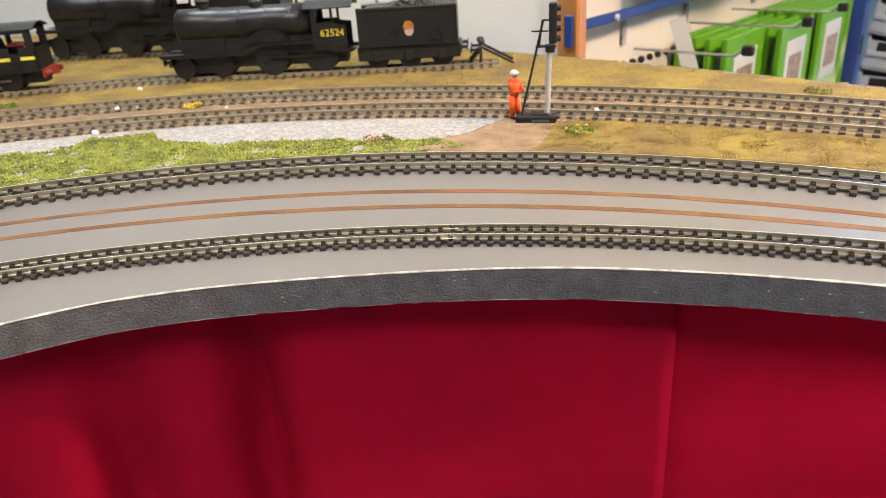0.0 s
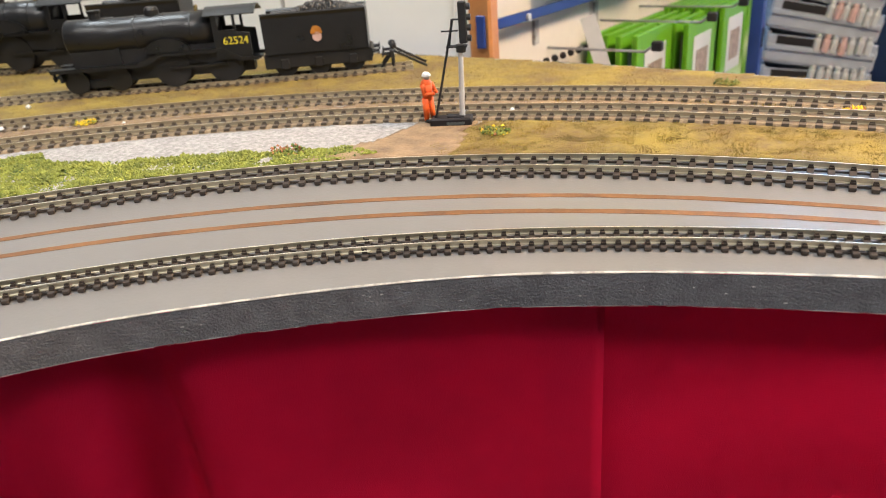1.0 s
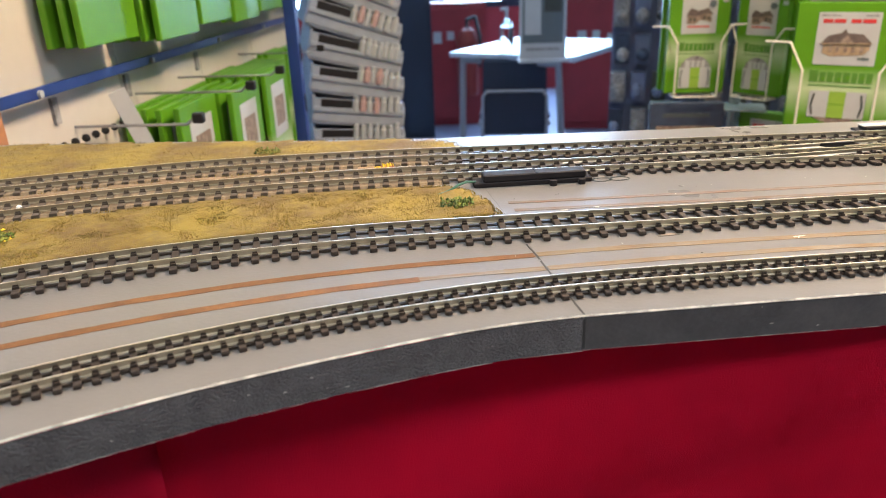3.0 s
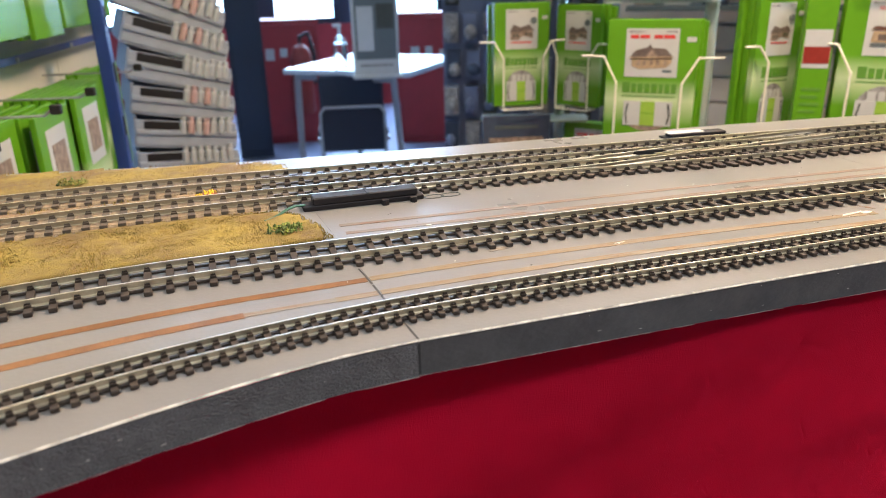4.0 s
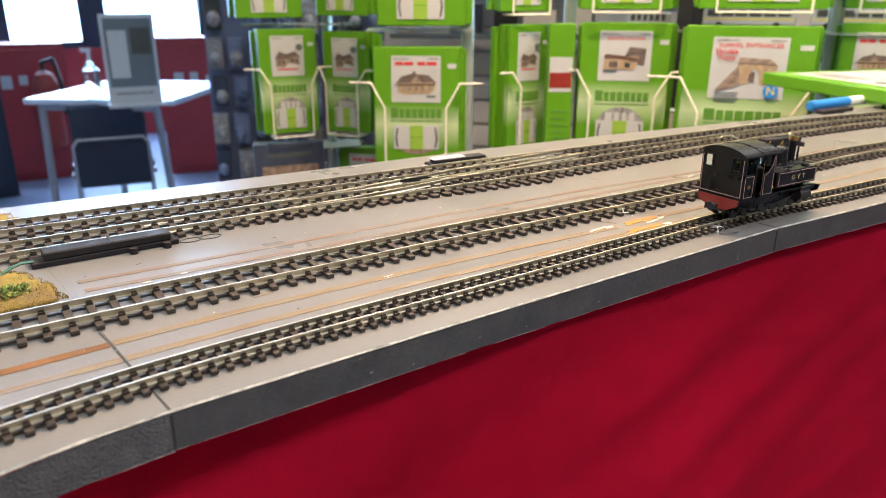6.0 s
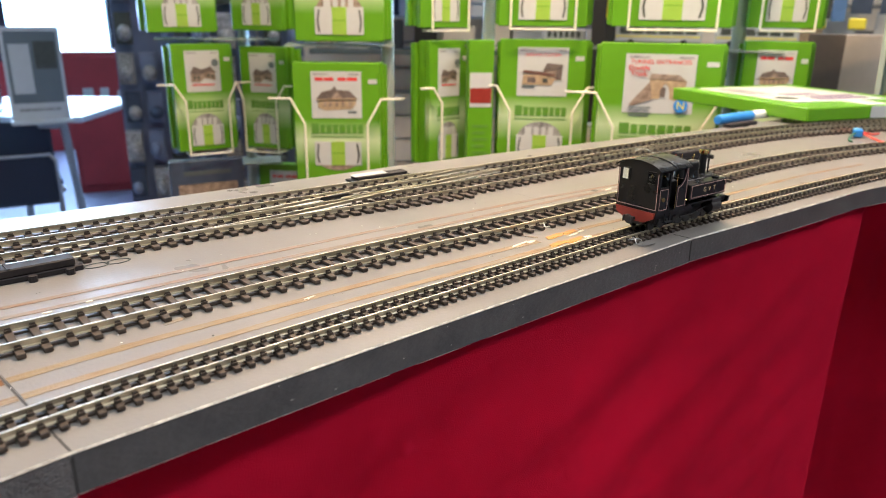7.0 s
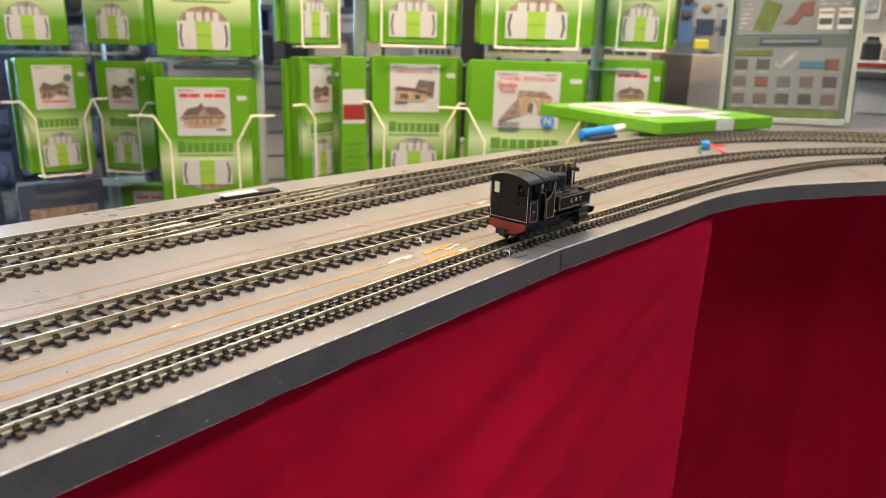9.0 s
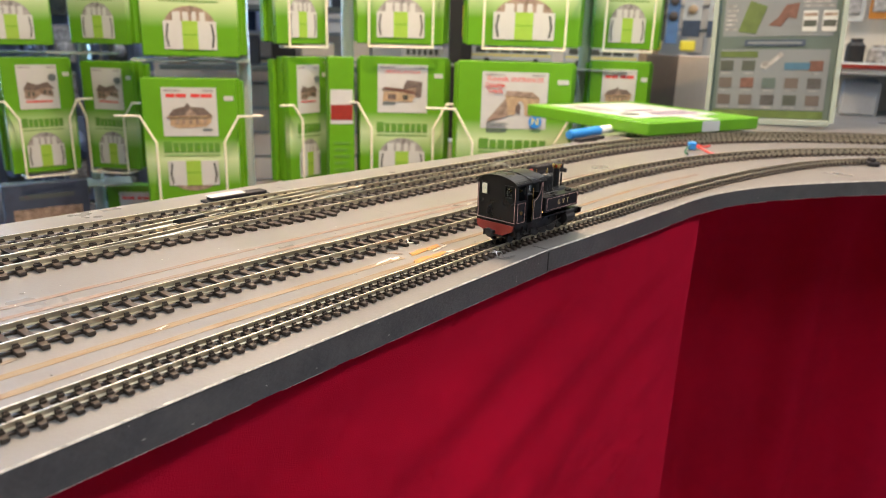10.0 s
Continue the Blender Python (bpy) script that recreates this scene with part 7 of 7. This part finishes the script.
def swatch_sign(m):
    e = thing("swatch_display", m, "grey display board with rows of colour swatches and pictures", "display board")
    w, h = 0.150, 0.330
    part("panel", B(-w / 2, w / 2, 0, 0.006, 0, h, 0.001), "sign_panel", e)
    for za, zb in ((0.016, 0.095), (0.112, 0.165), (0.170, 0.250)):
        part("sheet", B(-w / 2 + 0.008, w / 2 - 0.008, -0.0006, 0, za, zb), "sign_sheet", e)
    part("lime_strip", B(-w / 2 + 0.004, w / 2 - 0.008, -0.0008, 0, 0.005, 0.015), "olive_print", e)
    tones = ["carton_brown", "sign_panel", "dark_print", "coal", "carton_brown"]
    pick = random.Random(6)
    for r in range(3):
        for c in range(5):
            if (r, c) in ((2, 2), (2, 3)):
                continue
            x, z = -0.066 + c * 0.0275, 0.022 + r * 0.0225
            part("swatch", B(x, x + 0.0165, -0.0012, -0.0006, z, z + 0.0135), "terracotta" if (r, c) in ((1, 1), (2, 4)) else pick.choice(tones), e)
            part("caption_bar", B(x + 0.002, x + 0.0145, -0.0009, -0.0006, z - 0.0040, z - 0.0025), "grey_print", e)
    part("swatch_heading", B(-0.067, -0.020, -0.0012, -0.0006, 0.0845, 0.0925), "olive_print", e)
    part("swatch_heading", B(0.014, 0.046, -0.0012, -0.0006, 0.069, 0.078), "muted_blue", e)
    g = bmesh.new()
    prism(g, [(-0.016, 0.072), (-0.008, 0.069), (0.012, 0.088), (0.008, 0.092), (-0.004, 0.080), (-0.014, 0.079)], -0.0012, -0.0006)
    part("picture", g, "grey_print", e)
    part("title_bar", B(-0.038, 0.036, -0.0012, -0.0006, 0.0995, 0.1075), "navy_print", e)
    part("title_bar", B(-0.034, 0.032, -0.0015, -0.0012, 0.1020, 0.1050), "sign_sheet", e)
    g = bmesh.new()
    prism(g, [(-0.048, 0.118), (-0.026, 0.115), (-0.014, 0.150), (-0.036, 0.158)], -0.0012, -0.0006)
    part("picture", g, "olive_print", e)
    g = bmesh.new()
    prism(g, [(-0.012, 0.126), (0.004, 0.124), (0.012, 0.136), (0.022, 0.134), (0.024, 0.154), (0.008, 0.152), (0.000, 0.136)], -0.0012, -0.0006)
    part("picture", g, "terracotta", e)
    for x in (0.030, 0.053):
        part("picture", B(x, x + 0.017, -0.0012, -0.0006, 0.118, 0.144), "card_white", e)
        part("picture", B(x + 0.001, x + 0.016, -0.0016, -0.0012, 0.124, 0.132), "dark_print", e)
        part("picture", B(x + 0.001, x + 0.016, -0.0016, -0.0012, 0.137, 0.141), "brown_print", e)
    for k in range(6):
        part("caption_bar", B(-0.064, -0.050 - 0.003 * (k % 2), -0.0009, -0.0006, 0.120 + 0.006 * k, 0.1225 + 0.006 * k), "grey_print", e)
    for k in range(3):
        part("caption_bar", B(0.028, 0.066 - 0.006 * k, -0.0009, -0.0006, 0.149 + 0.005 * k, 0.1512 + 0.005 * k), "grey_print", e)
    for x, z in ((-0.058, 0.178), (-0.047, 0.184), (-0.036, 0.178)):
        g = bmesh.new()
        ball(g, (x, -0.0006, z), 0.0050, 1.1, 0.1, 0.75, 10, 6)
        part("picture", g, "dark_print", e)
    part("picture", B(-0.010, 0.006, -0.0012, -0.0006, 0.178, 0.190), "purple_print", e)
    part("picture", B(0.036, 0.066, -0.0012, -0.0006, 0.177, 0.189), "olive_print", e)
    for s in (-1, 1):
        part("edge_guard", B(s * (w / 2 + 0.003) - 0.003, s * (w / 2 + 0.003) + 0.003, -0.006, 0.010, 0, h), "frosted", e, "clear edge")
    part("base_strip", B(-w / 2, w / 2, -0.014, 0.010, -0.004, 0.004, 0.001), "frosted", e)
    return e


swatch_sign(seat(75.6, 1.09, 0.0042, 0) @ pose(0, 0, 0, -4, -2, 0))


def pack_rack():
    """Hanging packets and yellow-ended hooks beyond the sign."""
    for az, z, k, pale in ((66.4, 0.10, "dark_print", False), (67.5, 0.105, "dark_print", False), (68.4, 0.10, "sky_print", False), (69.7, 0.115, "card_white", True), (71.4, 0.115, "card_white", True), (73.0, 0.115, "sky_print", True)):
        e = thing("hanging_packet", seat(az, 1.75, z), "small blue and white packet of round parts on a hook" if pale else "narrow dark packet of round parts on a hook", "packet", "hanging packets")
        w = 0.019 if pale else 0.013
        part("card", B(-w, w, 0, 0.003, 0, 0.17, 0.0006), k, e)
        if pale:
            part("footer", B(-w, w, -0.0006, 0, 0.0, 0.035), "navy_print", e, "dark blue printed footer")
            part("header", B(-w, w, -0.0006, 0, 0.150, 0.17), "sky_print", e)
        for r in range(3):
            bm = bmesh.new()
            ball(bm, (0, -0.003, 0.058 + 0.032 * r), 0.011, 1, 0.5, 0.9, 10, 8)
            part("blister", bm, "tan_print" if pale else "carton_brown", e)
    for k, (az, z) in enumerate(((65.0, 0.04), (68.6, 0.07), (71.6, 0.07))):
        tagged(part("price_card", B(-0.03, 0.03, 0, 0.002, 0, 0.05, 0.0004), "card_white", m=seat(az, 1.80, z)), "white price strip behind the hooks", "tag", "price strips")
    for az in (67.2, 69.6, 71.8):
        e = thing("hook_block", seat(az, 1.70, 0.085), "yellow-ended shop hook for hanging packets", "hook", "yellow hooks")
        bm = bmesh.new()
        box(bm, -0.016, 0.016, 0, 0.02, 0, 0.022, 0.003)
        part("end_cap", bm, "yellow", e)


pack_rack()
tagged(part("carton", B(-0.03, 0.03, 0, 0.05, 0, 0.115, 0.001), "carton_brown", m=seat(68.0, 1.45, -0.035)), "brownish grey carton standing behind the kit box", "box", "cartons behind the layout")
tagged(part("carton", B(-0.03, 0.03, 0, 0.05, 0, 0.115, 0.001), "beige", m=seat(70.2, 1.45, -0.035)), "beige carton standing behind the kit box", "box", "cartons behind the layout")


def wall_shelf(m):
    e = thing("wall_shelf", m, "white shop shelf with a grey bin and hanging packets", "shelf", "stocked shop shelves")
    part("board", B(-0.03, 0.55, -0.12, 0.10, 0.060, 0.078, 0.002), "card_white", e)
    part("board", B(-0.03, 0.55, -0.12, 0.10, -0.030, -0.012, 0.002), "card_white", e)
    part("back", B(-0.03, 0.55, 0.10, 0.115, -0.20, 0.50), "panel", e)
    part("red_strip", B(-0.02, 0.55, -0.1235, -0.1205, 0.070, 0.077), "red", e)
    part("bin", B(0.01, 0.07, -0.08, 0.04, -0.011, 0.048, 0.004), "grey_plastic", e, "grey plastic bin")
    part("bin", B(0.10, 0.24, -0.06, 0.06, 0.079, 0.150, 0.004), "matt_black", e, "dark bin")
    return e


SHELF = seat(79.6, 1.55, 0.0)
wall_shelf(SHELF)
for x, w, z, h, k in ((0.005, 0.030, 0.079, 0.040, "matt_black"), (0.040, 0.034, 0.079, 0.030, "grey_print"), (0.080, 0.030, 0.079, 0.046, "matt_black")):
    bm = bmesh.new()
    lathe(bm, [(0.001, 0), (w / 2, 0.001), (w / 2, h * 0.7), (w * 0.32, h * 0.85), (w * 0.32, h), (0.001, h)], (0, 0, 0), 14)
    tagged(part("paint_pot", bm, k, m=SHELF @ pose(x + 0.015, -0.08, z)), "small dark paint pot on the white shelf", "pot", "pots on the shelf")
for x, z, k in ((-0.012, 0.150, "card_white"), (0.030, 0.155, "orange"), (0.072, 0.150, "card_white"), (0.115, 0.152, "pen_blue"), (-0.012, 0.250, "pen_blue"), (0.030, 0.255, "card_white"), (0.072, 0.250, "orange")):
    e = thing("hanging_packet", SHELF @ pose(x + 0.02, 0.06, z), "bright small packet hanging above the white shelf", "packet", "hanging packets")
    part("card", B(-0.017, 0.017, 0, 0.003, 0, 0.085, 0.0006), k, e)
    part("print", B(-0.012, 0.012, -0.004, 0, 0.012, 0.045, 0.002), "grey_print", e)
# black upright with a yellow cap between the racks
post = thing("rack_post", seat(52.5, 1.50, 0), "black square upright with a yellow edge behind the racks", "post", "posts of the spinner racks")
part("upright", B(-0.013, 0.013, -0.013, 0.013, FLOOR_Z, 0.5, 0.001), "matt_black", post)
part("edge_strip", B(0.0135, 0.0165, -0.004, 0.004, 0.10, 0.16), "yellow", post)


def coil(m, k, label):
    e = thing("loose_part", m, label, "loose part", "loose parts on the board")
    bm = bmesh.new()
    box(bm, -0.012, 0.018, -0.008, 0.008, 0, 0.006, 0.001)
    ball(bm, (0.0, 0, 0.009), 0.005, 1.2, 1, 0.7, 10, 8)
    ball(bm, (0.012, 0.002, 0.008), 0.004, 1, 1, 0.8, 10, 8)
    part("body", bm, k, e)
    return e


coil(pose(0.742, -0.080, 0.0002, 0, 0, 20) @ Matrix.Scale(0.6, 4), "plastic", "small dark coupling part lying on the board")

# ---------------------------------------------------------------- left-hand gondola with hanging kit packs

GA, GB = Vector((-0.343, 0.337, 0)), Vector((-0.222, 1.17, 0))
GD = (GB - GA).normalized()
GYAW = math.degrees(math.atan2(GD.y, GD.x))


def gon(u, out, z, turn=0):
    """A place along the gondola's face: u metres from the post, out metres in front of it."""
    p = GA + GD * u + Vector((GD.y, -GD.x, 0)) * out
    return pose(p.x, p.y, z, 0, 0, GYAW + turn)


GL = (GB - GA).length
g = thing("gondola_display", gon(0, 0, 0), "grey-white gondola back panel for hanging goods", "shop fixture")
for i in range(4):
    part("panel", B(GL * i / 4, GL * (i + 1) / 4 - 0.002, 0.0, 0.012, FLOOR_Z, 1.2), "panel", g)
for u in (0.085, 0.215, 0.40):
    part("slot", B(u, u + 0.008, -0.0030, 0.0002, -0.010, 0.012), "grey_print", g, "dark bracket clip")
b = thing("shelf_rail", gon(0, 0, 0), "blue steel shelf rail bolted along the gondola", "shop fixture")
bm = bmesh.new()
box(bm, -0.012, GL - 0.02, -0.016, -0.013, 0.0175, 0.0260)
box(bm, -0.012, GL - 0.02, -0.016, -0.008, 0.0175, 0.0190)
part("rail", bm, "blue_steel", b)
part("end_plate", B(-0.0225, -0.0195, -0.017, -0.009, 0.006, 0.032, 0.0005), "blue_steel", b)
for i in range(4):
    bm = bmesh.new()
    tube(bm, (0.05 + i * 0.2, -0.015, 0.021), (0.05 + i * 0.2, -0.0185, 0.021), 0.003, seg=10)
    part("bolt", bm, "card_white", b)
bp = thing("gondola_column", pose(-0.177, 0.862, 0, 0, 0, GYAW), "blue steel upright at the end of the gondola", "shop fixture")
part("upright", B(-0.009, 0.009, -0.008, 0.008, FLOOR_Z, 1.2, 0.001), "blue_steel", bp)
bm = bmesh.new()
for i in range(30):
    box(bm, -0.003, 0.003, -0.0092, -0.0078, FLOOR_Z + 0.05 + i * 0.07, FLOOR_Z + 0.075 + i * 0.07)
part("slots", bm, "matt_black", bp)


def hung_pack(u, out, z, w, h, label):
    e = thing("hanging_kit", gon(u, out, z), label, "kit pack", "lime green packs hung on the gondola")
    part("carton", B(-w / 2, w / 2, 0, 0.006, -h, 0, 0.0008), "lime_pack", e)
    part("label", B(-w * 0.3, w * 0.3, -0.0006, 0, -h * 0.5, -h * 0.1), "card_white", e)
    part("picture", B(-w * 0.2, w * 0.2, -0.0010, -0.0006, -h * 0.42, -h * 0.2), "brown_print", e)
    return e


def hook(u, z, ln, label):
    e = thing("shop_hook", gon(u, 0, z), label, "hook", "chrome shop hooks")
    bm = bmesh.new()
    bent(bm, [(0, 0, 0.012), (0, -ln, 0.012), (0, -ln - 0.01, 0.02)], 0.0013)
    part("rod", bm, "chrome", e)
    part("tip", B(-0.0035, 0.0035, -ln - 0.016, -ln - 0.006, 0.013, 0.022, 0.0012), "matt_black", e)
    return e


for c, u in enumerate((0.235, 0.345, 0.455, 0.565, 0.675, 0.785)):
    for k in range((4, 5, 8, 5, 2, 2)[c]):
        hung_pack(u + 0.004 * (k % 2), 0.014 + (0.016 if c < 2 else 0.0098) * k, -0.018 - 0.004 * (c % 2), 0.100, 0.170, "lime green pack hanging from a gondola hook")
    if c in (0, 1, 3):
        hook(u, -0.022, 0.110, "chrome hook with a black tip on the gondola")
for c, u in enumerate((0.135, 0.245, 0.355, 0.465, 0.575, 0.685, 0.795)):
    for k in range((3, 4, 4, 4, 4, 2, 2)[c]):
        hung_pack(u + 0.004 * (k % 2), 0.014 + 0.013 * k, 0.215 - 0.006 * (c % 2), 0.098, 0.165, "lime green pack hanging on the upper row")
hook(0.115, -0.030, 0.10, "chrome hook with a black tip on the gondola")
tagged(part("price_card", B(-0.0075, 0.0075, -0.001, 0.001, -0.054, 0.0), "card_white", m=gon(0.130, 0.035, 0.010, -55) @ pose(0, 0, 0, 0, -18, 0)), "white price card hanging askew from a hook", "tag")
for i in range(8):
    bm = bmesh.new()
    lathe(bm, [(0.0018, 0), (0.0034, 0.001), (0.0034, 0.003), (0.0018, 0.004)], (0, 0, 0), 12, "X")
    tagged(part("hook_stop", bm, "matt_black", m=gon(0.075 + i * 0.017, 0.010, -0.026 - 0.0005 * i)), "small black hook stop on a wire", "hook", "chrome shop hooks")
# ---------------------------------------------------------------- leaning stack of grey trays


def tray(m, w, d, h, seed):
    e = thing("storage_tray", m, "grey plastic tray with small goods, leaning in a tall stack", "tray", "stack of grey trays")
    bm = bmesh.new()
    box(bm, 0, w, 0, d, 0, 0.004)
    box(bm, 0, w, -0.003, 0.003, 0.004, h * 0.92, 0.001)
    box(bm, 0, w, d - 0.003, d + 0.003, 0.004, h, 0.001)
    box(bm, -0.003, 0.003, 0, d, 0.004, h, 0.001)
    box(bm, w - 0.003, w + 0.003, 0, d, 0.004, h * 0.75, 0.001)
    box(bm, 0, w, -0.008, 0.0, h * 0.45, h * 0.62, 0.001)
    part("body", bm, "grey_plastic", e)
    part("slot", B(w * 0.08, w * 0.70, -0.0042, -0.0028, h * 0.62, h * 0.90), "matt_black", e, "dark open slot")
    rnd = random.Random(seed)
    start = rnd.uniform(0.42, 0.58)
    for i in range(7):
        x = w * (start + (0.99 - start) * i / 7)
        bm = bmesh.new()
        lathe(bm, [(0.0005, 0), (0.0062, 0.0005), (0.0066, 0.020), (0.0048, 0.024), (0.0050, 0.030), (0.0005, 0.031)], (x, -0.004 - 0.004 * (i % 2), h * rnd.uniform(0.50, 0.60)), 10)
        part("jar", bm, "lining" if i in (1, 3) and seed % 3 else "card_white", e)
    return e


for i in range(10):
    zl = -0.43 + 0.062 * i
    tray(seat(-7.0 + 0.05 * i, 1.42, zl, 2) @ pose(0, 0, 0, 0, max(4, 7 + 13 * (zl + 0.2) / 0.23), 0), 0.180, 0.22, 0.054, i)
tagged(part("tray_stand", B(-0.02, 0.20, 0.02, 0.24, FLOOR_Z, -0.46, 0.002), "grey_plastic", m=seat(-7.0, 1.42, 0, 2)), "grey stand below the stack of trays", "stand")

# ---------------------------------------------------------------- table, chair and far end of the shop


def shop_table(m):
    e = thing("table", m, "pale grey square table with tubular steel legs", "table")
    w, d, h = 0.66, 0.74, 0.74
    part("tabletop", B(0, w, 0, d, h - 0.025, h, 0.004), "table", e)
    for x, y, dx in ((0.05, 0.05, -0.02), (w - 0.10, 0.05, 0.05), (0.05, d - 0.05, -0.02), (w - 0.05, d - 0.05, 0.05)):
        bm = bmesh.new()
        bent(bm, [(x + 0.10 * (1 if x < 0.3 else -1), y, h - 0.04), (x, y, h - 0.04), (x + dx, y, 0.0)], 0.016, 10)
        part("leg", bm, "chrome", e)
    return e


TAB = pose(0.28, 3.42, FLOOR_Z, 0, 0, -38)
shop_table(TAB)


def shop_chair(m):
    e = thing("chair", m, "dark blue padded chair with grey tubular frame at the table", "chair")
    part("seat", B(-0.17, 0.17, -0.20, 0.18, 0.42, 0.46, 0.012), "dark_blue", e)
    part("backrest", B(-0.15, 0.15, 0.190, 0.225, 0.36, 0.72, 0.012), "dark_blue", e)
    bm = bmesh.new()
    bent(bm, [(-0.155, 0.26, 0), (-0.15, 0.245, 0.55), (-0.13, 0.240, 0.575), (0.13, 0.240, 0.575), (0.15, 0.245, 0.55), (0.155, 0.26, 0)], 0.007)
    part("back_frame", bm, "chrome", e)
    for s in (-1, 1):
        bm = bmesh.new()
        bent(bm, [(s * 0.17, -0.20, 0), (s * 0.165, -0.18, 0.41), (s * 0.165, 0.20, 0.41)], 0.010)
        part("leg", bm, "chrome", e)
    return e


shop_chair(seat(10.0, 3.66, FLOOR_Z, 180))


def notice(m):
    e = thing("notice_board", m, "white-framed grey notice standing on the table", "sign")
    part("frame", B(-0.098, 0.098, 0, 0.02, 0, 0.35, 0.004), "card_white", e)
    part("sheet", B(-0.086, 0.086, -0.001, 0, 0.075, 0.335), "sheet_grey", e)
    part("print", B(-0.076, -0.008, -0.002, -0.001, 0.11, 0.29), "card_white", e)
    part("print", B(0.006, 0.078, -0.002, -0.001, 0.20, 0.30), "dark_print", e)
    part("caption_bar", B(-0.07, 0.07, -0.0012, -0.0002, 0.045, 0.055), "grey_print", e)
    part("foot", B(-0.104, 0.104, -0.05, 0.06, 0, 0.012, 0.002), "card_white", e)
    return e


notice(seat(12.1, 3.16, FLOOR_Z + 0.742, 4))


def bottle(m):
    e = thing("bottle", m, "clear hand-gel bottle standing on the table", "bottle")
    bm = bmesh.new()
    lathe(bm, [(0.001, 0), (0.032, 0.002), (0.034, 0.01), (0.034, 0.11), (0.016, 0.14), (0.012, 0.15), (0.001, 0.15)], (0, 0, 0), 18)
    part("body", bm, "acrylic", e)
    bm = bmesh.new()
    tube(bm, (0, 0, 0.15), (0, 0, 0.19), 0.008, seg=10)
    box(bm, -0.03, 0.01, -0.008, 0.008, 0.185, 0.20, 0.002)
    part("pump", bm, "card_white", e)
    return e


bottle(seat(9.4, 3.55, FLOOR_Z + 0.742))
# red cupboards and dark door beyond the table
for az, d, w, z1, k, lab in ((5.2, 5.4, 0.52, 0.02, "red_wall", "dark red cupboard below the windows"), (16.2, 5.2, 0.42, 0.05, "red_wall", "dark red cupboard below the windows"), (2.5, 5.0, 0.22, 1.55, "dark_blue", "dark blue door panel beside the red cupboard")):
    e = thing("cupboard", seat(az, d, FLOOR_Z), lab, "cupboard", "far cupboards")
    h = z1 - FLOOR_Z - 0.20
    part("body", B(-w / 2, w / 2, 0, 0.35 if k == "red_wall" else 0.05, 0, h, 0.003), k, e)
    part("door", B(-w / 2 + 0.02, w / 2 - 0.02, -0.018, 0.0, 0.05, h - 0.03, 0.003), k, e)
    bm = bmesh.new()
    tube(bm, (w / 2 - 0.08, -0.035, h * 0.55), (w / 2 - 0.08, -0.035, h * 0.70), 0.008, seg=8)
    part("handle", bm, "steel", e)
    if k == "red_wall":
        for x, z, pw, ph in ((-0.12, 0.60, 0.06, 0.08), (-0.02, 0.62, 0.05, 0.06), (0.08, 0.58, 0.05, 0.08)):
            part("notice", B(x, x + pw, -0.0205, -0.0185, z, z + ph), "card_white", e, "small white paper notice")
ext = thing("fire_extinguisher", seat(6.5, 5.2, FLOOR_Z + 0.25), "red fire extinguisher by the far wall", "extinguisher")
bm = bmesh.new()
lathe(bm, [(0.01, 0), (0.07, 0.005), (0.075, 0.03), (0.075, 0.38), (0.05, 0.45), (0.02, 0.47), (0.001, 0.47)], (0, 0, 0), 18)
part("cylinder", bm, "red", ext)
bm = bmesh.new()
bent(bm, [(0, 0, 0.47), (0, 0, 0.52), (0.06, 0, 0.54), (0.09, 0, 0.40), (0.085, 0, 0.20)], 0.012)
part("hose", bm, "matt_black", ext)


def hanging_stand(az, d, w, label, seed):
    """Pale stand hung with rows of dark glossy blister packets."""
    e = thing("blister_stand", seat(az, d, FLOOR_Z), label, "display stand", "stands of hanging packets")
    part("panel", B(-w / 2, w / 2, 0.10, 0.12, 0, 1.9), "stand_blue", e)
    rnd = random.Random(seed)
    nc = int(w / 0.068)
    for r in range(13):
        for c in range(nc):
            if rnd.random() < 0.14:
                continue
            x, z = -w / 2 + (c + 0.5) * w / nc + rnd.uniform(-0.006, 0.006), 0.12 + r * 0.132
            card = part("packet", B(x - 0.026, x + 0.026, 0.040 + rnd.uniform(-0.03, 0.03), 0.085, z, z + 0.105, 0.002), rnd.choice(["dark_print", "navy_print", "stand_blue", "grey_print"]), e)
            bm = bmesh.new()
            ball(bm, (x + rnd.uniform(-0.006, 0.006), 0.020, z + 0.038), 0.022, rnd.uniform(0.8, 1.15), 1.1, rnd.uniform(0.8, 1.5), 10, 8)
            part("blister", bm, rnd.choice(["grey_print", "dark_blue", "dark_print", "navy_print", "stand_blue"]), card)
    return e


hanging_stand(20.9, 2.7, 0.36, "pale stand hung with dark glossy blister packets", 2)
hanging_stand(26.5, 2.4, 0.36, "pale stand hung with dark glossy blister packets", 3)
